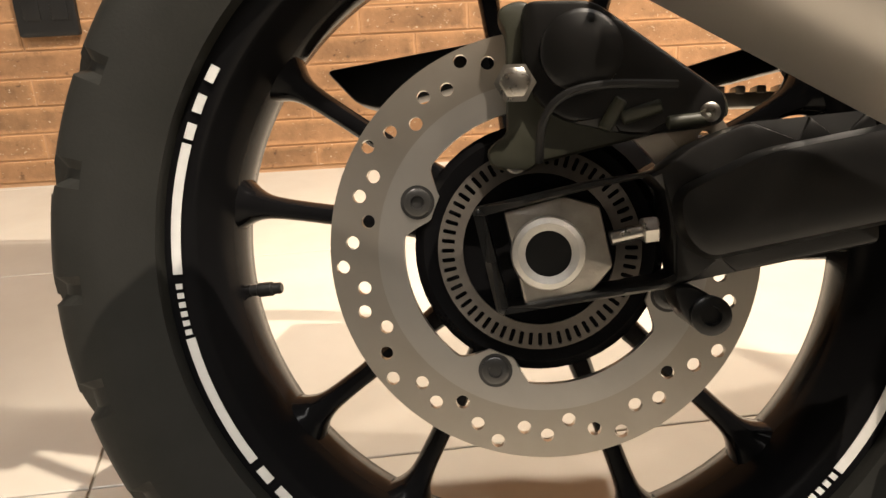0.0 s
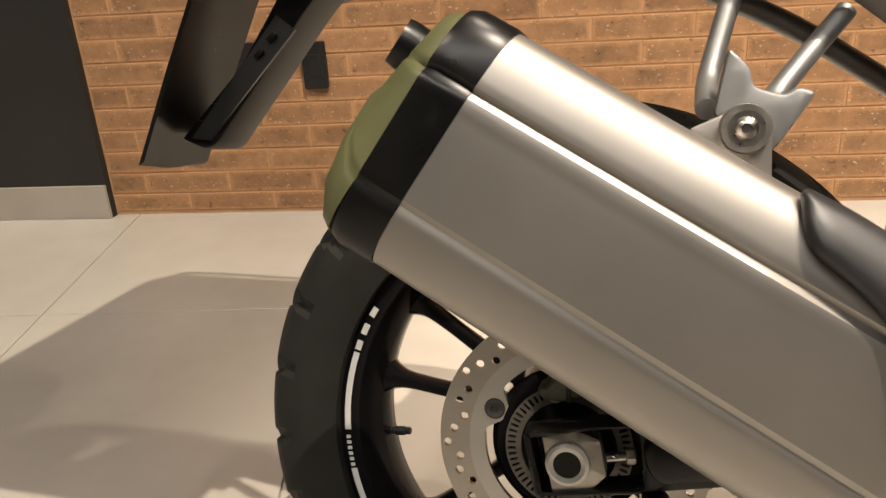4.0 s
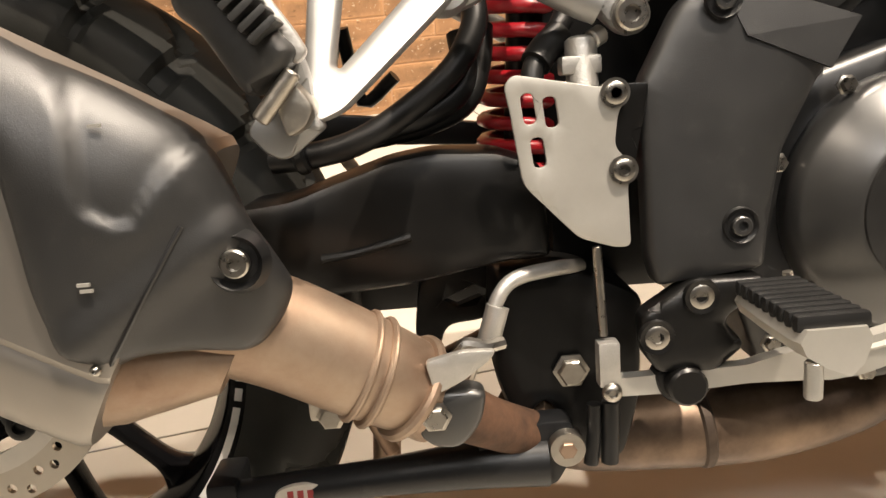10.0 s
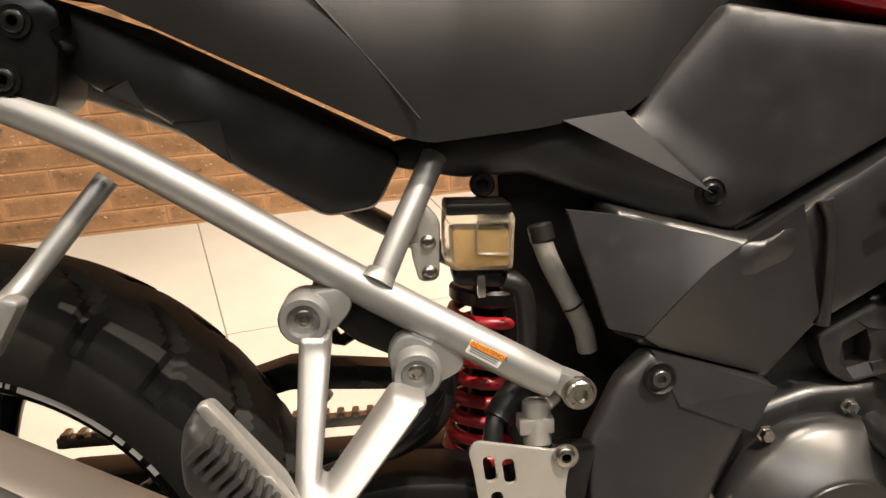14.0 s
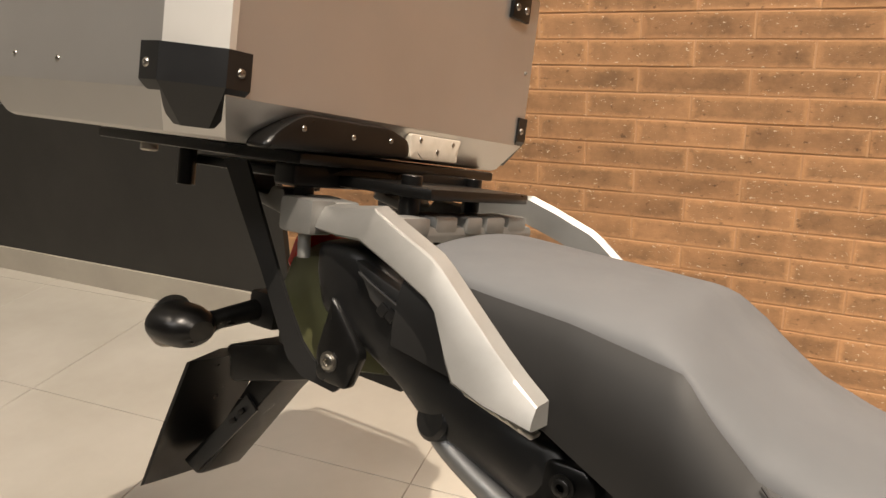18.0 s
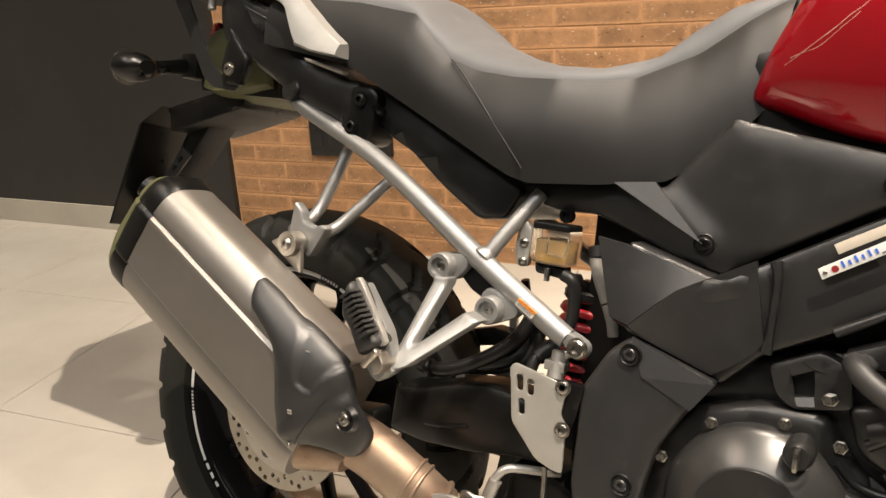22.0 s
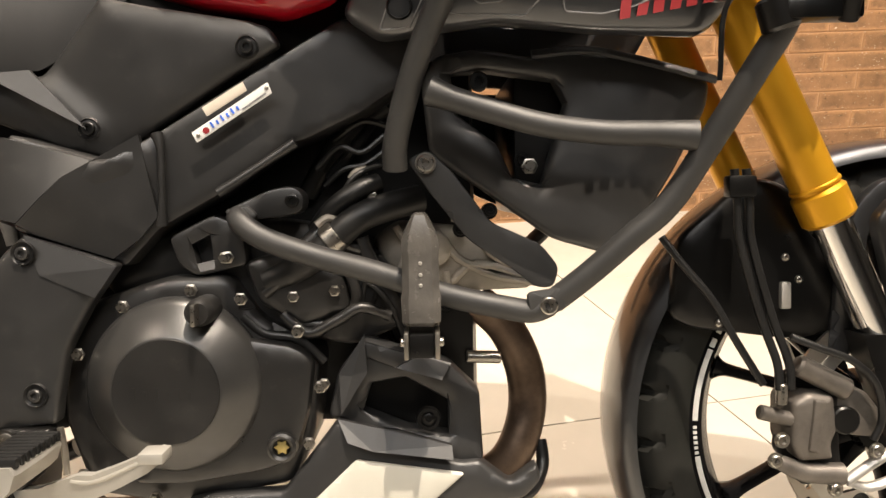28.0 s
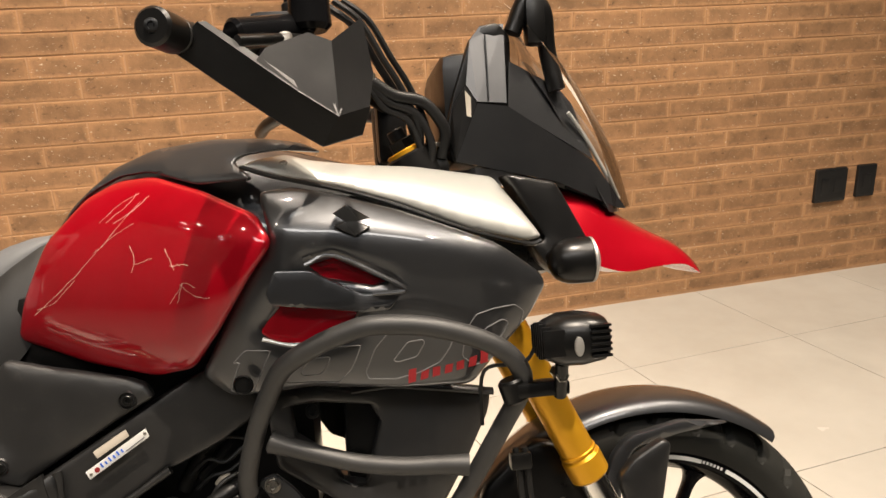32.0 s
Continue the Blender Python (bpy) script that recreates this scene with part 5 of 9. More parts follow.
cowl = [[(x, y * w, z0 + (z1 - z0) * q) for y, q in ((-1, 0.0), (-1.0, 0.45), (-0.8, 0.85), (-0.35, 1.0), (0.35, 1.0), (0.8, 0.85), (1, 0.45), (1, 0.0), (0.5, -0.12), (-0.5, -0.12))] for x, w, z0, z1 in ((-0.05, 0.105, 0.85, 0.98), (-0.12, 0.105, 0.84, 0.975), (-0.19, 0.095, 0.84, 0.965), (-0.235, 0.075, 0.855, 0.95), (-0.25, 0.05, 0.875, 0.935))]
tail_cowl = part("tail_cowl", loft(cowl, smooth=3), GREEN_TINT, bike, "olive grey plastic tail cowl")
part("tail_lamp", panel([(-0.262, 0.925), (-0.25, 0.962), (-0.235, 0.965), (-0.235, 0.935), (-0.25, 0.915)], -0.045, 0.09, r=0.006, edge=0.004), LENS_RED, tail_cowl, "red tail lamp lens")
under = [[(x, y, z) for y, z in ((-0.085, zb), (-0.09, zt), (0.09, zt), (0.085, zb))] for x, zb, zt in ((-0.04, 0.83, 0.86), (-0.16, 0.835, 0.86), (-0.22, 0.84, 0.87))]
part("undertail", loft(under), SATIN_BLACK, tail_cowl)
FLAP = [(-0.322, 0.806), (-0.375, 0.777), (-0.413, 0.683), (-0.45, 0.585)]
guard = part("mudguard", loft([[(x + dx, y, z + dx * 0.7) for dx, y in ((0, -0.09), (-0.006, -0.03), (0, 0.035), (0.005, 0.034), (-0.001, -0.03), (0.005, -0.088))] for x, z in FLAP]), SATIN_BLACK, bike, "black plastic rear mudguard")
part("plate_holder", panel([(-0.25, 0.829), (-0.222, 0.816), (-0.284, 0.747), (-0.332, 0.684), (-0.392, 0.607), (-0.405, 0.602), (-0.435, 0.613), (-0.361, 0.69), (-0.31, 0.77)], -0.035, 0.06, r=0.006, edge=0.003, step=0.02), SATIN_BLACK, guard)
part("holder_arm", panel([(-0.328, 0.810), (-0.204, 0.839), (-0.124, 0.868), (-0.135, 0.815), (-0.225, 0.789), (-0.315, 0.765)], -0.07, 0.14, r=0.008, edge=0.004, step=0.02), SATIN_BLACK, guard)
part("holder_strip", facet([(-0.315, -0.040, 0.742), (-0.294, -0.040, 0.726), (-0.396, -0.040, 0.612), (-0.418, -0.040, 0.614)]), FRAME_BLACK, guard, "grey metal strip")
for c in [(-0.319, -0.042, 0.719), (-0.334, -0.042, 0.702)]:
    part("strip_slot", block(-0.006, 0.006, -0.002, 0.001, -0.003, 0.003, 0.001, Matrix.Translation(c) @ pose(0, 0, 0, 0, -40, 0)), SATIN_BLACK, guard)
TS0, TS1, TS2 = (Vector(p) for p in [(-0.267, -0.186, 0.862), (-0.252, -0.15, 0.867), (-0.240, -0.100, 0.877)])
sig = part("turn_signal", loft([[Vector((TS0.x + dx, TS0.y + 0.034 * k * math.cos(a), TS0.z + 0.024 * k * math.sin(a))) for a in [2 * math.pi * i / 20 for i in range(20)]] for dx, k in ((-0.02, 0.85), (-0.016, 1.0), (0.005, 1.0), (0.022, 0.85), (0.034, 0.45))], smooth=3), SATIN_BLACK, bike, "black rear turn signal on a stubby stalk")
part("signal_rim", lathe([(0.0, -0.003), (0.022, -0.002), (0.0285, 0.001), (0.0295, 0.004)], 26, "x", TS0 + Vector((-0.0215, 0, 0))), CAST_SILVER, sig, "bright lens rim")
part("signal_stalk", tube([TS0 + Vector((0.012, 0.02, 0)), TS1, TS2], [0.015, 0.011, 0.013], 4, 14), SATIN_BLACK, sig)
part("stalk_block", block(TS2.x - 0.012, TS2.x + 0.03, TS2.y - 0.008, TS2.y + 0.03, TS2.z - 0.02, TS2.z + 0.022, 0.006), SATIN_BLACK, sig)

# ---- aluminium top case: a thing of its own on the rack ----
case = thing("top_case", "brushed aluminium top case with black plastic corners", "top case", pose(0, 0, 0, -LEAN, 0, 0))


def case_ring(z, inset=0.0):
    x0, x1, w, c = -0.525 + inset, -0.115 - inset, 0.31 - inset, 0.045
    return [(x0, -w + c, z), (x0 + c, -w, z), (x1 - c, -w, z), (x1, -w + c * 0.7, z), (x1, w - c * 0.7, z), (x1 - c, w, z), (x0 + c, w, z), (x0, w - c, z)]


body_bm = loft([case_ring(1.064, 0.03), case_ring(1.067, 0.024), case_ring(1.102, 0.001), case_ring(1.112), case_ring(1.298), case_ring(1.302, 0.003)])
part("case_body", body_bm, CASE_ALU, case, smooth=15)
lid = part("lid", loft([case_ring(1.309, 0.003), case_ring(1.311, -0.002), case_ring(1.335, -0.002), case_ring(1.39, 0.004), case_ring(1.397, 0.014)]), CASE_ALU, case, smooth=15)
part("lid_seal", loft([case_ring(1.3, 0.006), case_ring(1.311, 0.006)]), HOSE, case)
part("case_edge", loft([[(-0.1605, -0.3107, z), (-0.1142, -0.2792, z), (-0.1142, -0.272, z), (-0.1605, -0.303, z)] for z in (1.113, 1.3)]), CASE_EDGE, case, "bright polished edge strip")
part("lower_strip", loft([[(-0.458, -0.31 + 0.0235, 1.081), (-0.456, -0.31 + 0.0005, 1.109), (-0.16, -0.31 + 0.0005, 1.109), (-0.162, -0.31 + 0.0235, 1.081)], [(-0.458, -0.29 + 0.0235, 1.081), (-0.456, -0.29, 1.109), (-0.16, -0.29, 1.109), (-0.162, -0.29 + 0.0235, 1.081)]]), CASE_EDGE, case)


def corner(flip_x, flip_y):
    bm = loft([[(-0.185, -0.3135, 1.14), (-0.16, -0.3135, 1.14), (-0.112, -0.281, 1.14), (-0.112, -0.255, 1.14), (-0.13, -0.255, 1.14), (-0.185, -0.29, 1.14)],
               [(-0.185, -0.3135, 1.108), (-0.16, -0.3135, 1.108), (-0.112, -0.281, 1.108), (-0.112, -0.255, 1.108), (-0.13, -0.255, 1.108), (-0.185, -0.29, 1.108)],
               [(-0.168, -0.288, 1.074), (-0.158, -0.288, 1.073), (-0.138, -0.274, 1.073), (-0.138, -0.268, 1.074), (-0.145, -0.262, 1.075), (-0.168, -0.28, 1.075)]])
    for v in bm.verts:
        if flip_x:
            v.co.x = -0.64 - v.co.x
        if flip_y:
            v.co.y = -v.co.y
    if flip_x != flip_y:
        bmesh.ops.reverse_faces(bm, faces=bm.faces)
    cap = part("corner_cap", bm, BLACK_PLASTIC, case, "black plastic corner", smooth=20)
    for p, w in (((-0.176, -0.3135, 1.122), (0, -1, 0)), ((-0.112, -0.266, 1.122), (1, 0, 0))):
        x, y, z = p
        bolt(cap, -0.64 - x if flip_x else x, -y if flip_y else y, z, 0.0042, BOLT_STEEL, "button", 0.002, (-w[0] if flip_x else w[0], -w[1] if flip_y else w[1], 0), name="screw")


for fx in (False, True):
    for fy in (False, True):
        corner(fx, fy)
for x, z in ((-0.4, 1.125), (-0.32, 1.122), (-0.21, 1.27)):
    bolt(case, x, -0.31, z, 0.0035, BOLT_STEEL, "button", 0.0012, name="rivet")
for y in (-0.24, 0.262):
    bolt(case, -0.115, y, 1.2, 0.0035, BOLT_STEEL, "button", 0.0015, (1, 0, 0), name="rivet")
for y in (-0.2, 0.215):
    hinge = part("hinge_plate", block(-0.1165, -0.111, y - 0.026, y + 0.026, 1.325, 1.36, 0.002), SATIN_BLACK, case, "black steel hinge")
    part("hinge_leaf", block(-0.1155, -0.109, y - 0.026, y + 0.026, 1.262, 1.299, 0.002), SATIN_BLACK, hinge)
    part("hinge_knuckle", rod((-0.105, y - 0.03, 1.309), (-0.105, y + 0.03, 1.309), 0.008, 12, 0.001), SATIN_BLACK, hinge)
    for dy in (-0.014, 0.014):
        bolt(hinge, -0.109, y + dy, 1.277, 0.005, BOLT_STEEL, "button", 0.002, (1, 0, 0), name="screw")
        bolt(hinge, -0.111, y + dy, 1.344, 0.005, BOLT_STEEL, "button", 0.002, (1, 0, 0), name="screw")
part("lid_latch", block(-0.13, -0.1, 0.25, 0.29, 1.31, 1.37, 0.004), WORN_STEEL, case)
part("front_reinforcement", panel(rounded([(-0.24, 1.062), (-0.22, 1.082), (-0.19, 1.098), (-0.06, 1.098), (-0.025, 1.088), (-0.022, 1.066)], 0.012), 0, 0.02, r=0, edge=0.006, step=0.012), SATIN_BLACK, case).matrix_basis = pose(-0.1085, 0, 0, 0, 0, 90)
part("riveted_plate", panel(rounded([(-0.018, 1.068), (0.078, 1.068), (0.084, 1.096), (-0.018, 1.096)], 0.004), 0, 0.012, r=0, edge=0.0015, step=0.02), BEIGE, case, "beige riveted plate").matrix_basis = pose(-0.1135, 0, 0, 0, 0, 90)
for y, z, x in ((-0.19, 1.084, -0.1085), (-0.12, 1.082, -0.1085), (-0.06, 1.084, -0.1085), (0.0, 1.09, -0.1135), (0.035, 1.079, -0.1135), (0.066, 1.09, -0.1135)):
    bolt(case, x, y, z, 0.003, BOLT_STEEL, "button", 0.0012, (1, 0, 0), name="rivet")
part("lid_rail", tube([(-0.46, 0.28, 1.392), (-0.46, 0.285, 1.42), (-0.42, 0.29, 1.43), (-0.2, 0.29, 1.43), (-0.16, 0.285, 1.42), (-0.16, 0.28, 1.392)], 0.006, 4, 10), SATIN_BLACK, lid)
for ob in case.children_recursive:  # the far side stands closer in
    if ob.matrix_basis == Matrix.Identity(4):
        for v in ob.data.vertices:
            if v.co.y > 0:
                v.co.y *= 0.85
    elif ob.location.y > 0.1:
        ob.location.y *= 0.85
carrier = part("case_carrier", block(-0.46, -0.12, -0.18, 0.18, 1.05, 1.062, 0.004), SATIN_BLACK, bike, "black steel top case carrier plate")
part("carrier_plate", block(-0.4, -0.02, -0.1, 0.1, 1.03, 1.042, 0.004), SATIN_BLACK, carrier)
part("release_lever", panel(rounded([(-0.14, 1.026), (-0.02, 1.028), (0.145, 1.038), (0.145, 1.052), (-0.03, 1.054), (-0.14, 1.05)], 0.004), -0.1, 0.03, r=0, edge=0.004, step=0.03), SATIN_BLACK, carrier).matrix_basis = pose(-0.2255, 0, 0, 0, 0, 80)
for x, y in ((-0.38, -0.11), (-0.18, -0.11), (-0.06, -0.08), (-0.38, 0.11), (-0.1, 0.1)):
    part("spacer", rod((x, y, 1.004), (x, y, 1.052), 0.011, 14, 0.001), SATIN_BLACK, carrier)
part("carrier_knob", rod((-0.4, -0.15, 1.04), (-0.4, -0.15, 1.052), 0.01, 14, 0.002), WORN_STEEL, carrier)


# ---- engine ----
engine = part("engine_case", panel([(0.618, 0.486), (0.671, 0.507), (0.731, 0.525), (0.795, 0.526), (0.827, 0.479), (0.875, 0.451), (0.888, 0.433), (0.881, 0.355), (0.858, 0.299), (0.725, 0.277), (0.640, 0.294), (0.615, 0.372)], -0.15, 0.26, r=0.012, edge=0.008, step=0.02, crown=0.004), ENGINE_BLACK, bike, "matt black twin-cylinder engine")
CC = [(0.740, -0.195, 0.413)][0]
CR = 0.5 * (Vector([(0.824, -0.180, 0.420)][0]) - Vector([(0.642, -0.180, 0.402)][0])).length
clutch = part("clutch_cover", lathe([(0.0, CC[1] - 0.001), (CR * 0.6, CC[1] - 0.002), (CR * 0.625, CC[1] - 0.0005), (CR * 0.93, CC[1] + 0.017), (CR * 0.985, CC[1] + 0.024), (CR * 1.0, CC[1] + 0.03), (CR * 1.0, CC[1] + 0.045), (CR * 0.9, CC[1] + 0.06), (0, CC[1] + 0.06)], 72, "y", (CC[0], 0, CC[2])), CLUTCH_GREY, engine, "round dark metallic clutch cover")
part("cover_face", lathe([(0.0, CC[1] - 0.0035), (CR * 0.585, CC[1] - 0.0035), (CR * 0.6, CC[1] - 0.0005)], 64, "y", (CC[0], 0, CC[2])), ENGINE_BLACK, engine)
letter_bars("cast_bar", 6, ENGINE_BLACK, engine, (CC[0] - 0.004, CC[1] - 0.0037, CC[2] - 0.001), 0.0115, -2.0)
part("cover_flange", panel([(0.796, 0.463), (0.865, 0.451), (0.884, 0.435), (0.877, 0.380), (0.862, 0.332), (0.830, 0.319), (0.750, 0.307), (0.689, 0.308), (0.722, 0.361), (0.796, 0.393)], -0.168, 0.03, r=0.012, edge=0.006, crown=0.003), ENGINE_BLACK, engine)
for c in [(0.689, -0.165, 0.496), (0.642, -0.168, 0.448), (0.758, -0.160, 0.511), (0.810, -0.163, 0.501), (0.796, -0.155, 0.544), (0.852, -0.150, 0.559), (0.869, -0.168, 0.467), (0.890, -0.165, 0.407), (0.910, -0.140, 0.509), (0.712, -0.160, 0.291), (0.640, -0.165, 0.320), (0.876, -0.165, 0.347)]:
    bolt(engine, *c, 0.0062, BOLT_STEEL, "hex", 0.007)
OF = [(0.777, -0.195, 0.493)][0]
cap = part("oil_filler_cap", lathe([(0.0, -0.012), (0.011, -0.012), (0.0135, -0.008), (0.0145, 0.0), (0.0145, 0.03), (0, 0.03)], 30, "y", OF), ENGINE_BLACK, engine)
part("cap_grip", block(-0.0025, 0.0025, -0.026, -0.008, -0.011, 0.011, 0.002, Matrix.Translation(OF)), BOLT_STEEL, engine)
OW = [(0.849, -0.172, 0.346)][0]
part("sight_ring", lathe([(0.0095, -0.004), (0.0125, -0.006), (0.0155, -0.004), (0.016, 0.006), (0.0095, 0.006)], 30, "y", OW, closed=True), ENGINE_BLACK, engine)
part("sight_star", panel([(OW[0] + (0.009 if i % 2 == 0 else 0.0055) * math.cos(math.pi * i / 6), OW[2] + (0.009 if i % 2 == 0 else 0.0055) * math.sin(math.pi * i / 6)) for i in range(12)], OW[1] - 0.0015, 0.004, r=0, edge=0.0008, step=0.01), BRASS, engine, "brass star in the oil window")
upper = part("cylinder_block", panel([(0.642, 0.534), (0.722, 0.568), (0.786, 0.591), (0.894, 0.574), (0.960, 0.535), (0.982, 0.464), (0.922, 0.442), (0.838, 0.458), (0.733, 0.511), (0.664, 0.501)], -0.125, 0.22, r=0.01, edge=0.006, step=0.02, crown=0.005), ENGINE_BLACK, engine)
part("block_rib", tube([(0.844, -0.140, 0.525), (0.874, -0.142, 0.552), (0.899, -0.138, 0.575)], 0.009, 4, 10), ENGINE_BLACK, engine)
part("block_rib", tube([(0.854, -0.140, 0.472), (0.903, -0.140, 0.470), (0.927, -0.138, 0.494), (0.919, -0.138, 0.527)], 0.006, 4, 10), ENGINE_BLACK, engine)
part("breather_cover", panel([(0.810, 0.538), (0.869, 0.554), (0.913, 0.526), (0.922, 0.483), (0.871, 0.468), (0.825, 0.493)], -0.147, 0.03, r=0.01, edge=0.005, crown=0.004), ENGINE_BLACK, engine)
part("cylinder_head", panel([(0.943, 0.558), (0.971, 0.577), (1.041, 0.569), (1.098, 0.546), (1.128, 0.522), (1.120, 0.498), (1.040, 0.496), (0.958, 0.526)], -0.105, 0.2, r=0.008, edge=0.006, crown=0.004), HEAD_ALU, engine, "bare cast aluminium front cylinder head")
for q in ([(0.977, -0.108, 0.564), (0.989, -0.108, 0.514)], [(1.015, -0.108, 0.564), (1.046, -0.112, 0.529), (1.096, -0.108, 0.525)], [(1.027, -0.108, 0.504), (1.058, -0.110, 0.528), (1.112, -0.108, 0.512)]):
    part("head_rib", tube(q, 0.005, 4, 8), HEAD_ALU, engine)
for q, r in (([(0.832, -0.148, 0.504), (0.863, -0.150, 0.528), (0.903, -0.148, 0.555), (0.935, -0.140, 0.549)], 0.0065), ([(0.850, -0.148, 0.482), (0.876, -0.150, 0.461), (0.909, -0.150, 0.475), (0.933, -0.148, 0.487), (0.963, -0.140, 0.476)], 0.006), ([(0.935, -0.140, 0.561), (0.946, -0.140, 0.531), (0.970, -0.135, 0.511)], 0.008), ([(0.808, -0.150, 0.481), (0.831, -0.150, 0.462), (0.867, -0.150, 0.455), (0.893, -0.148, 0.430)], 0.005)):
    part("casting_rib", tube(q, r, 5, 10), ENGINE_BLACK, engine)
for c in [(0.794, -0.160, 0.544), (0.810, -0.160, 0.500), (0.863, -0.155, 0.501), (0.866, -0.155, 0.463), (0.906, -0.152, 0.506), (0.894, -0.165, 0.410), (0.907, -0.160, 0.353), (0.948, -0.140, 0.603)]:
    bolt(engine, *c, 0.0055, BOLT_STEEL, "hex", 0.006)
for q in ([(0.932, -0.130, 0.487), (0.939, -0.135, 0.512), (0.963, -0.135, 0.487), (0.977, -0.130, 0.452)], [(0.940, -0.125, 0.474), (0.951, -0.130, 0.502), (0.968, -0.130, 0.474), (0.986, -0.120, 0.440)], [(0.886, -0.120, 0.635), (0.912, -0.125, 0.658), (0.936, -0.125, 0.652), (0.961, -0.120, 0.670)], [(0.895, -0.120, 0.616), (0.917, -0.125, 0.634), (0.942, -0.125, 0.640), (0.973, -0.120, 0.663)], [(0.905, -0.115, 0.665), (0.937, -0.120, 0.685), (0.967, -0.115, 0.679)], [(0.911, -0.135, 0.598), (0.925, -0.140, 0.621), (0.942, -0.135, 0.633), (0.966, -0.125, 0.639)]):
    part("wire", tube(q, 0.0032, 6, 8), HOSE, engine)
for q in ([(0.912, -0.145, 0.577), (0.901, -0.148, 0.583), (0.889, -0.150, 0.575)], [(0.942, -0.130, 0.633), (0.931, -0.130, 0.631), (0.924, -0.130, 0.623)]):
    part("wire_clip", tube(q, 0.0045, 3, 8), HEAD_ALU, engine)
part("head_cover", lathe([(0.0, -0.006), (0.014, -0.006), (0.018, -0.003), (0.019, 0.004)], 28, "y", [(1.013, -0.112, 0.545)][0]), HEAD_ALU, engine)
for q in ([(1.032, -0.114, 0.579), (1.057, -0.114, 0.570), (1.075, -0.112, 0.538), (1.113, -0.110, 0.518)], [(1.050, -0.112, 0.526), (1.081, -0.112, 0.513), (1.126, -0.110, 0.505)], [(0.970, -0.114, 0.571), (0.982, -0.114, 0.546), (0.969, -0.112, 0.515)], [(1.025, -0.113, 0.520), (1.031, -0.113, 0.495), (1.062, -0.112, 0.494)]):
    part("head_rib", tube(q, 0.0042, 5, 8), HEAD_ALU, engine)
for c in [(1.072, -0.130, 0.586), (1.041, -0.128, 0.567), (1.110, -0.120, 0.641), (1.024, -0.110, 0.482)]:
    bolt(engine, *c, 0.0065, SATIN_BLACK, "socket", 0.006, washer=0.009)
hoses = part("coolant_hose", tube([(0.834, -0.140, 0.516), (0.869, -0.145, 0.531), (0.900, -0.150, 0.554), (0.930, -0.150, 0.580), (0.960, -0.140, 0.592), (0.997, -0.120, 0.601)], 0.0155, 6, 16), HOSE, bike, "thick black coolant hose with a steel clamp")
part("hose_clamp", rod([(0.900, -0.150, 0.556)][0], [(0.912, -0.150, 0.566)][0], 0.0172, 20, 0.001), BOLT_STEEL, hoses)
part("breather_hose", tube([(0.886, -0.130, 0.569), (0.906, -0.140, 0.593), (0.931, -0.140, 0.610), (0.954, -0.130, 0.619)], 0.011, 5, 12), HOSE, bike)
part("spark_lead", tube([(0.932, -0.100, 0.517), (0.951, -0.100, 0.491), (0.969, -0.090, 0.438), (0.988, -0.080, 0.416)], 0.0045, 5, 8), HOSE, bike)
part("spark_lead", tube([(0.926, -0.110, 0.505), (0.935, -0.110, 0.467), (0.956, -0.100, 0.440), (0.975, -0.090, 0.425)], 0.0045, 5, 8), HOSE, bike)
part("wiring_loom", tube([(0.869, -0.080, 0.607), (0.910, -0.090, 0.669), (0.961, -0.090, 0.706)], 0.012, 5, 10), HOSE, bike)
part("wiring_loom", tube([(0.897, -0.100, 0.625), (0.930, -0.110, 0.661), (0.948, -0.100, 0.686)], 0.006, 5, 8), HOSE, bike)
part("inner_core", block(0.5, 1.06, -0.075, 0.075, 0.34, 0.76, 0.02), SATIN_BLACK, bike)

# ---- frame spar and covers ----


def crease(x, z, a, b, deep, wide):
    """How far a point bulges along the fold from a to b."""
    p, q, r = Vector(a), Vector(b), Vector((x, z))
    d = (q - p).normalized()
    t = max(0, min((q - p).length, (r - p).dot(d)))
    return deep * max(0.0, 1 - (r - p - d * t).length / wide)


FOLD = [(0.590, 0.580), (0.642, 0.623), (0.685, 0.647)]
spar = part("frame_spar", panel([(0.576, 0.676), (0.669, 0.650), (0.684, 0.648), (0.869, 0.757), (0.919, 0.786), (0.993, 0.796), (0.998, 0.728), (0.940, 0.690), (0.881, 0.663), (0.858, 0.657), (0.792, 0.609), (0.729, 0.575), (0.692, 0.536), (0.586, 0.577), (0.572, 0.633)], lambda x, z: -0.158 - crease(x, z, FOLD[0], FOLD[2], 0.016, 0.05), 0.05, r=0.006, edge=0.006, step=0.01), FRAME_BLACK, bike, "black cast aluminium frame spar")
part("spar", mirrored(panel([(0.576, 0.676), (0.669, 0.650), (0.684, 0.648), (0.869, 0.757), (0.919, 0.786), (0.993, 0.796), (0.998, 0.728), (0.881, 0.663), (0.792, 0.609), (0.692, 0.536), (0.586, 0.577), (0.572, 0.633)], -0.16, 0.05, r=0.006, edge=0.004, step=0.03)), FRAME_BLACK, spar)
part("spar_rib", tube([(0.731, -0.162, 0.673), (0.735, -0.164, 0.653), (0.734, -0.164, 0.601), (0.732, -0.162, 0.579)], [0.0065, 0.004, 0.004, 0.006], 4, 10), FRAME_BLACK, spar)
part("spar_rib", tube([(0.792, -0.163, 0.611), (0.834, -0.164, 0.637), (0.872, -0.163, 0.661)], [0.006, 0.0045, 0.006], 4, 10), FRAME_BLACK, spar)
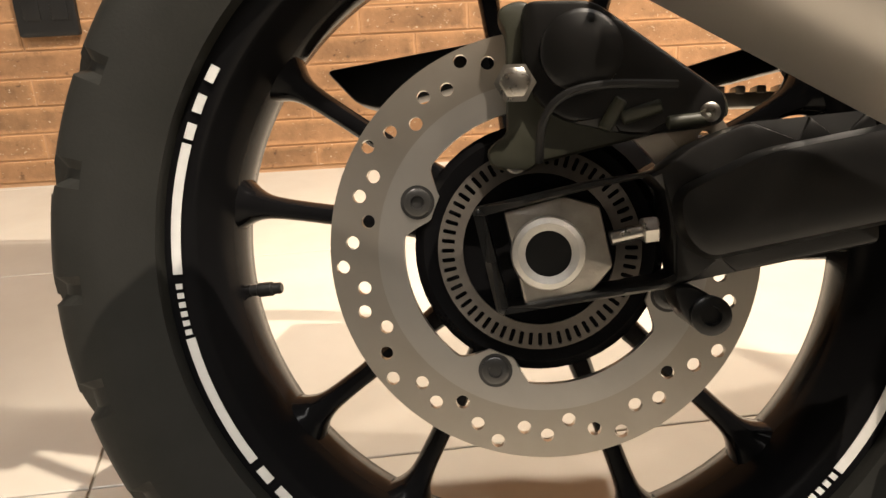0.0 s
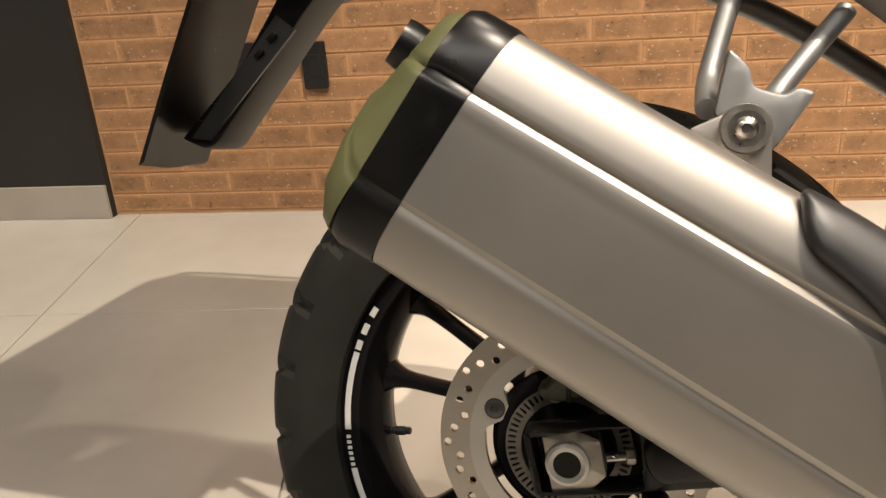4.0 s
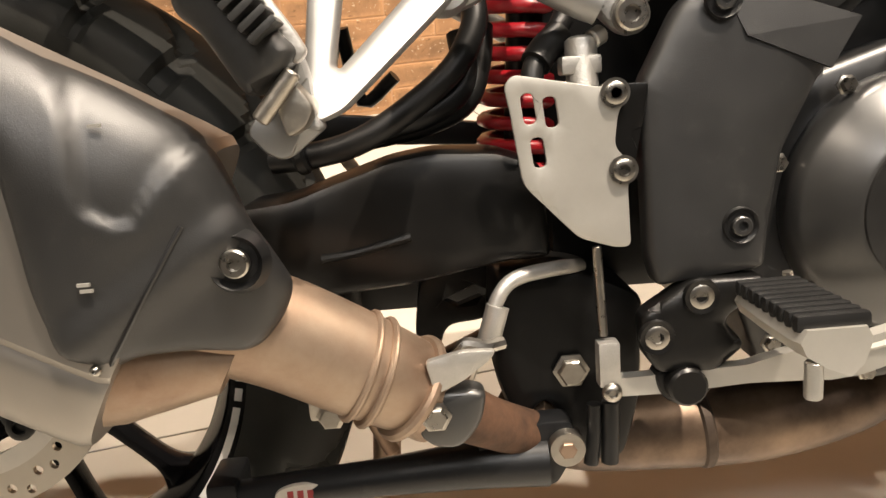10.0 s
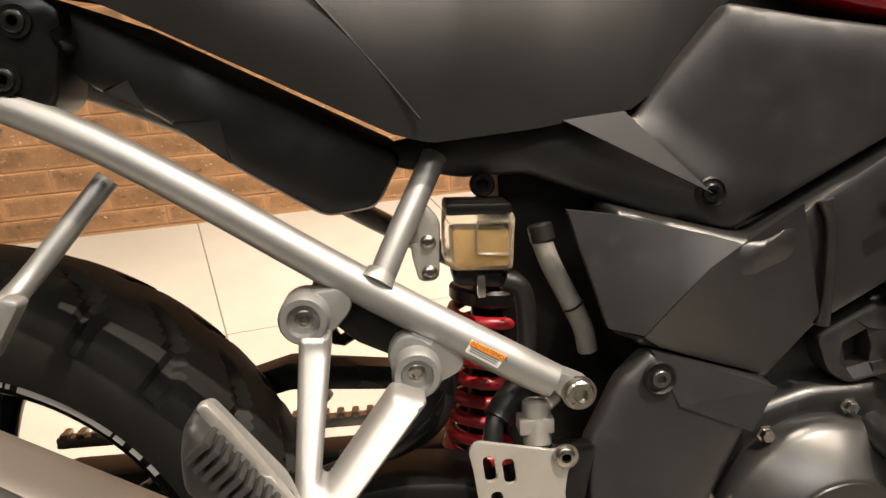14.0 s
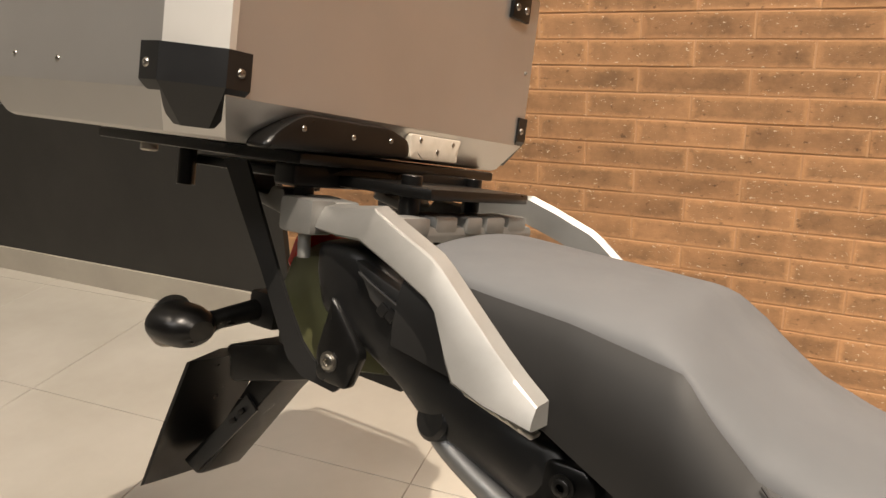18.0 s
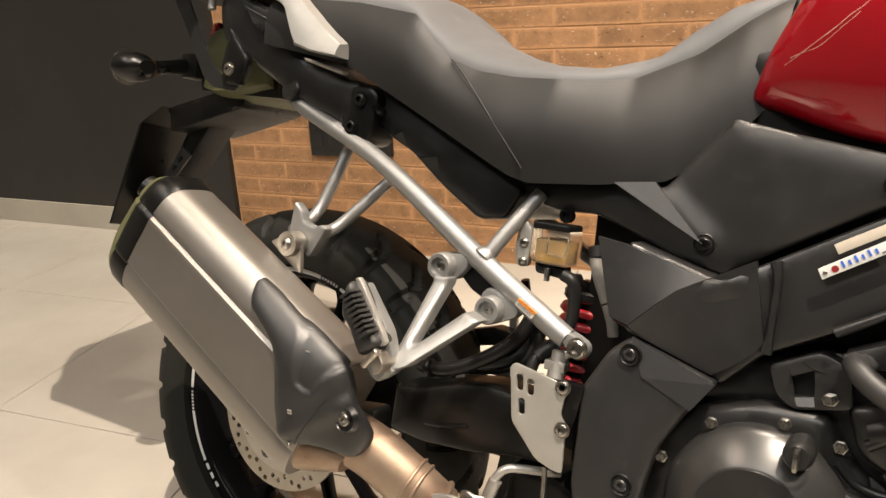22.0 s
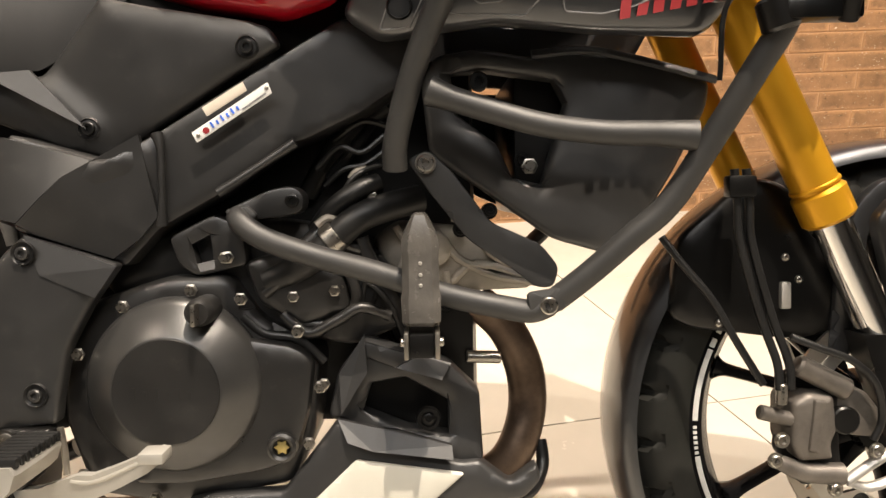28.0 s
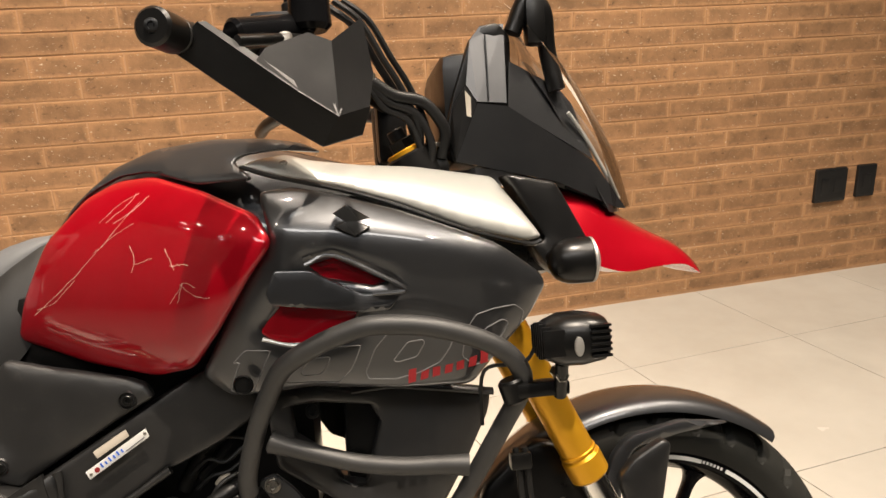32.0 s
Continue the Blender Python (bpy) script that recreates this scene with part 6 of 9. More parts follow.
part("engine_lug", panel([(0.801, 0.594), (0.846, 0.614), (0.869, 0.617), (0.881, 0.607), (0.878, 0.590), (0.862, 0.586), (0.821, 0.582), (0.808, 0.580)], -0.171, 0.03, r=0.01, edge=0.003), FRAME_BLACK, spar)
bolt(spar, *[(0.868, -0.171, 0.602)][0], 0.007, SATIN_BLACK, "socket", 0.004)
part("lug_frame", panel([(0.734, 0.566), (0.782, 0.589), (0.811, 0.577), (0.816, 0.535), (0.762, 0.524), (0.744, 0.536)], -0.152, 0.03, r=0.008, edge=0.004, holes=[[(0.757, 0.558), (0.777, 0.568), (0.780, 0.541), (0.762, 0.537)]]), FRAME_BLACK, spar)
cover = part("frame_cover", panel([(0.596, 0.573), (0.691, 0.540), (0.663, 0.501), (0.639, 0.457), (0.629, 0.408), (0.626, 0.381), (0.553, 0.374), (0.548, 0.394), (0.547, 0.506), (0.573, 0.553)], lambda x, z: -0.177 - 0.07 * (0.55 - z), 0.012, r=0.006, edge=0.005, crown=0.004, wide=0.03, step=0.01), GRAINED_BLACK, bike, "grained black plastic frame cover")
part("spar_upper_face", strip([(0.541, -0.160, 0.677), (0.574, -0.161, 0.672), (0.618, -0.164, 0.660), (0.645, -0.167, 0.653), (0.664, -0.170, 0.647)], [(0.567, -0.170, 0.590), (0.591, -0.178, 0.585), (0.615, -0.178, 0.609), (0.639, -0.176, 0.631), (0.664, -0.171, 0.645)], 0.008), FRAME_BLACK, spar, smooth=25)
part("spar_lower_face", strip([(0.569, -0.170, 0.589), (0.591, -0.178, 0.584), (0.615, -0.178, 0.608), (0.639, -0.176, 0.631), (0.664, -0.171, 0.645), (0.713, -0.166, 0.672)], [(0.573, -0.168, 0.585), (0.605, -0.170, 0.573), (0.638, -0.168, 0.561), (0.682, -0.165, 0.546), (0.710, -0.165, 0.566), (0.729, -0.164, 0.588)], 0.008), FRAME_BLACK, spar, smooth=25)
part("cover_facet", facet([(0.597, -0.176, 0.573), (0.690, -0.180, 0.539), (0.669, -0.1848, 0.508), (0.615, -0.184, 0.532)], 0.004), GRAINED_BLACK, cover, smooth=0)
for c in [(0.600, -0.184, 0.555), (0.608, -0.191, 0.412)]:
    part("bolt_dish", lathe([(0.0, 0.0), (0.009, 0.0), (0.0115, -0.002), (0.0125, 0.001)], 28, "y", c), BLACK_PLASTIC, cover)
    bolt(cover, c[0], c[1] - 0.0005, c[2], 0.0065, CLUTCH_GREY, "socket", 0.004)
PF = [(0.589, 0.735), (0.651, 0.683)]
side = part("side_panel", panel([(0.410, 0.728), (0.459, 0.737), (0.544, 0.743), (0.600, 0.738), (0.668, 0.818), (0.725, 0.805), (0.828, 0.785), (0.850, 0.777), (0.860, 0.759), (0.806, 0.729), (0.674, 0.650), (0.624, 0.660), (0.520, 0.700), (0.469, 0.700), (0.419, 0.711)], lambda x, z: -0.131 - 0.17 * max(-0.1, x - 0.65) - crease(x, z, PF[0], PF[1], 0.008, 0.025), 0.01, r=0.006, edge=0.004, crown=0.005, wide=0.025, step=0.01), GRAINED_BLACK, bike, "black plastic side panel under the seat")
part("side_facet", facet([(0.544, -0.139, 0.740), (0.591, -0.134, 0.744), (0.653, -0.147, 0.681)], 0.006), GRAINED_BLACK, side, smooth=0)
for c in ([(0.654, -0.142, 0.681)][0], [(0.827, -0.166, 0.758)][0]):
    part("bolt_dish", lathe([(0.0, 0.0), (0.009, 0.0), (0.0105, -0.002), (0.0125, 0.001)], 28, "y", c), BLACK_PLASTIC, side)
    bolt(side, c[0], c[1] - 0.0005, c[2], 0.0068, SATIN_BLACK, "socket", 0.004)
part("under_seat", panel([(0.196, 0.842), (0.427, 0.721), (0.406, 0.683), (0.367, 0.678), (0.310, 0.715), (0.255, 0.758), (0.210, 0.781), (0.192, 0.801)], -0.132, 0.2, r=0.01, edge=0.006, step=0.03), BLACK_PLASTIC, bike, "black plastic under-seat tray")
# identification plate
plate = part("identity_plate", panel([(0.770, 0.672), (0.775, 0.662), (0.852, 0.710), (0.848, 0.721)], -0.1745, 0.0012, r=0.001, edge=0.0004, step=0.02), PAPER, spar, "white metal plate with blue printing")
IP = [(0.805, -0.175, 0.688)][0]
TURN_P = math.degrees(math.atan2(*(lambda a, b: (b[1] - a[1], b[0] - a[0]))(*[(0.776, 0.663), (0.850, 0.711)])))
letter_bars("plate_bar", 6, BLUE_INK, spar, (IP[0] - 0.001, -0.1752, IP[2]), 0.0065, TURN_P)
part("plate_mark", lathe([(0.0, 0.0), (0.0034, 0.0), (0.0034, 0.0008)], 16, "y", [(0.785, -0.175, 0.674)][0]), RED_INK, spar)
for k in (0.62, 0.8):
    p = Vector([(0.805, -0.175, 0.683)][0]).lerp(Vector([(0.846, -0.175, 0.710)][0]), k)
    part("print_bar", block(-0.01, 0.01, -0.0003, 0.0003, -0.0006, 0.0006, 0, Matrix.Translation(p) @ pose(0, 0, 0, 0, -TURN_P, 0)), GREY_LINE, spar)
for c in [(0.777, -0.175, 0.669), (0.847, -0.175, 0.715)]:
    bolt(spar, *c, 0.0022, BOLT_STEEL, "button", 0.001, name="rivet")
part("old_label", panel([(0.781, 0.697), (0.823, 0.722), (0.827, 0.713), (0.786, 0.688)], -0.1735, 0.0008, r=0.001, edge=0.0003, step=0.02), BEIGE, spar, "faded beige label")

# ---- reservoir, hoses, shock ----
tank_r = part("brake_reservoir", panel([(0.454, 0.679), (0.503, 0.677), (0.505, 0.672), (0.502, 0.634), (0.458, 0.636), (0.452, 0.642)], -0.15, 0.035, r=0.004, edge=0.002, step=0.02), MILKY, bike, "milky plastic brake fluid reservoir")
part("reservoir_lid", panel([(0.455, 0.686), (0.502, 0.684), (0.503, 0.676), (0.454, 0.677)], -0.152, 0.039, r=0.003, edge=0.002, step=0.02), SATIN_BLACK, tank_r)
part("fluid", panel([(0.459, 0.666), (0.500, 0.664), (0.499, 0.637), (0.459, 0.638)], -0.1475, 0.03, r=0.003, edge=0.001, step=0.02), FLUID, tank_r, "amber brake fluid")
part("level_window", panel([(0.476, 0.672), (0.503, 0.671), (0.502, 0.645), (0.475, 0.647)], -0.1535, 0.004, r=0.003, edge=0.001, step=0.02, holes=[[(0.478, 0.669), (0.501, 0.669), (0.499, 0.648), (0.477, 0.649)]]), MILKY, tank_r)
part("reservoir_bracket", panel([(0.432, 0.681), (0.440, 0.686), (0.451, 0.673), (0.448, 0.628), (0.433, 0.627), (0.428, 0.650)], -0.142, 0.008, r=0.006, edge=0.002), CAST_SILVER, tank_r)
for c in [(0.441, -0.142, 0.657), (0.441, -0.142, 0.634)]:
    bolt(tank_r, *c, 0.006, BOLT_STEEL, "button", 0.003)
part("outlet_clip", block(*[v for p in (lambda c: ((c[0] - 0.003, c[0] + 0.003), (-0.152, -0.146), (c[2] - 0.008, c[2] + 0.008)))([(0.478, -0.150, 0.623)][0]) for v in p], 0.001), BOLT_STEEL, tank_r)
part("reservoir_foot", panel([(0.457, 0.636), (0.497, 0.633), (0.496, 0.626), (0.511, 0.627), (0.517, 0.612), (0.496, 0.619), (0.459, 0.623)], -0.142, 0.02, r=0.004, edge=0.002), SATIN_BLACK, tank_r)
part("reservoir_hose", tube([(0.496, -0.142, 0.625), (0.508, -0.142, 0.619), (0.512, -0.140, 0.602), (0.512, -0.140, 0.576), (0.506, -0.145, 0.554), (0.493, -0.155, 0.538), (0.482, -0.165, 0.523), (0.479, -0.170, 0.510)], 0.0075, 6, 12), HOSE, bike, "black rubber brake hose")
part("hose_sleeve", tube([(0.503, -0.152, 0.543), (0.491, -0.158, 0.534), (0.483, -0.165, 0.525)], 0.0105, 5, 12), HOSE, bike)
part("braided_hose", tube([(0.526, -0.125, 0.658), (0.534, -0.128, 0.633), (0.547, -0.130, 0.605), (0.558, -0.130, 0.580), (0.562, -0.128, 0.561)], 0.008, 6, 14), GREY_HOSE, bike, "grey sleeved hose")
part("hose_collar", rod([(0.527, -0.124, 0.663)][0], [(0.530, -0.126, 0.648)][0], 0.0098, 16, 0.002), HOSE, bike)
part("hose_tie", rod([(0.550, -0.130, 0.599)][0], [(0.551, -0.130, 0.597)][0], 0.009, 16, 0.001), SATIN_BLACK, bike)
bolt(bike, *[(0.485, -0.118, 0.695)][0], 0.0095, SATIN_BLACK, "socket", 0.008)
mc = part("brake_cylinder", rod([(0.513, -0.165, 0.539)][0], [(0.512, -0.172, 0.505)][0], 0.0105, 16, 0.002), CAST_SILVER, bike, "small cast brake master cylinder")
part("cylinder_body", block(*[v for p in (lambda c: ((c[0] - 0.014, c[0] + 0.012), (-0.178, -0.16), (c[2] - 0.006, c[2] + 0.006)))([(0.512, -0.170, 0.522)][0]) for v in p], 0.002), CAST_SILVER, mc)
part("banjo", rod([(0.519, -0.170, 0.537)][0], [(0.527, -0.165, 0.541)][0], 0.0065, 12, 0.001), CAST_SILVER, mc)
SHT, SHB = [(0.499, -0.040, 0.610), (0.485, -0.040, 0.423)]
shock = part("shock_absorber", rod(SHT, SHB, 0.016, 20, 0.002), SATIN_BLACK, bike, "rear shock absorber with a red coil spring")
coil = []
for i in range(8 * 14 + 1):
    a = 2 * math.pi * i / 14
    p = Vector(SHT).lerp(Vector(SHB), 0.14 + 0.76 * i / (8 * 14))
    coil.append(p + Vector((0.033 * math.cos(a), 0.033 * math.sin(a), 0)))
part("coil_spring", tube(coil, 0.0058, 1, 10), SPRING_RED, shock, "red painted spring")
part("spring_seat", rod(Vector(SHT).lerp(Vector(SHB), 0.06), Vector(SHT).lerp(Vector(SHB), 0.14), 0.036, 26, 0.003), SATIN_BLACK, shock)
part("linkage_hose", tube([(0.438, -0.100, 0.552), (0.440, -0.110, 0.525), (0.431, -0.120, 0.508), (0.407, -0.130, 0.496), (0.377, -0.140, 0.490)], 0.0095, 6, 12), HOSE, bike, "black loom hanging behind the subframe")
part("linkage_hose", tube([(0.455, -0.090, 0.557), (0.451, -0.100, 0.530), (0.439, -0.110, 0.504), (0.410, -0.120, 0.491), (0.364, -0.130, 0.484)], 0.0095, 6, 12), HOSE, bike)
inner = part("inner_strut", tube([(0.329, 0.100, 0.574), (0.317, 0.110, 0.524), (0.320, 0.120, 0.464), (0.332, 0.130, 0.437)], 0.008, 5, 10, flat=0.5), CAST_SILVER, bike, "dull grey passenger peg bracket")
part("inner_arm", tube([(0.335, 0.100, 0.579), (0.347, 0.120, 0.508), (0.383, 0.110, 0.530)], 0.007, 4, 10), SATIN_BLACK, inner)
part("chain", block(0.05, 0.6, 0.085, 0.1, 0.42, 0.432, 0.002, pose(0, 0, 0, 0, 0, 0)), WORN_STEEL, bike, "drive chain on the far side")
for i in range(34):
    part("chain_link", block(0.055 + 0.016 * i, 0.063 + 0.016 * i, 0.083, 0.102, 0.4305, 0.437, 0.002), WORN_STEEL, bike)
part("chain_case", panel([(0.12, 0.45), (0.3, 0.5), (0.5, 0.475), (0.5, 0.455), (0.3, 0.47), (0.12, 0.43)], 0.075, 0.03, r=0.004, edge=0.002, step=0.03), SATIN_BLACK, bike, "black chain case")
part("arm_hose", tube([(0.300, -0.130, 0.473), (0.328, -0.140, 0.475), (0.360, -0.145, 0.482), (0.392, -0.140, 0.498), (0.430, -0.130, 0.526), (0.448, -0.120, 0.556), (0.448, -0.110, 0.579)], 0.0095, 6, 12), HOSE, bike, "ribbed black brake hose above the swingarm")
part("hose_joint", rod([(0.317, -0.142, 0.474)][0], [(0.326, -0.143, 0.476)][0], 0.0125, 14, 0.002), HOSE, bike)

# ---- heel guard, pedal, foot peg ----
heel = part("heel_guard", panel([(0.465, 0.519), (0.503, 0.511), (0.522, 0.507), (0.531, 0.510), (0.538, 0.501), (0.531, 0.491), (0.528, 0.469), (0.536, 0.460), (0.540, 0.452), (0.536, 0.444), (0.537, 0.403), (0.527, 0.403), (0.503, 0.411), (0.468, 0.449), (0.462, 0.497), (0.459, 0.512)], -0.187, 0.0025, r=0.006, edge=0.0008, step=0.012,
                                 holes=[slot(*c, 0.0085, 0.0195, 6) for c in [(0.474, 0.497), (0.488, 0.494), (0.479, 0.469)]]), PLATE_ALU, bike, "bare aluminium heel guard with three slots")
for c in [(0.529, -0.188, 0.503), (0.533, -0.188, 0.454)]:
    bolt(heel, *c, 0.0072, BOLT_STEEL, "socket", 0.004, washer=0.0095)
part("guard_bracket", panel([(0.521, 0.509), (0.552, 0.508), (0.551, 0.499), (0.540, 0.447), (0.528, 0.448)], -0.1835, 0.01, r=0.003, edge=0.001), SATIN_BLACK, heel)
hang = part("foot_bracket", panel([(0.5402, 0.3572), (0.5753, 0.379), (0.621, 0.3785), (0.6262, 0.3718), (0.5949, 0.3497), (0.6103, 0.3313), (0.5897, 0.3146), (0.5514, 0.3159), (0.5418, 0.3298)], -0.196, 0.014, r=0.006, edge=0.003, crown=0.002, wide=0.01, step=0.008), SATIN_BLACK, bike, "black foot peg bracket")
part("bracket_lug", panel([(0.5486, 0.318), (0.5914, 0.316), (0.5877, 0.2953), (0.5684, 0.2885), (0.5532, 0.2972)], -0.192, 0.012, r=0.009, edge=0.003, step=0.01, holes=[circle(0.567, 0.3083, 0.004, 12)]), SATIN_BLACK, hang)
for c in [(0.5793, -0.197, 0.3681), (0.5495, -0.197, 0.3425)]:
    part("bolt_collar", lathe([(0.008, -0.002), (0.0115, -0.003), (0.0125, 0.0), (0.008, 0.001)], 24, "y", c, closed=True), SATIN_BLACK, hang)
    bolt(hang, *c, 0.0082, BOLT_STEEL, "socket", 0.003)
RODP = [(0.515, -0.183, 0.404), (0.517, -0.184, 0.342), (0.519, -0.184, 0.333), (0.520, -0.186, 0.304)]
part("brake_rod", rod(RODP[0], RODP[1], 0.0032, 10, 0.0005), BOLT_STEEL, bike, "plated brake rod and clevis")
part("clevis", block(-0.0075, 0.0075, -0.007, 0.007, -0.016, 0.016, 0.0025, Matrix.Translation(Vector(RODP[2]).lerp(Vector(RODP[3]), 0.35))), CAST_SILVER, bike)
bolt(bike, RODP[3][0], RODP[3][1] - 0.006, RODP[3][2], 0.007, BOLT_STEEL, "button", 0.004)
pedal = part("brake_pedal", strip([(0.521, -0.186, 0.311), (0.560, -0.190, 0.313), (0.610, -0.200, 0.319), (0.640, -0.210, 0.331), (0.656, -0.215, 0.337), (0.673, -0.222, 0.339), (0.704, -0.233, 0.352), (0.734, -0.242, 0.366), (0.750, -0.247, 0.373), (0.755, -0.247, 0.371)], [(0.521, -0.186, 0.298), (0.561, -0.190, 0.299), (0.611, -0.200, 0.306), (0.642, -0.210, 0.309), (0.658, -0.215, 0.310), (0.674, -0.222, 0.315), (0.706, -0.233, 0.331), (0.735, -0.242, 0.347), (0.750, -0.247, 0.359), (0.755, -0.247, 0.364)], 0.011), PLATE_ALU, bike, "cast aluminium rear brake pedal", smooth=25)
part("pedal_tip", block(-0.012, 0.012, -0.012, 0.016, -0.006, 0.005, 0.003, Matrix.Translation([(0.746, -0.252, 0.368)][0])), PLATE_ALU, pedal)
part("pedal_rib", tube([(0.649, -0.213, 0.330), (0.673, -0.222, 0.332), (0.704, -0.233, 0.345), (0.734, -0.241, 0.360)], 0.0022, 4, 8), PLATE_ALU, pedal)
part("pedal_hub", rod((lambda c: (c[0], c[1] - 0.008, c[2]))([(0.569, -0.195, 0.307)][0]), (lambda c: (c[0], c[1] + 0.02, c[2]))([(0.569, -0.195, 0.307)][0]), 0.0135, 20, 0.002), SATIN_BLACK, pedal)
FP = Vector([(0.618, -0.250, 0.364)][0])
fpeg = part("foot_peg", loft([[FP + Vector((x * k, y, z)) for x, z in ((-0.018, -0.006), (-0.022, 0.002), (-0.018, 0.009), (0.018, 0.009), (0.022, 0.002), (0.017, -0.012), (0.009, -0.019), (-0.006, -0.013))] for y, k in ((0.055, 0.6), (0.045, 0.9), (0.0, 1.0), (-0.035, 1.0), (-0.043, 0.9))]), PLATE_ALU, bike, "aluminium foot peg with a ribbed rubber pad")
for i in range(9):
    y = 0.04 - 0.0095 * i
    part("rubber_rib", block(FP.x - 0.021, FP.x + 0.021, FP.y + y - 0.0042, FP.y + y + 0.0042, FP.z + 0.006, FP.z + 0.0165, 0.0036), HOSE, fpeg)
part("feeler_bolt", rod(FP + Vector((-0.01, -0.038, -0.01)), FP + Vector((-0.01, -0.038, -0.032)), 0.005, 12, 0.001), CAST_SILVER, fpeg)
part("peg_spring", tube([(0.635, -0.200, 0.381), (0.638, -0.200, 0.357), (0.639, -0.200, 0.333)], 0.0035, 4, 8), WORN_STEEL, fpeg)
part("spring_stand", tube([(0.441, -0.170, 0.342), (0.446, -0.170, 0.365), (0.460, -0.165, 0.381), (0.491, -0.150, 0.383), (0.514, -0.130, 0.379)], 0.0055, 6, 10), CAST_SILVER, bike, "steel cable with a clip")
part("cable_sleeve", tube([(0.440, -0.172, 0.341), (0.445, -0.172, 0.356), (0.448, -0.171, 0.365)], 0.0085, 4, 10), CAST_SILVER, bike)
part("cable_clip", tube([(0.417, -0.200, 0.343), (0.423, -0.200, 0.350), (0.436, -0.200, 0.347), (0.448, -0.195, 0.347)], 0.0045, 4, 8), BOLT_STEEL, bike)
part("return_spring", tube([(0.424, -0.190, 0.322), (0.429, -0.190, 0.333), (0.435, -0.180, 0.341)], 0.0035, 4, 8), WORN_STEEL, bike)
part("lower_casting", panel([(0.452, 0.381), (0.516, 0.377), (0.557, 0.356), (0.554, 0.278), (0.540, 0.228), (0.511, 0.227), (0.483, 0.282), (0.459, 0.258), (0.445, 0.304)], -0.142, 0.1, r=0.01, edge=0.006), SATIN_BLACK, bike, "black pivot casting below the swingarm")
bolt(bike, *[(0.501, -0.145, 0.304)][0], 0.012, WORN_STEEL, "hex", 0.008)
part("drain_tube", tube([(0.513, -0.165, 0.285), (0.512, -0.165, 0.261), (0.509, -0.165, 0.239)], 0.0055, 4, 10), HOSE, bike)
part("drain_tube", tube([(0.525, -0.165, 0.286), (0.524, -0.165, 0.260), (0.523, -0.165, 0.239)], 0.0065, 4, 10), HOSE, bike)
part("dog_bone", panel([(0.393, 0.358), (0.446, 0.368), (0.462, 0.362), (0.450, 0.319), (0.413, 0.316), (0.400, 0.277), (0.421, 0.253), (0.389, 0.255), (0.386, 0.312)], -0.05, 0.012, r=0.01, edge=0.003, holes=[[(0.412, 0.338), (0.440, 0.350), (0.445, 0.339), (0.424, 0.332)]]), SATIN_BLACK, bike, "black suspension link")

# ---- folded centre stand ----
cs = part("centre_stand", tube([(0.225, -0.120, 0.204), (0.239, -0.125, 0.213), (0.283, -0.135, 0.222), (0.356, -0.150, 0.234), (0.427, -0.158, 0.242), (0.478, -0.160, 0.243)], [0.013, 0.0135, 0.0135, 0.014, 0.018, 0.02], 6, 16), STAND_BLACK, bike, "scuffed black folded centre stand")
part("stand_plate", panel([(0.426, 0.259), (0.472, 0.275), (0.495, 0.275), (0.502, 0.256), (0.483, 0.225), (0.430, 0.229)], -0.168, 0.02, r=0.006, edge=0.002), STAND_BLACK, cs)
part("stand_foot", block(*[v for p in (lambda c: ((c[0] - 0.01, c[0] + 0.014), (-0.14, -0.09), (c[2] - 0.02, c[2] + 0.022)))([(0.229, -0.120, 0.210)][0]) for v in p], 0.004), STAND_BLACK, cs)
part("stand_leg", tube([(0.351, 0.020, 0.232), (0.346, 0.020, 0.168), (0.344, 0.020, 0.155)], 0.014, 3, 12), PIPE, cs)
part("stand_leg", tube([(0.49, 0.14, 0.25), (0.36, 0.13, 0.2), (0.22, 0.12, 0.17)], 0.014, 4, 12), STAND_BLACK, cs)
part("stand_link", tube([(0.325, -0.020, 0.258), (0.355, -0.020, 0.191)], 0.008, 3, 10), PIPE, cs)
part("stand_link", tube([(0.384, -0.020, 0.225), (0.419, -0.020, 0.190)], 0.008, 3, 10), PIPE, cs)
c = [(0.491, -0.170, 0.256)][0]
part("stand_bush", lathe([(0.005, -0.006), (0.0125, -0.006), (0.0135, -0.003), (0.0135, 0.012), (0.005, 0.012)], 26, "y", c, closed=True), WORN_STEEL, cs)
bolt(cs, c[0], c[1] - 0.003, c[2], 0.0075, PIPE, "hex", 0.005)
LBL = [(0.297, -0.153, 0.226)][0]
part("maker_sticker", panel(circle(LBL[0], LBL[2], 0.0085, 30, 0.0225), -0.1525, 0.004, r=0, edge=0.0004, step=0.01), BEIGE, cs, "worn oval maker's sticker")
for i in range(4):
    part("sticker_bar", block(LBL[0] - 0.013 + 0.0075 * i, LBL[0] - 0.0085 + 0.0075 * i, -0.1532, -0.1522, LBL[2] - 0.004, LBL[2] + 0.004), RED_INK, cs)
# orange warning label on the rail
W = [(0.465, 0.596), (0.488, 0.582), (0.482, 0.574), (0.460, 0.588)]
part("warning_label", panel(W, -0.1915, 0.0008, r=0.001, edge=0.0002, step=0.02), PAPER, rail, "white and orange warning label")
W2 = [(0.465, 0.596), (0.488, 0.583), (0.486, 0.579), (0.463, 0.593)]
part("label_band", panel(W2, -0.1922, 0.0008, r=0.0005, edge=0.0001, step=0.02), ORANGE, rail)
WT = math.degrees(math.atan2(W[1][1] - W[0][1], W[1][0] - W[0][0]))
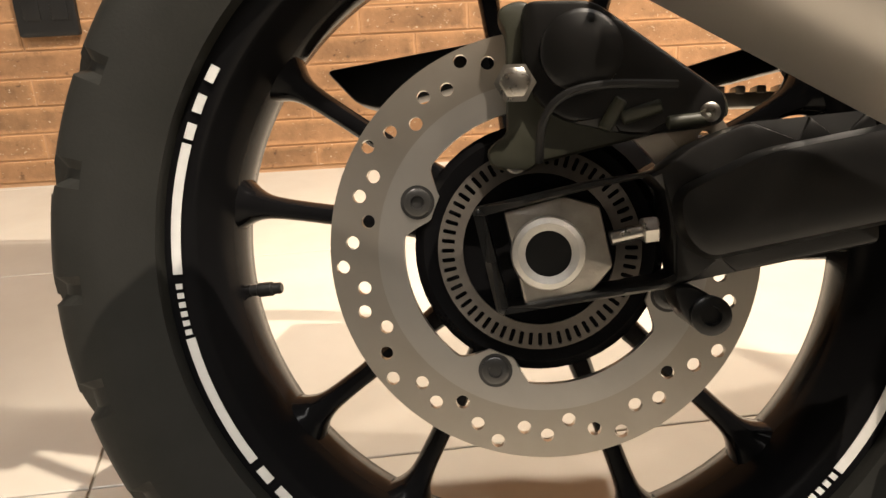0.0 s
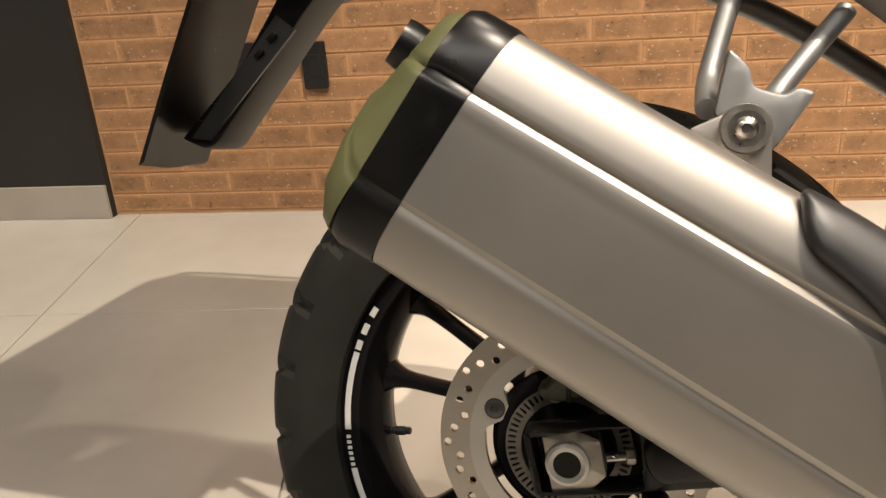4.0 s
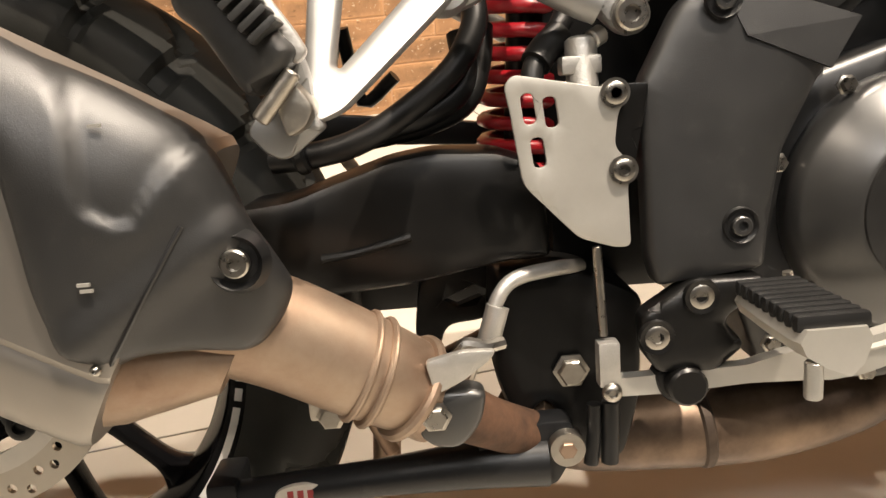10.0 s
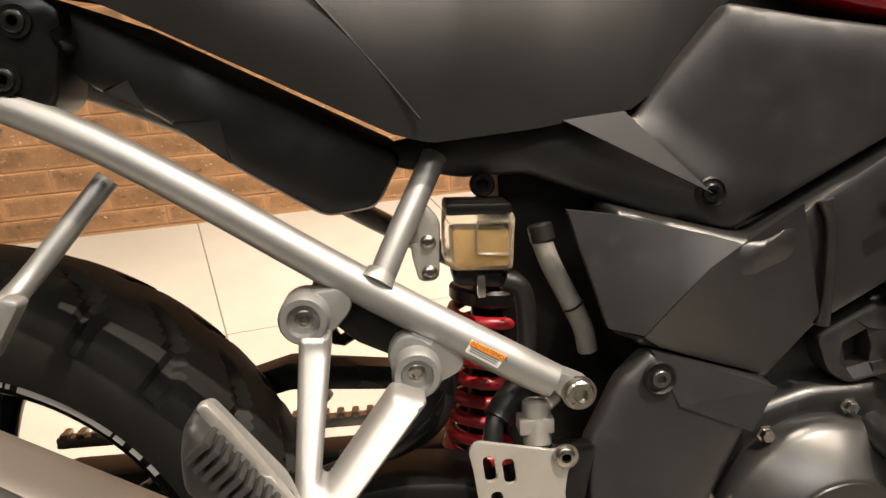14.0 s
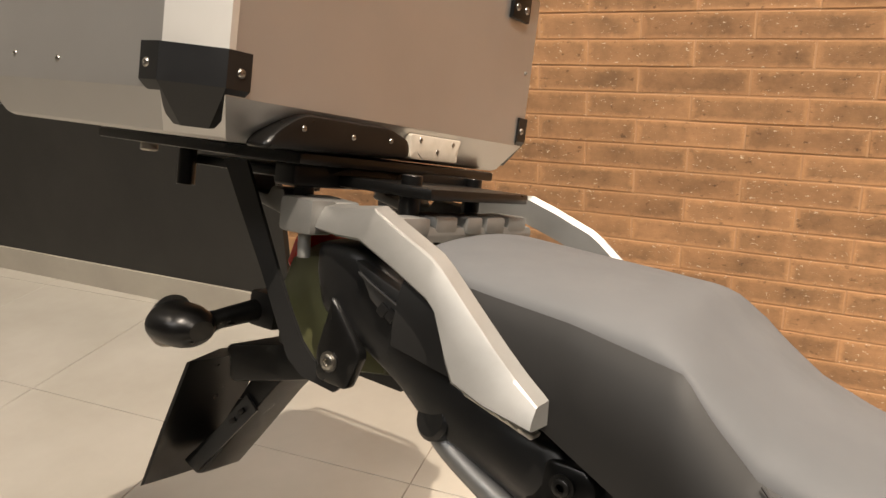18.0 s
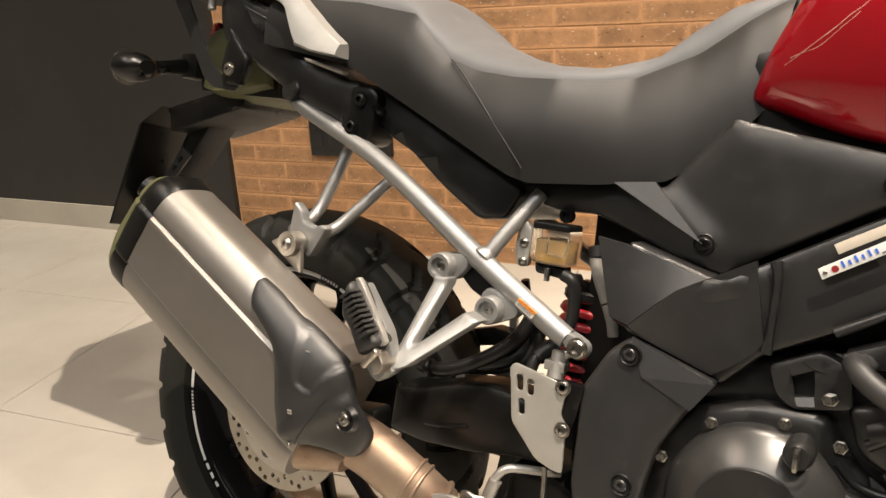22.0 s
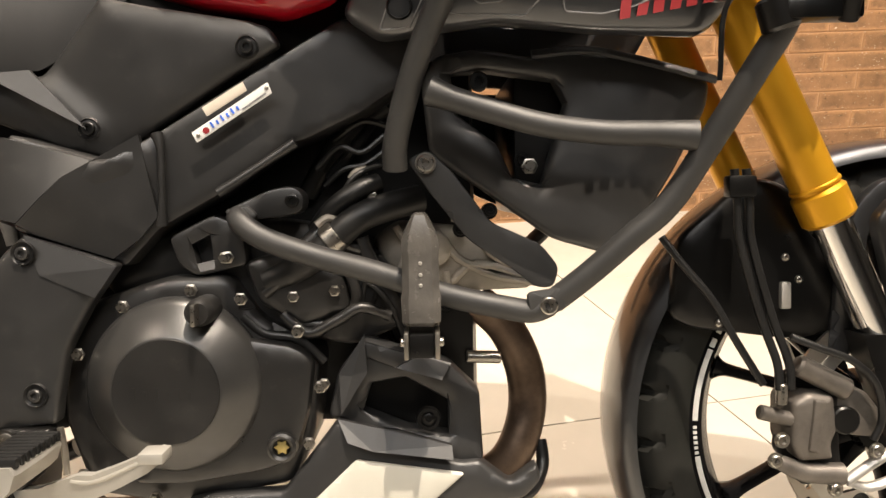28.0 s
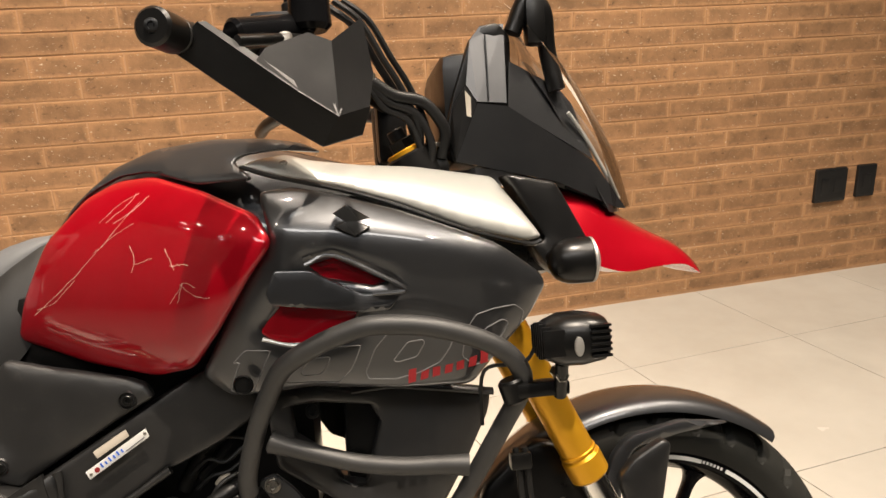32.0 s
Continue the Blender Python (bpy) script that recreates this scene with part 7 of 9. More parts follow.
writing("label_word", "ADVERTENCIA", DARK_INK, rail, sum(p[0] for p in W2) / 4 + 0.0015, -0.1923, sum(p[1] for p in W2) / 4 - 0.0006, 0.0042, WT, 0.0001)
for k in range(3):
    a, b = Vector(W[3]).lerp(Vector(W[0]), 0.2 + 0.16 * k), Vector(W[2]).lerp(Vector(W[1]), 0.2 + 0.16 * k)
    a, b = a.lerp(b, 0.08), a.lerp(b, 0.9)
    part("label_line", panel([tuple(a), tuple(b), tuple(b + Vector((0, 0.0008))), tuple(a + Vector((0, 0.0008)))], -0.1919, 0.0004, r=0, edge=0, step=0.05), GREY_LINE, rail)


# ---- belly pan and header pipe ----
pan = part("belly_pan", panel([(0.743, 0.287), (0.775, 0.294), (0.848, 0.296), (0.906, 0.370), (0.932, 0.360), (1.034, 0.322), (1.055, 0.324), (1.087, 0.299), (1.116, 0.319), (1.120, 0.299), (1.102, 0.280), (1.051, 0.275), (1.009, 0.253), (0.966, 0.240), (0.893, 0.240), (0.797, 0.252)], lambda x, z: -0.165 + 0.35 * max(0, 0.24 - z) + 0.25 * max(0, x - 1.15), 0.012, r=0.006, edge=0.005, crown=0.004, step=0.012), SHROUD_GREY, bike, "grey-black plastic belly pan with a pale insert")
part("pale_insert", panel([(0.877, 0.284), (0.926, 0.330), (1.039, 0.312), (0.991, 0.271), (0.954, 0.252), (0.902, 0.254)], -0.1725, 0.006, r=0.004, edge=0.002, crown=0.002), CREAM, pan, "cream plastic insert")
part("pan_tower", panel([(0.906, 0.417), (0.935, 0.454), (1.024, 0.427), (1.057, 0.394), (1.060, 0.319), (1.033, 0.317), (0.925, 0.356), (0.895, 0.370)], lambda x, z: -0.15 - 0.15 * max(0, 0.36 - z), 0.02, r=0.006, edge=0.005, crown=0.003, holes=[[(0.942, 0.405), (0.978, 0.411), (1.023, 0.385), (1.023, 0.348), (0.980, 0.355), (0.932, 0.375)]]), SHROUD_GREY, pan)
part("tower_back", panel([(0.931, 0.412), (1.038, 0.404), (1.037, 0.320), (0.923, 0.348)], -0.12, 0.01, r=0.004, edge=0.001), SATIN_BLACK, pan)
part("tower_facet", panel([(0.935, 0.452), (1.023, 0.426), (1.016, 0.410), (0.981, 0.418), (0.934, 0.437)], -0.157, 0.01, r=0.003, edge=0.002), SHROUD_GREY, pan)
part("pan_facet", facet([(0.969, -0.166, 0.425), (0.995, -0.158, 0.437), (1.027, -0.158, 0.427), (1.017, -0.170, 0.412)], 0.006), SHROUD_GREY, pan, smooth=0)
part("pan_facet", facet([(0.907, -0.166, 0.372), (0.948, -0.170, 0.363), (0.970, -0.170, 0.360), (1.026, -0.172, 0.343), (1.027, -0.180, 0.330), (0.944, -0.180, 0.341), (0.918, -0.178, 0.350)], 0.006), SHROUD_GREY, pan, smooth=0)
part("pan_facet", facet([(0.909, -0.160, 0.420), (0.936, -0.156, 0.459), (0.939, -0.168, 0.421), (0.911, -0.168, 0.377)], 0.006), SHROUD_GREY, pan, smooth=0)
SLOT = [(0.817, 0.262), (0.841, 0.264), (0.859, 0.263), (0.864, 0.260)]
for low in (0.0, -0.0032):
    stuck(pan, SATIN_BLACK, [[(x, z + low) for x, z in SLOT]], 0.0024, "pan_slot")
for c in ([(0.796, -0.170, 0.277)][0], [(1.002, -0.155, 0.367)][0]):
    part("pan_grommet", lathe([(0.0, 0.0), (0.008, 0.0), (0.0085, -0.003), (0.012, -0.003), (0.0135, 0.002)], 26, "y", c), SATIN_BLACK, pan)
    bolt(pan, c[0], c[1], c[2], 0.006, SATIN_BLACK, "socket", 0.003)
head = part("header_pipe", tube([(1.062, -0.060, 0.479), (1.096, -0.055, 0.444), (1.117, -0.050, 0.395), (1.120, -0.050, 0.346), (1.105, -0.060, 0.301), (1.081, -0.060, 0.273), (1.041, -0.050, 0.256)], [0.021, 0.022, 0.023, 0.023, 0.023, 0.023, 0.022], 7, 22), SOOTY_PIPE, bike, "brown heat-stained header pipe")
part("oxygen_sensor", rod([(1.047, -0.075, 0.416)][0], [(1.087, -0.070, 0.413)][0], 0.0075, 12, 0.001), BOLT_STEEL, head)
part("pan_mouth", tube([(1.134, -0.060, 0.310), (1.135, -0.070, 0.282), (1.117, -0.090, 0.259), (1.083, -0.100, 0.256), (1.057, -0.100, 0.274)], 0.008, 6, 10), BLACK_PLASTIC, pan)

# ---- radiator shroud behind the crash bars ----
shroud = part("radiator_shroud", panel([(1.016, 0.746), (1.062, 0.753), (1.115, 0.743), (1.169, 0.749), (1.217, 0.741), (1.308, 0.719), (1.303, 0.690), (1.264, 0.622), (1.226, 0.566), (1.19, 0.54), (1.136, 0.556), (1.071, 0.603), (1.009, 0.646), (1.002, 0.717)], lambda x, z: -0.165 + 0.25 * max(0, x - 1.22), 0.02, r=0.01, edge=0.006, crown=0.006, wide=0.05, step=0.012, holes=[[(1.070, 0.730), (1.138, 0.720), (1.150, 0.696), (1.125, 0.613), (1.095, 0.620), (1.078, 0.656), (1.037, 0.687), (1.032, 0.728)]]), SHROUD_GREY, bike, "black plastic radiator shroud")
part("shroud_lip", tube([(1.114, -0.172, 0.744), (1.167, -0.174, 0.747), (1.216, -0.170, 0.739), (1.309, -0.150, 0.719)], 0.006, 5, 10, flat=0.6), SHROUD_GREY, shroud)
part("radiator_core", block(1.1, 1.2, -0.12, 0.12, 0.58, 0.74, 0.01), SATIN_BLACK, shroud)
part("shroud", mirrored(panel([(1.016, 0.746), (1.115, 0.743), (1.308, 0.719), (1.252, 0.628), (1.187, 0.552), (1.071, 0.603), (1.002, 0.717)], -0.16, 0.02, r=0.01, edge=0.004, step=0.04)), BLACK_PLASTIC, shroud)
c = [(1.061, -0.160, 0.719)][0]
bolt(shroud, *c, 0.01, SATIN_BLACK, "socket", 0.008)
for c in [(1.072, -0.150, 0.588), (1.113, -0.130, 0.634)]:
    bolt(shroud, *c, 0.006, SATIN_BLACK, "socket", 0.005)

# ---- crash bars with the folded highway peg ----
bars = part("crash_bar", tube([(0.975, -0.200, 0.631), (0.977, -0.210, 0.659), (0.993, -0.228, 0.714), (1.013, -0.247, 0.762), (1.036, -0.268, 0.800), (1.075, -0.287, 0.825), (1.115, -0.298, 0.841), (1.148, -0.303, 0.847), (1.207, -0.306, 0.841), (1.261, -0.306, 0.824), (1.300, -0.302, 0.802), (1.319, -0.297, 0.775), (1.318, -0.290, 0.749), (1.300, -0.276, 0.712), (1.263, -0.250, 0.641), (1.233, -0.238, 0.592), (1.201, -0.230, 0.562), (1.163, -0.220, 0.527), (1.128, -0.210, 0.498)], 0.0122, 6, 18), BAR_BLACK, bike, "matt black tubular crash bars")
part("cross_tube", tube([(1.010, -0.228, 0.702), (1.032, -0.230, 0.694), (1.070, -0.235, 0.681), (1.118, -0.240, 0.667), (1.171, -0.246, 0.659), (1.219, -0.250, 0.657), (1.254, -0.253, 0.654)], [0.0145, 0.0118, 0.0115, 0.0115, 0.0115, 0.0118, 0.0145], 6, 16), BAR_BLACK, bars)
part("weld", rod([(1.009, -0.228, 0.704)][0], [(1.017, -0.229, 0.700)][0], 0.0132, 16, 0.002), BAR_BLACK, bars)
part("lower_tube", tube([(0.812, -0.170, 0.587), (0.820, -0.185, 0.579), (0.845, -0.195, 0.564), (0.892, -0.198, 0.547), (0.954, -0.200, 0.529), (1.022, -0.204, 0.506), (1.078, -0.208, 0.493), (1.106, -0.211, 0.489), (1.124, -0.215, 0.496)], 0.0118, 6, 16), BAR_BLACK, bars)
part("rear_tab", panel([(0.801, 0.594), (0.823, 0.598), (0.834, 0.588), (0.823, 0.576), (0.805, 0.581)], -0.178, 0.006, r=0.004, edge=0.002), BAR_BLACK, bars)
part("joint_tab", panel([(1.100, 0.508), (1.135, 0.513), (1.140, 0.495), (1.123, 0.484), (1.103, 0.488)], -0.2225, 0.006, r=0.006, edge=0.002), BAR_BLACK, bars)
bolt(bars, *[(1.121, -0.223, 0.496)][0], 0.0085, BOLT_STEEL, "socket", 0.006)
part("bar_bracket", panel([(0.986, 0.640), (1.007, 0.650), (1.030, 0.629), (1.069, 0.576), (1.118, 0.554), (1.137, 0.530), (1.131, 0.509), (1.112, 0.510), (1.091, 0.528), (1.046, 0.559), (1.009, 0.606)], -0.193, 0.006, r=0.008, edge=0.002), BAR_BLACK, bars)
bolt(bars, *[(1.005, -0.196, 0.636)][0], 0.0085, BOLT_STEEL, "socket", 0.006, washer=0.0105)
bolt(bars, *[(1.115, -0.140, 0.633)][0], 0.008, BOLT_STEEL, "hex", 0.006)
part("bar", mirrored(tube([(0.975, -0.200, 0.631), (0.993, -0.228, 0.714), (1.036, -0.268, 0.800), (1.115, -0.298, 0.841), (1.207, -0.306, 0.841), (1.300, -0.302, 0.802), (1.318, -0.290, 0.749), (1.263, -0.250, 0.641), (1.201, -0.230, 0.562), (1.128, -0.210, 0.498)], 0.0122, 5, 12)), BAR_BLACK, bars)
peg_rings = []
for z, w, front in ((0.48, 0.0165, -0.236), (0.484, 0.0185, -0.24), (0.508, 0.019, -0.243), (0.513, 0.0178, -0.2415), (0.548, 0.0172, -0.242), (0.556, 0.0182, -0.243), (0.57, 0.0155, -0.241), (0.586, 0.0075, -0.236), (0.588, 0.005, -0.232)):
    peg_rings.append([(0.998 + dx * w, front + d, z) for dx, d in ((-1, 0.03), (-1, 0.009), (-0.62, 0.0005), (0.62, 0.0), (1, 0.009), (1, 0.03))])
hp = part("highway_peg", loft(peg_rings), SMOKED_GREY, bike, "worn grey highway peg folded up on the crash bar", smooth=25)
for z in (0.52, 0.53, 0.541):
    part("peg_dimple", lathe([(0.0, -0.001), (0.0014, -0.001), (0.002, 0.0)], 12, "y", (0.998, -0.2415, z)), CAST_SILVER, hp)
CL = [(0.998, -0.225, 0.462)][0]
part("peg_clamp", block(CL[0] - 0.012, CL[0] + 0.012, -0.24, -0.195, CL[2] - 0.012, CL[2] + 0.012, 0.003), SATIN_BLACK, hp)
part("clamp_cheek", block(CL[0] - 0.017, CL[0] - 0.0125, -0.246, -0.21, CL[2] - 0.012, CL[2] + 0.014, 0.0015), WORN_STEEL, hp)
part("clamp_cheek", block(CL[0] + 0.0125, CL[0] + 0.017, -0.246, -0.21, CL[2] - 0.012, CL[2] + 0.014, 0.0015), WORN_STEEL, hp)
part("clamp_pin", rod((CL[0] - 0.021, -0.228, CL[2] + 0.002), (CL[0] + 0.021, -0.228, CL[2] + 0.002), 0.0045, 12, 0.001), BOLT_STEEL, hp)

# ---- fuel tank ----
TANK_TOP = [(0.69, 0.955), (0.702, 0.975), (0.74, 1.02), (0.803, 1.072), (0.859, 1.09), (0.938, 1.096), (1.001, 1.092), (1.073, 1.076), (1.16, 1.05), (1.28, 1.02)]
body = []
for x in np.linspace(0.7, 1.26, 30):
    zt = along(TANK_TOP, x) - 0.004
    w = 0.085 + 0.11 * min(1.0, (x - 0.7) / 0.3)
    sec = []
    for a in np.linspace(-1, 1, 21):
        sec.append((x, w * math.copysign(abs(a) ** 0.75, a), zt - 0.13 * abs(a) ** 3.0))
    body.append(sec + [(x, w * 0.9, 0.85), (x, -w * 0.9, 0.85)])
part("tank_base", block(0.67, 0.98, -0.098, 0.098, 0.7, 0.9, 0.02), SATIN_BLACK, bike)
tank = part("fuel_tank", loft(body), GREY_PAINT, bike, "dark grey metallic tank centre", smooth=50)


def tank_lat(x, z):
    x, z = x - 0.85, z - 0.92
    return -0.1948 - 0.465 * x + 0.059 * z + 0.135 * x * x + 2.22 * z * z + 0.17 * x * z


TANK_EDGE = [(x, z) for x, y, z in [(0.673, -0.100, 0.840), (0.691, -0.112, 0.891), (0.731, -0.128, 0.968), (0.789, -0.142, 1.023), (0.832, -0.148, 1.042), (0.882, -0.165, 1.044), (0.950, -0.205, 1.019), (1.016, -0.255, 0.985), (1.034, -0.272, 0.949), (1.004, -0.265, 0.911), (0.958, -0.235, 0.844), (0.919, -0.200, 0.796), (0.865, -0.172, 0.786), (0.775, -0.135, 0.804)]]
red = part("tank_side", panel(TANK_EDGE, tank_lat, 0.02, r=0.012, edge=0.006, crown=0.008, wide=0.05, step=0.009), RED, bike, "deep red metallic tank side with scratches", smooth=75)
part("tank_side", mirrored(panel(TANK_EDGE, tank_lat, 0.02, r=0.012, edge=0.006, crown=0.008, wide=0.05, step=0.03)), RED, red)
trim = part("tank_trim", panel([(0.739, 0.970), (0.770, 1.013), (0.823, 1.061), (0.876, 1.082), (0.954, 1.089), (1.026, 1.083), (1.077, 1.071), (1.102, 1.056), (1.047, 1.065), (1.002, 1.062), (0.987, 1.054), (1.015, 1.029), (0.941, 1.028), (0.875, 1.051), (0.833, 1.048), (0.792, 1.027)], lambda x, z: tank_lat(x, min(z, 1.035)) + 0.9 * max(0, z - 1.035) + 0.002, 0.012, r=0.01, edge=0.004, step=0.012), GREY_PAINT, bike, "dark grey metallic tank trim", smooth=75)
rs = random.Random(11)
SCRATCHES = [[(0.71, 0.874), (0.759, 0.908), (0.808, 0.951), (0.869, 1.011)], [(0.813, 0.988), (0.839, 1.009), (0.866, 1.023)], [(0.823, 0.989), (0.852, 1.009), (0.863, 1.022)], [(0.806, 0.951), (0.838, 0.973), (0.861, 0.985)], [(0.833, 0.986), (0.86, 1.002), (0.88, 1.018)], [(0.715, 0.881), (0.745, 0.891), (0.776, 0.918)], [(0.856, 0.925), (0.861, 0.938), (0.856, 0.958)], [(0.858, 0.934), (0.872, 0.937), (0.885, 0.941)],
             [(0.902, 0.951), (0.908, 0.936), (0.912, 0.925)], [(0.907, 0.93), (0.92, 0.931), (0.932, 0.93)], [(0.903, 0.883), (0.915, 0.897), (0.924, 0.909), (0.938, 0.902)], [(0.919, 0.907), (0.936, 0.892), (0.954, 0.889)], [(0.914, 0.885), (0.918, 0.897), (0.922, 0.908)]]
bpy.context.view_layer.update()
for mark in SCRATCHES:
    hits = []
    for p in spline([(x, 0, z) for x, z in mark], 5):
        ok, at, _, _ = red.ray_cast(Vector((p.x + rs.uniform(-0.0008, 0.0008), -1.0, p.z + rs.uniform(-0.0008, 0.0008))), Vector((0, 1, 0)))
        if ok:
            hits.append(at + Vector((0, -0.0001, 0)))
    if len(hits) > 2:
        part("scratch", tube(hits, [rs.uniform(0.00018, 0.00042) for _ in hits], 1, 5), SCRATCH, red)

# ---- side fairing ----
def soft(d, k=0.012):
    """Zero below, d above, with a rounded knee."""
    return 0.5 * (d + math.sqrt(d * d + k * k))


def fair_lat(x, z):
    d = z - along([(0.9, 0.985), (1.0, 0.97), (1.15, 0.952), (1.3, 0.926), (1.42, 0.9)], x)
    y = -0.245 + 0.8 * soft(d, 0.014) + 0.2 * soft(-d, 0.02) - 0.026 * math.sin(math.pi * min(1, max(0, (x - 0.93) / 0.5)))
    return y + 0.28 * soft(x - 1.32, 0.03) + 0.3 * soft(0.99 - x, 0.02)


fair = part("side_fairing", panel([(1.017, 1.014), (1.064, 1.016), (1.117, 1.003), (1.186, 0.981), (1.255, 0.953), (1.311, 0.929), (1.367, 0.887), (1.375, 0.870), (1.349, 0.830), (1.326, 0.812), (1.286, 0.768), (1.270, 0.750), (1.169, 0.754), (1.072, 0.765), (0.984, 0.757), (0.961, 0.757), (0.924, 0.784), (0.941, 0.812), (0.959, 0.845), (1.001, 0.910), (1.033, 0.949)], fair_lat, 0.012, r=0.012, edge=0.006, crown=0.006, wide=0.03, step=0.009,
                                  holes=[[(1.074, 0.919), (1.105, 0.926), (1.168, 0.892), (1.150, 0.889), (1.090, 0.904)], [(1.016, 0.843), (1.036, 0.870), (1.129, 0.859), (1.120, 0.835), (1.077, 0.825), (1.030, 0.832)]]), GREY_PAINT, bike, "dark grey metallic side fairing with outlined numerals", smooth=80)
part("fairing_inlay", panel([(1.066, 0.919), (1.105, 0.930), (1.176, 0.890), (1.151, 0.884), (1.089, 0.899)], -0.246, 0.02, r=0.004, edge=0.003), RED, fair, "red inlay")
part("fairing_inlay", panel([(1.009, 0.840), (1.032, 0.873), (1.135, 0.860), (1.124, 0.829), (1.076, 0.819), (1.025, 0.827)], -0.236, 0.01, r=0.004, edge=0.003), RED, fair, "red inlay")
part("vent_lip", tube([(1.013, -0.250, 0.834), (1.050, -0.252, 0.823), (1.084, -0.254, 0.825), (1.127, -0.256, 0.832)], 0.0025, 5, 8), SILVER_PAINT, fair)
part("vent_shelf", panel([(1.033, 0.916), (1.074, 0.914), (1.136, 0.880), (1.186, 0.879), (1.169, 0.858), (1.134, 0.858), (1.027, 0.875), (1.021, 0.889)], -0.262, 0.012, r=0.004, edge=0.003), GREY_PAINT, fair)
part("vent_edge", tube([(1.071, -0.270, 0.921), (1.106, -0.272, 0.930), (1.177, -0.272, 0.892), (1.187, -0.270, 0.881), (1.149, -0.270, 0.880)], 0.0028, 4, 8), GREY_PAINT, fair)
part("fairing", mirrored(panel([(1.017, 1.014), (1.117, 1.003), (1.255, 0.953), (1.367, 0.887), (1.326, 0.812), (1.270, 0.750), (1.072, 0.765), (0.961, 0.757), (0.924, 0.784), (0.959, 0.845), (1.033, 0.949)], fair_lat, 0.012, r=0.012, edge=0.006, step=0.03)), GREY_PAINT, fair)
c = [(0.984, -0.238, 0.778)][0]
part("fairing_plug", lathe([(0.0, 0.002), (0.0095, 0.002), (0.011, -0.0015), (0.0125, 0.001)], 28, "y", c), SATIN_BLACK, fair)


bpy.context.view_layer.update()
DIGITS = [[(0.9884, 0.8188), (0.9703, 0.802), (0.9791, 0.803), (0.9635, 0.7644), (0.9931, 0.764), (1.0194, 0.8165)],
          [(1.1307, 0.8156), (1.123, 0.7974), (1.1159, 0.7844), (1.0998, 0.769), (1.0708, 0.7714), (1.0393, 0.7728), (1.0226, 0.7751), (1.0292, 0.7906), (1.0401, 0.8086), (1.0507, 0.8162)],
          [(1.0925, 0.8039), (1.0672, 0.8031), (1.0527, 0.7851), (1.0578, 0.7809), (1.0789, 0.7817), (1.0881, 0.7926)],
          [(1.199, 0.8348), (1.1643, 0.8283), (1.1481, 0.8102), (1.1344, 0.7816), (1.1369, 0.7711), (1.1716, 0.7681), (1.2011, 0.774), (1.2281, 0.7858), (1.2417, 0.8041), (1.2483, 0.825), (1.236, 0.834)],
          [(1.2069, 0.8165), (1.1882, 0.8151), (1.1692, 0.7928), (1.1745, 0.7901), (1.1987, 0.7951), (1.2095, 0.8123)],
          [(1.2629, 0.824), (1.276, 0.8423), (1.2984, 0.8478), (1.3271, 0.85), (1.3397, 0.8401), (1.3328, 0.8152), (1.3131, 0.7939), (1.2904, 0.779), (1.2713, 0.7767), (1.256, 0.79)],
          [(1.287, 0.823), (1.31, 0.833), (1.3185, 0.828), (1.309, 0.811), (1.29, 0.8), (1.2815, 0.804)]]
DIGITS = [[tuple(q) for q in rounded(line, 0.004)] for line in DIGITS]
DIGITS = [line + line[:1] for line in DIGITS]
stuck(fair, GREY_LINE, DIGITS, 0.0008, "numeral_outline")
bpy.context.view_layer.update()
LOGO = [(1.238, -0.262, 0.775)][0]
ok, at, nrm, _ = fair.ray_cast(Vector((LOGO[0], -1.0, LOGO[2])), Vector((0, 1, 0)))
A, Bq = [(1.188, 0.767), (1.298, 0.786)]
letter_bars("name_bar", 7, RED_INK, fair, (LOGO[0], (at.y if ok else -0.262) - 0.0012, LOGO[2] + 0.004), 0.0165, math.degrees(math.atan2(Bq[1] - A[1], Bq[0] - A[0])), 0.14, 0.3)
EM = [(1.108, 0.980), (1.125, 0.990), (1.152, 0.972), (1.137, 0.969), (1.152, 0.961), (1.133, 0.951), (1.108, 0.965), (1.123, 0.969)]
part("fairing_emblem", panel(EM, -0.274, 0.006, r=0.001, edge=0.0015, step=0.02), CLUTCH_GREY, fair, "chromed angular emblem")
silver = part("silver_panel", panel([(0.995, 1.048), (1.015, 1.056), (1.052, 1.062), (1.082, 1.052), (1.149, 1.042), (1.220, 1.036), (1.286, 1.025), (1.330, 1.017), (1.378, 0.931), (1.354, 0.928), (1.280, 0.949), (1.188, 0.988), (1.118, 1.013), (1.036, 1.033)], lambda x, z: -0.222 + 1.2 * soft(z - along([(0.98, 1.035), (1.2, 1.0), (1.4, 0.93)], x), 0.02), 0.012, r=0.008, edge=0.005, crown=0.004, wide=0.02, step=0.01), SILVER_PAINT, bike, "pale silver upper fairing panel", smooth=80)
bpy.context.view_layer.update()
ok, at, nrm, _ = silver.ray_cast(Vector((1.05, -1.0, 1.049)), Vector((0, 1, 0)))
bolt(silver, 1.05, at.y + 0.0005, 1.049, 0.0055, BOLT_STEEL, "button", 0.003, tuple(nrm), name="screw")
part("panel_gap", tube([(0.998, -0.214, 1.046), (1.036, -0.216, 1.032), (1.118, -0.222, 1.010), (1.187, -0.224, 0.986), (1.279, -0.222, 0.947), (1.354, -0.216, 0.925), (1.375, -0.214, 0.927)], 0.003, 6, 8), SATIN_BLACK, silver)
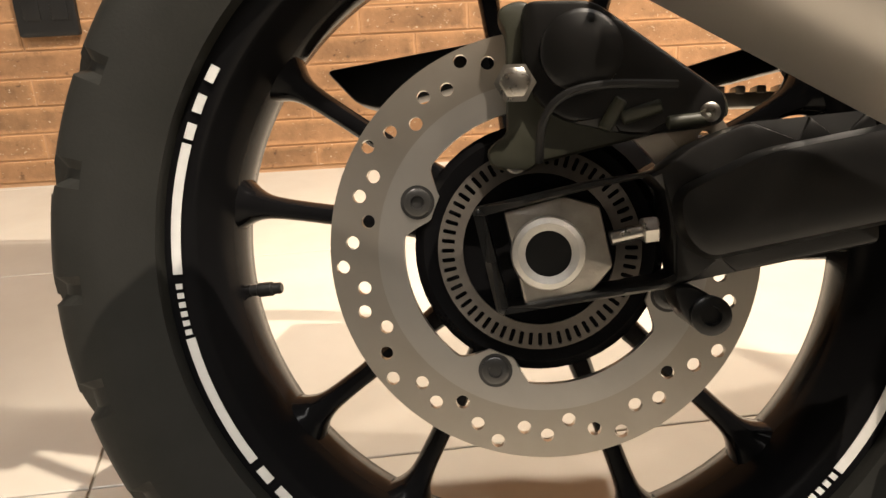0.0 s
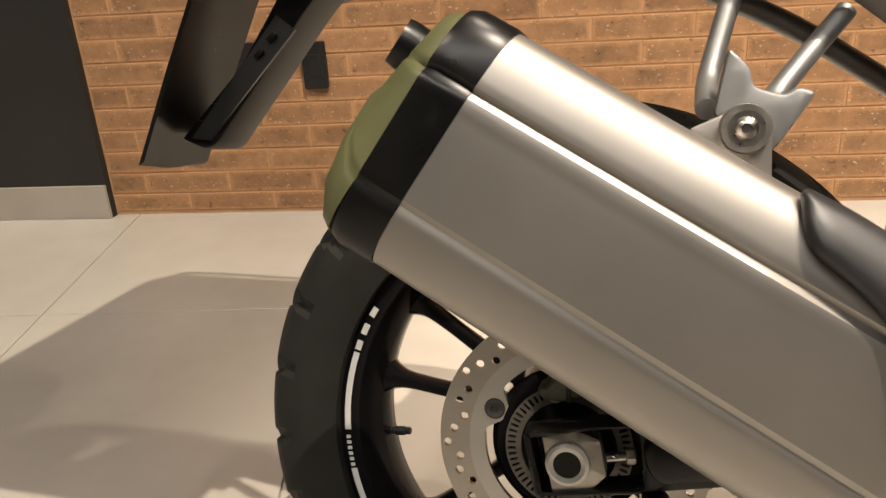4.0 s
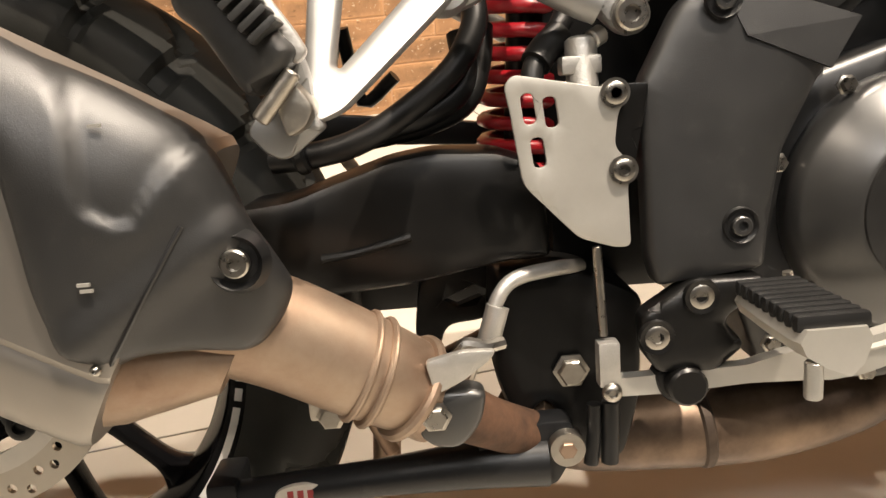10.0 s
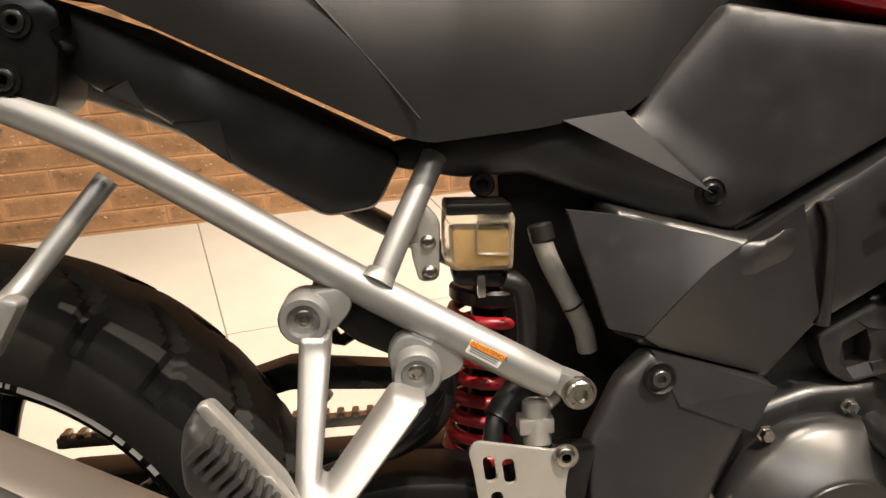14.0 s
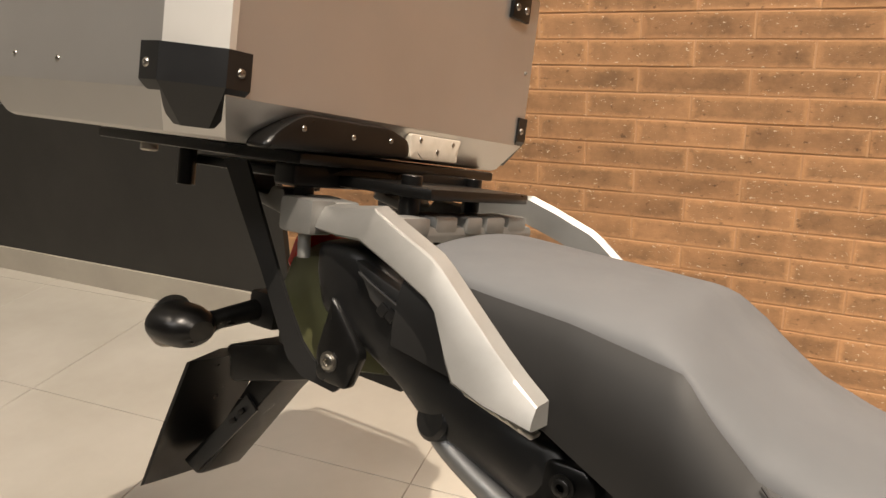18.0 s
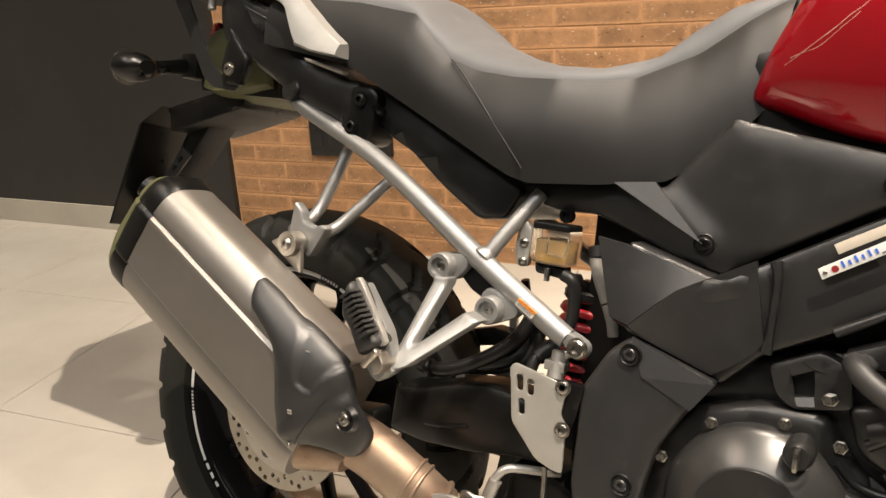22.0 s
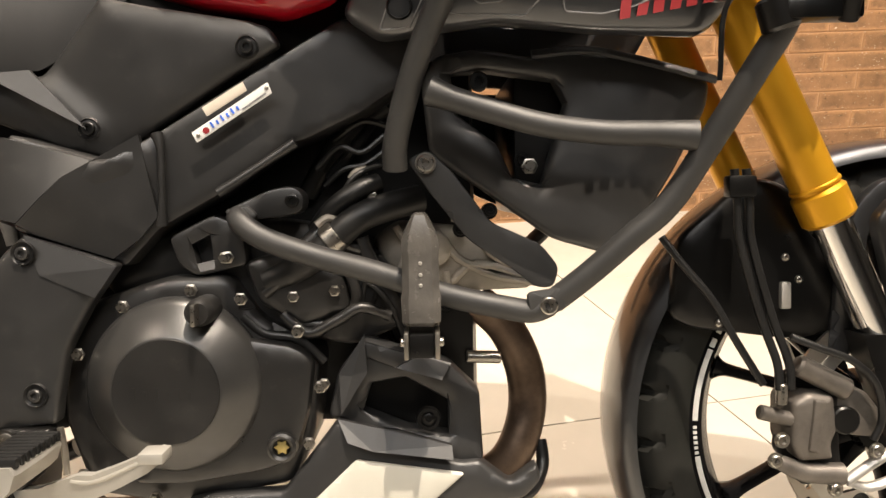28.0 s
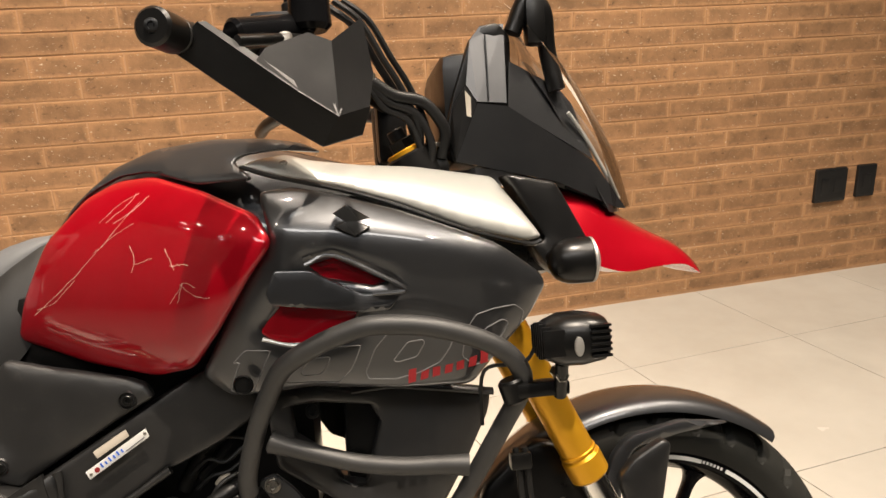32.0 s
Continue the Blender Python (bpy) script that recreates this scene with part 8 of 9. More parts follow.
part("silver_panel", mirrored(panel([(0.995, 1.048), (1.082, 1.052), (1.220, 1.036), (1.330, 1.017), (1.378, 0.931), (1.280, 0.949), (1.118, 1.013)], lambda x, z: -0.216 + 1.25 * max(0.0, z - along([(0.98, 1.035), (1.2, 1.0), (1.4, 0.93)], x)), 0.012, r=0.008, edge=0.005, step=0.03)), SILVER_PAINT, silver)

# ---- nose: cheek, beak, turn signal, screen ----
cheek = part("nose_cheek", panel([(1.340, 1.019), (1.416, 1.004), (1.460, 0.924), (1.475, 0.895), (1.469, 0.871), (1.420, 0.867), (1.393, 0.889), (1.371, 0.921), (1.395, 0.925)], lambda x, z: -0.175 + 0.3 * max(0, x - 1.36), 0.05, r=0.008, edge=0.005, crown=0.004), BLACK_PLASTIC, bike, "black plastic nose cheek")
part("cheek", mirrored(panel([(1.340, 1.019), (1.416, 1.004), (1.460, 0.924), (1.469, 0.871), (1.420, 0.867), (1.371, 0.921)], -0.165, 0.05, r=0.008, edge=0.005, step=0.03)), BLACK_PLASTIC, cheek)
part("headlamp_housing", block(1.33, 1.44, -0.1, 0.1, 0.87, 0.97, 0.03), SATIN_BLACK, cheek)
beak_sec = []
for x, zt, zb, w in ((1.44, 1.012, 0.905, 0.125), (1.482, 1.0, 0.88, 0.12), (1.53, 0.965, 0.866, 0.108), (1.584, 0.93, 0.869, 0.092), (1.6325, 0.904, 0.868, 0.078), (1.661, 0.879, 0.853, 0.066), (1.677, 0.856, 0.848, 0.045)):
    beak_sec.append([(x, y * w, zb + (zt - zb) * q) for y, q in ((-1, 0.0), (-0.95, 0.2), (-0.77, 0.62), (-0.47, 0.92), (0, 1.0), (0.47, 0.92), (0.77, 0.62), (0.95, 0.2), (1, 0.0), (0.5, -0.05), (-0.5, -0.05))])
part("beak", loft(beak_sec, smooth=4), RED, bike, "glossy red beak above the front wheel")
SG = Vector([(1.409, -0.215, 0.897)][0])
sigf = part("front_turn_signal", loft([[SG + Vector((x, 0.034 * k * math.cos(a) * 0.8, 0.03 * k * math.sin(a))) for a in [2 * math.pi * i / 20 for i in range(20)]] for x, k in ((-0.026, 0.3), (-0.018, 0.75), (0.0, 1.0), (0.028, 1.02), (0.034, 0.98))], smooth=2), SATIN_BLACK, bike, "round black front turn signal")
part("signal_lens", lathe([(0.0, 0.0075), (0.018, 0.006), (0.03, 0.0), (0.0305, -0.004)], 28, "x", SG + Vector((0.033, 0, 0))), CAST_SILVER, sigf, "clear lens with a bright rim")
part("signal_stem", rod(SG + Vector((-0.005, 0.02, 0)), SG + Vector((-0.005, 0.07, 0.005)), 0.012, 14, 0.002), SATIN_BLACK, sigf)
screen_side = part("screen_cowl", panel([(1.278, 1.041), (1.273, 1.088), (1.285, 1.134), (1.314, 1.212), (1.332, 1.231), (1.356, 1.236), (1.375, 1.218), (1.373, 1.178), (1.437, 1.142), (1.456, 1.118), (1.490, 1.060), (1.531, 0.957), (1.481, 0.983), (1.428, 1.005), (1.354, 1.026)], lambda x, z: -0.118 + 0.55 * max(0, x - 1.36) ** 1.1, 0.012, r=0.008, edge=0.005, step=0.014), SATIN_BLACK, bike, "dark grey screen cowl")
part("cowl_face", facet([(1.314, -0.122, 1.210), (1.331, -0.116, 1.231), (1.366, -0.112, 1.234), (1.357, -0.142, 1.118), (1.315, -0.146, 1.121), (1.302, -0.138, 1.146)]), GREY_PAINT, screen_side, smooth=0)
part("cowl_face", facet([(1.369, -0.118, 1.180), (1.447, -0.085, 1.145), (1.471, -0.075, 1.120), (1.496, -0.085, 1.036), (1.359, -0.142, 1.112)]), GREY_PAINT, screen_side, smooth=0)
part("cowl_face", strip([(1.315, -0.146, 1.119), (1.358, -0.144, 1.113), (1.494, -0.090, 1.033), (1.552, -0.060, 0.959)], [(1.282, -0.135, 1.042), (1.348, -0.130, 1.025), (1.432, -0.105, 1.006), (1.534, -0.066, 0.962)]), GREY_PAINT, screen_side, smooth=20)
part("cowl_face", facet([(1.283, -0.125, 1.118), (1.302, -0.137, 1.145), (1.314, -0.146, 1.118), (1.282, -0.135, 1.043), (1.277, -0.120, 1.080)]), BLACK_PLASTIC, screen_side, smooth=0)
part("cowl_label", facet([(1.300, -0.139, 1.138), (1.3065, -0.1445, 1.128), (1.3055, -0.1455, 1.1), (1.2995, -0.143, 1.103)], 0.002), BEIGE, screen_side, "small beige label", smooth=0)
part("cowl_groove", tube([(1.336, -0.124, 1.217), (1.334, -0.134, 1.169), (1.331, -0.146, 1.122)], 0.0012, 4, 6), SATIN_BLACK, screen_side)
part("cowl_strip", tube([(1.457, -0.100, 1.105), (1.489, -0.085, 1.063), (1.518, -0.070, 1.016), (1.541, -0.060, 0.975)], 0.0032, 5, 8), SILVER_PAINT, screen_side)
part("cowl", mirrored(panel([(1.278, 1.041), (1.285, 1.134), (1.332, 1.231), (1.375, 1.218), (1.437, 1.142), (1.490, 1.060), (1.531, 0.957), (1.354, 1.026)], lambda x, z: -0.135 + 0.55 * max(0, x - 1.36) ** 1.1, 0.012, r=0.008, edge=0.005, step=0.03)), GREY_PAINT, screen_side)
part("nose_shell", loft([[(x - 0.02 * abs(a) ** 2 * 2, w * a, z) for a in np.linspace(-1, 1, 15)] for x, z, w in ((1.56, 0.955, 0.075), (1.52, 1.03, 0.09), (1.47, 1.12, 0.105), (1.43, 1.18, 0.11))], closed=False), GREY_PAINT, screen_side)
glass = part("windscreen", loft([[(x - 0.05 * abs(a) ** 2, w * a, z) for a in np.linspace(-1, 1, 15)] for x, z, w in ((1.578, 0.96, 0.07), (1.55, 1.05, 0.11), (1.5, 1.14, 0.14), (1.45, 1.21, 0.15), (1.41, 1.26, 0.13))], closed=False, smooth=3), SMOKE, bike, "lightly smoked windscreen")
glass.visible_shadow = False
part("screen_mount", block(1.395, 1.425, -0.13, -0.1, 1.2, 1.27, 0.01), SATIN_BLACK, screen_side)
part("screen_bracket", tube([(1.378, -0.110, 1.220), (1.402, -0.110, 1.267), (1.425, -0.110, 1.250), (1.431, -0.100, 1.196), (1.442, -0.100, 1.138)], 0.013, 5, 12), SATIN_BLACK, screen_side)
part("instrument_hood", block(1.27, 1.36, -0.11, 0.11, 1.04, 1.2, 0.025), SATIN_BLACK, screen_side)

# ---- handlebar, guard, cables ----
GR = [(0.965, -0.430, 1.162)][0]
bar = part("handlebar", tube([(GR[0], GR[1], GR[2]), (GR[0] + 0.03, -0.36, GR[2] + 0.006), (1.06, -0.25, 1.18), (1.13, -0.15, 1.16), (1.2, -0.06, 1.13), (1.21, 0.06, 1.13), (1.13, 0.15, 1.16), (1.06, 0.25, 1.18), (0.99, 0.36, 1.17), (0.965, 0.43, 1.16)], 0.0125, 6, 14), SATIN_BLACK, bike, "black handlebar")
part("grip", rod((GR[0] + 0.006, GR[1] + 0.02, GR[2] + 0.001), (GR[0] + 0.045, GR[1] + 0.15, GR[2] + 0.008), 0.0175, 20, 0.003), HOSE, bar)
part("bar_end", rod((GR[0] - 0.006, GR[1] - 0.022, GR[2]), (GR[0] + 0.006, GR[1] + 0.018, GR[2]), 0.019, 24, 0.003), SATIN_BLACK, bar)
bolt(bar, GR[0] - 0.006, GR[1] - 0.022, GR[2], 0.007, SATIN_BLACK, "socket", 0.002)
hg = part("handguard", strip([(0.994, -0.412, 1.175), (1.045, -0.416, 1.133), (1.087, -0.412, 1.102), (1.124, -0.404, 1.077), (1.158, -0.372, 1.090)], [(0.966, -0.405, 1.149), (1.014, -0.398, 1.112), (1.061, -0.390, 1.077), (1.105, -0.378, 1.050), (1.148, -0.362, 1.062)], 0.01), GUARD_BLACK, bike, "black plastic handguard", smooth=22)
part("guard_top_face", strip([(1.056, -0.395, 1.151), (1.098, -0.375, 1.169), (1.122, -0.386, 1.157)], [(1.047, -0.416, 1.134), (1.087, -0.412, 1.103), (1.124, -0.405, 1.078)], 0.008), GUARD_BLACK, hg, smooth=22)
part("guard_front_face", strip([(1.122, -0.386, 1.157), (1.123, -0.397, 1.110), (1.124, -0.405, 1.077)], [(1.157, -0.335, 1.193), (1.165, -0.340, 1.130), (1.157, -0.370, 1.090)], 0.008), GUARD_BLACK, hg, smooth=22)
part("guard_rib", strip([(1.001, -0.406, 1.176), (1.048, -0.410, 1.140), (1.090, -0.407, 1.108), (1.128, -0.400, 1.085)], [(0.994, -0.413, 1.174), (1.045, -0.417, 1.133), (1.087, -0.413, 1.101), (1.124, -0.406, 1.076)], 0.005), SHROUD_GREY, hg, smooth=22)
part("switch_block", block(1.03, 1.085, -0.3, -0.24, 1.155, 1.215, 0.012), SATIN_BLACK, bar)
master = part("master_cylinder", rod((1.02, -0.375, 1.17), (1.095, -0.3, 1.192), 0.0165, 22, 0.004), GLOSS_BLACK, bar, "gloss black brake master cylinder")
part("cylinder_cup", lathe([(0.0, 0.02), (0.019, 0.02), (0.023, 0.016), (0.024, -0.02), (0.018, -0.026), (0.0, -0.026)], 28, "z", (1.1, -0.315, 1.21)), GLOSS_BLACK, master)
part("lever_pivot", rod((1.074, -0.365, 1.158), (1.074, -0.365, 1.172), 0.0075, 14, 0.002), CAST_SILVER, master)
part("brake_lever", tube([(1.1, -0.3, 1.175), (1.075, -0.36, 1.166), (1.03, -0.41, 1.155)], [0.008, 0.0065, 0.006], 5, 10), SATIN_BLACK, bar)
part("mirror_stem", rod((1.08, -0.28, 1.2), (1.065, -0.285, 1.34), 0.0065, 12, 0.001), SATIN_BLACK, bar)
part("stem_boot", rod((1.081, -0.28, 1.196), (1.078, -0.281, 1.226), 0.011, 16, 0.002), HOSE, bar)
clamp = part("triple_clamp", block(1.19, 1.275, -0.125, 0.125, 1.018, 1.052, 0.012), SATIN_BLACK, bike, "black upper fork clamp")
RAKE = Vector((-0.427, 0, 0.904))
for sgn in (-1, 1):
    top = Vector((1.216, 0.105 * sgn, 1.06))
    part("clamp_boss", rod(top - RAKE * 0.045, top - RAKE * 0.002, 0.036, 30, 0.003), SATIN_BLACK, clamp)
    part("fork_cap", rod(top - RAKE * 0.004, top + RAKE * 0.005, 0.0285, 30, 0.0015), GOLD, clamp, "gold fork cap")
    part("cap_nut", rod(top + RAKE * 0.004, top + RAKE * 0.02, 0.02, 6, 0.002), SATIN_BLACK, clamp)
    part("damping_knob", rod(top + RAKE * 0.019, top + RAKE * 0.036, 0.0125, 20, 0.002), SATIN_BLACK, clamp)
    bolt(clamp, 1.255, 0.125 * sgn, 1.064, 0.0075, BOLT_STEEL, "socket", 0.006, (0, 0, 1))
part("bar_riser", block(1.178, 1.222, -0.075, -0.03, 1.05, 1.15, 0.01), SATIN_BLACK, clamp)
part("bar_riser", block(1.178, 1.222, 0.03, 0.075, 1.05, 1.15, 0.01), SATIN_BLACK, clamp)
for x in (1.187, 1.213):
    bolt(clamp, x, -0.053, 1.149, 0.0055, BOLT_STEEL, "socket", 0.005, (0, 0, 1))
part("ignition_barrel", rod((1.245, 0.0, 1.04), (1.23, 0.0, 1.075), 0.022, 22, 0.003), SATIN_BLACK, clamp)
RUN = [(1.128, -0.17, 1.258), (1.161, -0.165, 1.232), (1.189, -0.155, 1.183), (1.213, -0.145, 1.142), (1.234, -0.135, 1.086), (1.235, -0.11, 1.05)]
for dx, dy, r in ((0.0, 0.0, 0.0045), (0.012, 0.012, 0.0045), (-0.006, 0.026, 0.0055)):
    part("control_cable", tube([(x + dx, y + dy, z + dx * 0.3) for x, y, z in RUN], r, 6, 8), HOSE, bike, "black control cable")
BUNDLE = [(1.15, -0.16, 1.168), (1.178, -0.155, 1.149), (1.2015, -0.15, 1.134), (1.2385, -0.14, 1.126), (1.26, -0.135, 1.104), (1.27, -0.13, 1.08), (1.263, -0.12, 1.05)]
for dx, dz, r in ((0.0, 0.0, 0.0085), (-0.012, -0.014, 0.006), (-0.022, -0.024, 0.0045)):
    part("wiring_sleeve", tube([(x + dx * (k / 3), y, z + dz * (k / 3)) for k, (x, y, z) in enumerate(BUNDLE)], r, 6, 10), HOSE, bike, "black wiring sleeve")
part("sleeve_joint", rod((1.158, -0.158, 1.165), (1.172, -0.156, 1.154), 0.0105, 16, 0.002), BOLT_STEEL, bike)

# ---- fog lamp on the crash bar ----
SP = Vector([(1.370, -0.335, 0.817)][0])
fog = part("fog_lamp", loft([[SP + Vector((x, 0.037 * k * math.copysign(abs(math.cos(a)) ** 0.75, math.cos(a)), 0.031 * h * math.copysign(abs(math.sin(a)) ** 0.75, math.sin(a)))) for a in [2 * math.pi * i / 24 for i in range(24)]] for x, k, h in ((-0.036, 0.55, 0.5), (-0.03, 0.75, 0.75), (-0.012, 0.95, 0.97), (0.01, 1.0, 1.0), (0.034, 0.98, 0.86), (0.038, 0.9, 0.78))]), SATIN_BLACK, bike, "black auxiliary lamp clamped to the crash bar")
for i in range(7):
    part("cooling_fin", block(SP.x - 0.039, SP.x - 0.014, SP.y - 0.033 + 0.0095 * i, SP.y - 0.0298 + 0.0095 * i, SP.z - 0.021 + 0.0012 * abs(i - 3) ** 1.5, SP.z + 0.022 - 0.0012 * abs(i - 3) ** 1.5, 0.001), SATIN_BLACK, fog)
for i in range(6):
    part("side_fin", block(SP.x + 0.014, SP.x + 0.038, SP.y - 0.0385, SP.y - 0.032, SP.z - 0.018 + 0.0068 * i, SP.z - 0.0148 + 0.0068 * i, 0.001), SATIN_BLACK, fog)
part("lamp_badge", panel(circle(SP.x, SP.z - 0.004, 0.011, 20, 0.0055), SP.y - 0.0385, 0.003, r=0, edge=0.0008, step=0.01), CAST_SILVER, fog)
part("lamp_front", lathe([(0.0, 0.004), (0.022, 0.003), (0.025, 0.0)], 24, "x", SP + Vector((0.037, 0, 0))), CAST_SILVER, fog)
LC = Vector([(1.309, -0.295, 0.753)][0])
part("bar_clamp", rod(LC + Vector((-0.004, 0, 0.014)), LC + Vector((0.004, 0, -0.014)), 0.017, 18, 0.003), SATIN_BLACK, fog)
part("clamp_arm", block(LC.x, SP.x + 0.004, LC.y - 0.018, LC.y + 0.006, LC.z - 0.008, LC.z + 0.01, 0.004), SATIN_BLACK, fog)
part("lamp_stem", rod((SP.x - 0.008, LC.y - 0.012, LC.z - 0.01), (SP.x - 0.008, SP.y + 0.01, SP.z - 0.03), 0.008, 12, 0.001), SATIN_BLACK, fog)
part("stem_nut", rod((SP.x - 0.008, LC.y - 0.03, LC.z + 0.018), (SP.x - 0.008, LC.y + 0.0, LC.z + 0.018), 0.0085, 6, 0.001), BOLT_STEEL, fog)
part("lamp_cable", tube([SP + Vector((-0.03, 0.02, 0)), SP + Vector((-0.05, 0.03, -0.03)), LC + Vector((-0.03, 0.03, 0.02)), LC + Vector((-0.035, 0.04, -0.05))], 0.0025, 6, 8), HOSE, fog)

# ---- gold fork, front wheel, brake, mudguard ----
F0, F1, F2 = Vector((1.262, -0.105, 0.98)), Vector((1.457, -0.105, 0.567)), Vector((1.535, -0.105, 0.39))
for sgn, name in ((1, "fork_leg"), (-1, "fork_leg")):
    s = lambda v: Vector((v.x, v.y * sgn, v.z))
    leg = part(name, rod(s(F0), s(F1.lerp(F0, 0.08)), 0.0265, 32, 0.002), GOLD, bike, "gold anodised upside-down fork leg")
    part("fork_collar", rod(s(F1.lerp(F0, 0.085)), s(F1), 0.0305, 32, 0.004), GOLD, leg)
    part("fork_band", rod(s(F1.lerp(F0, 0.1)), s(F1.lerp(F0, 0.09)), 0.0285, 32, 0.001), GOLD, leg)
    part("stanchion", rod(s(F1), s(F2 + (F2 - F1) * 0.2), 0.0215, 28, 0.001), CHROME, leg, "bright chrome stanchion")
    part("axle_carrier", loft([[Vector((x + dx, sgn * (-0.105 + dy), z)) for dx, dy in ((-hw, -0.022), (hw, -0.022), (hw, 0.022), (-hw, 0.022))] for x, z, hw in ((1.515, 0.44, 0.03), (1.535, 0.39, 0.034), (1.56, 0.33, 0.034), (1.575, 0.285, 0.026))]), SATIN_BLACK, leg)
front = wheel("front_wheel", FX, FZ, 0.325, 0.056, 0.2535, 0.043, 10, 150.0, (184, 304, 64), 30, "gloss black cast front wheel with white rim tape")
brake_disc(front, FX, FZ, -0.078, 0.155, 0.118, 0.104, 5, 20, 12)
part("front_axle", rod((FX, -0.135, FZ), (FX, 0.135, FZ), 0.012, 20, 0.002), BOLT_STEEL, front)
arch = [(0.322, -0.066), (0.332, -0.064), (0.34, -0.052), (0.345, -0.028), (0.347, 0), (0.345, 0.028), (0.34, 0.052), (0.332, 0.064), (0.322, 0.066), (0.322, 0.062), (0.33, 0.06), (0.337, 0.048), (0.341, 0), (0.337, -0.048), (0.33, -0.06), (0.322, -0.062)]
fender = part("front_mudguard", lathe(arch, 60, "y", (FX, 0, FZ), closed=True, start=radians(52), sweep=radians(150)), GREY_PAINT, bike, "satin dark grey front mudguard", smooth=50)
part("mudguard_side", panel([(1.501, 0.588), (1.528, 0.612), (1.611, 0.628), (1.694, 0.617), (1.610, 0.608), (1.536, 0.593), (1.515, 0.560), (1.507, 0.499), (1.492, 0.403), (1.470, 0.406), (1.477, 0.520)], -0.085, 0.01, r=0.012, edge=0.004, step=0.02), GREY_PAINT, fender)
part("fork_guard", panel([(1.490, 0.568), (1.513, 0.594), (1.560, 0.619), (1.573, 0.612), (1.548, 0.488), (1.556, 0.388), (1.536, 0.389), (1.521, 0.449)], -0.135, 0.012, r=0.012, edge=0.004, crown=0.004, step=0.015), BLACK_PLASTIC, fender)
part("inner_guard", panel([(1.297, 0.549), (1.382, 0.620), (1.429, 0.606), (1.443, 0.560), (1.497, 0.505), (1.518, 0.438), (1.431, 0.426), (1.310, 0.443), (1.284, 0.457)], -0.072, 0.012, r=0.02, edge=0.004, step=0.02, crown=0.006), SATIN_BLACK, fender, "black inner mudguard")
for c in [(1.435, -0.078, 0.498), (1.419, -0.078, 0.524), (1.343, -0.076, 0.448)]:
    bolt(fender, *c, 0.005, BOLT_STEEL, "button", 0.003)
part("reflector_arm", block(*[v for p in (lambda c: ((c[0] - 0.006, c[0] + 0.006), (-0.085, -0.07), (c[2] - 0.016, c[2] + 0.016)))([(1.418, -0.080, 0.480)][0]) for v in p], 0.003), CAST_SILVER, fender)
calf = part("front_caliper", panel([(1.406, 0.366), (1.424, 0.377), (1.453, 0.373), (1.458, 0.334), (1.451, 0.318), (1.454, 0.300), (1.416, 0.298), (1.406, 0.316)], -0.128, 0.05, r=0.006, edge=0.006, crown=0.004, step=0.01), CALIPER_GREY, bike, "grey cast radial brake caliper")
part("caliper_ridge", panel([(1.428, 0.371), (1.442, 0.369), (1.434, 0.310), (1.422, 0.312)], -0.1345, 0.01, r=0.004, edge=0.003), CALIPER_GREY, calf)
part("caliper_barrel", rod([(1.413, -0.120, 0.408)][0], [(1.472, -0.120, 0.377)][0], 0.0125, 20, 0.003), CALIPER_GREY, calf)
part("caliper_foot", tube([(1.389, -0.120, 0.300), (1.422, -0.120, 0.285), (1.467, -0.120, 0.281)], [0.008, 0.0115, 0.0125], 4, 14), CALIPER_GREY, calf)
part("caliper_pin", rod([(1.371, -0.120, 0.355)][0], [(1.409, -0.120, 0.345)][0], 0.0085, 14, 0.002), CALIPER_GREY, calf)
part("caliper_web", panel([(1.417, 0.393), (1.470, 0.379), (1.478, 0.266), (1.432, 0.260), (1.405, 0.301), (1.414, 0.367)], -0.1, 0.02, r=0.006, edge=0.003), SATIN_BLACK, calf)
part("fork_foot", panel([(1.460, 0.383), (1.492, 0.376), (1.512, 0.350), (1.509, 0.321), (1.474, 0.325), (1.459, 0.345)], -0.12, 0.03, r=0.008, edge=0.004), CALIPER_GREY, calf)
part("mount_arm", tube([(1.473, -0.120, 0.273), (1.496, -0.120, 0.289), (1.531, -0.120, 0.311)], 0.006, 4, 10, flat=0.5), CAST_SILVER, calf)
part("mount_arm", tube([(1.473, -0.120, 0.272), (1.499, -0.120, 0.265), (1.538, -0.120, 0.278)], 0.006, 4, 10, flat=0.5), CAST_SILVER, calf)
part("caliper_bore", rod((lambda c: (c[0], -0.128, c[2]))([(1.467, -0.120, 0.344)][0]), (lambda c: (c[0], -0.1, c[2]))([(1.467, -0.120, 0.344)][0]), 0.016, 22, 0.002), SATIN_BLACK, calf)
for c in [(1.396, -0.124, 0.323), (1.389, -0.124, 0.300), (1.456, -0.126, 0.266), (1.502, -0.126, 0.309)]:
    bolt(calf, *c, 0.0068, BOLT_STEEL, "socket", 0.005, washer=0.009)
part("sensor_cable", tube([(1.402, -0.130, 0.441), (1.431, -0.135, 0.429), (1.469, -0.135, 0.413), (1.495, -0.135, 0.387), (1.505, -0.130, 0.347), (1.496, -0.130, 0.322)], 0.0042, 6, 10), HOSE, calf)
for dx in (0, 0.013):
    part("front_brake_line", tube([(x + dx, y, z) for x, y, z in [(1.342, -0.120, 0.626), (1.346, -0.120, 0.588), (1.349, -0.120, 0.545), (1.372, -0.120, 0.463), (1.389, -0.125, 0.412), (1.391, -0.128, 0.381)]], 0.0048, 6, 10), HOSE, bike, "black front brake hose")
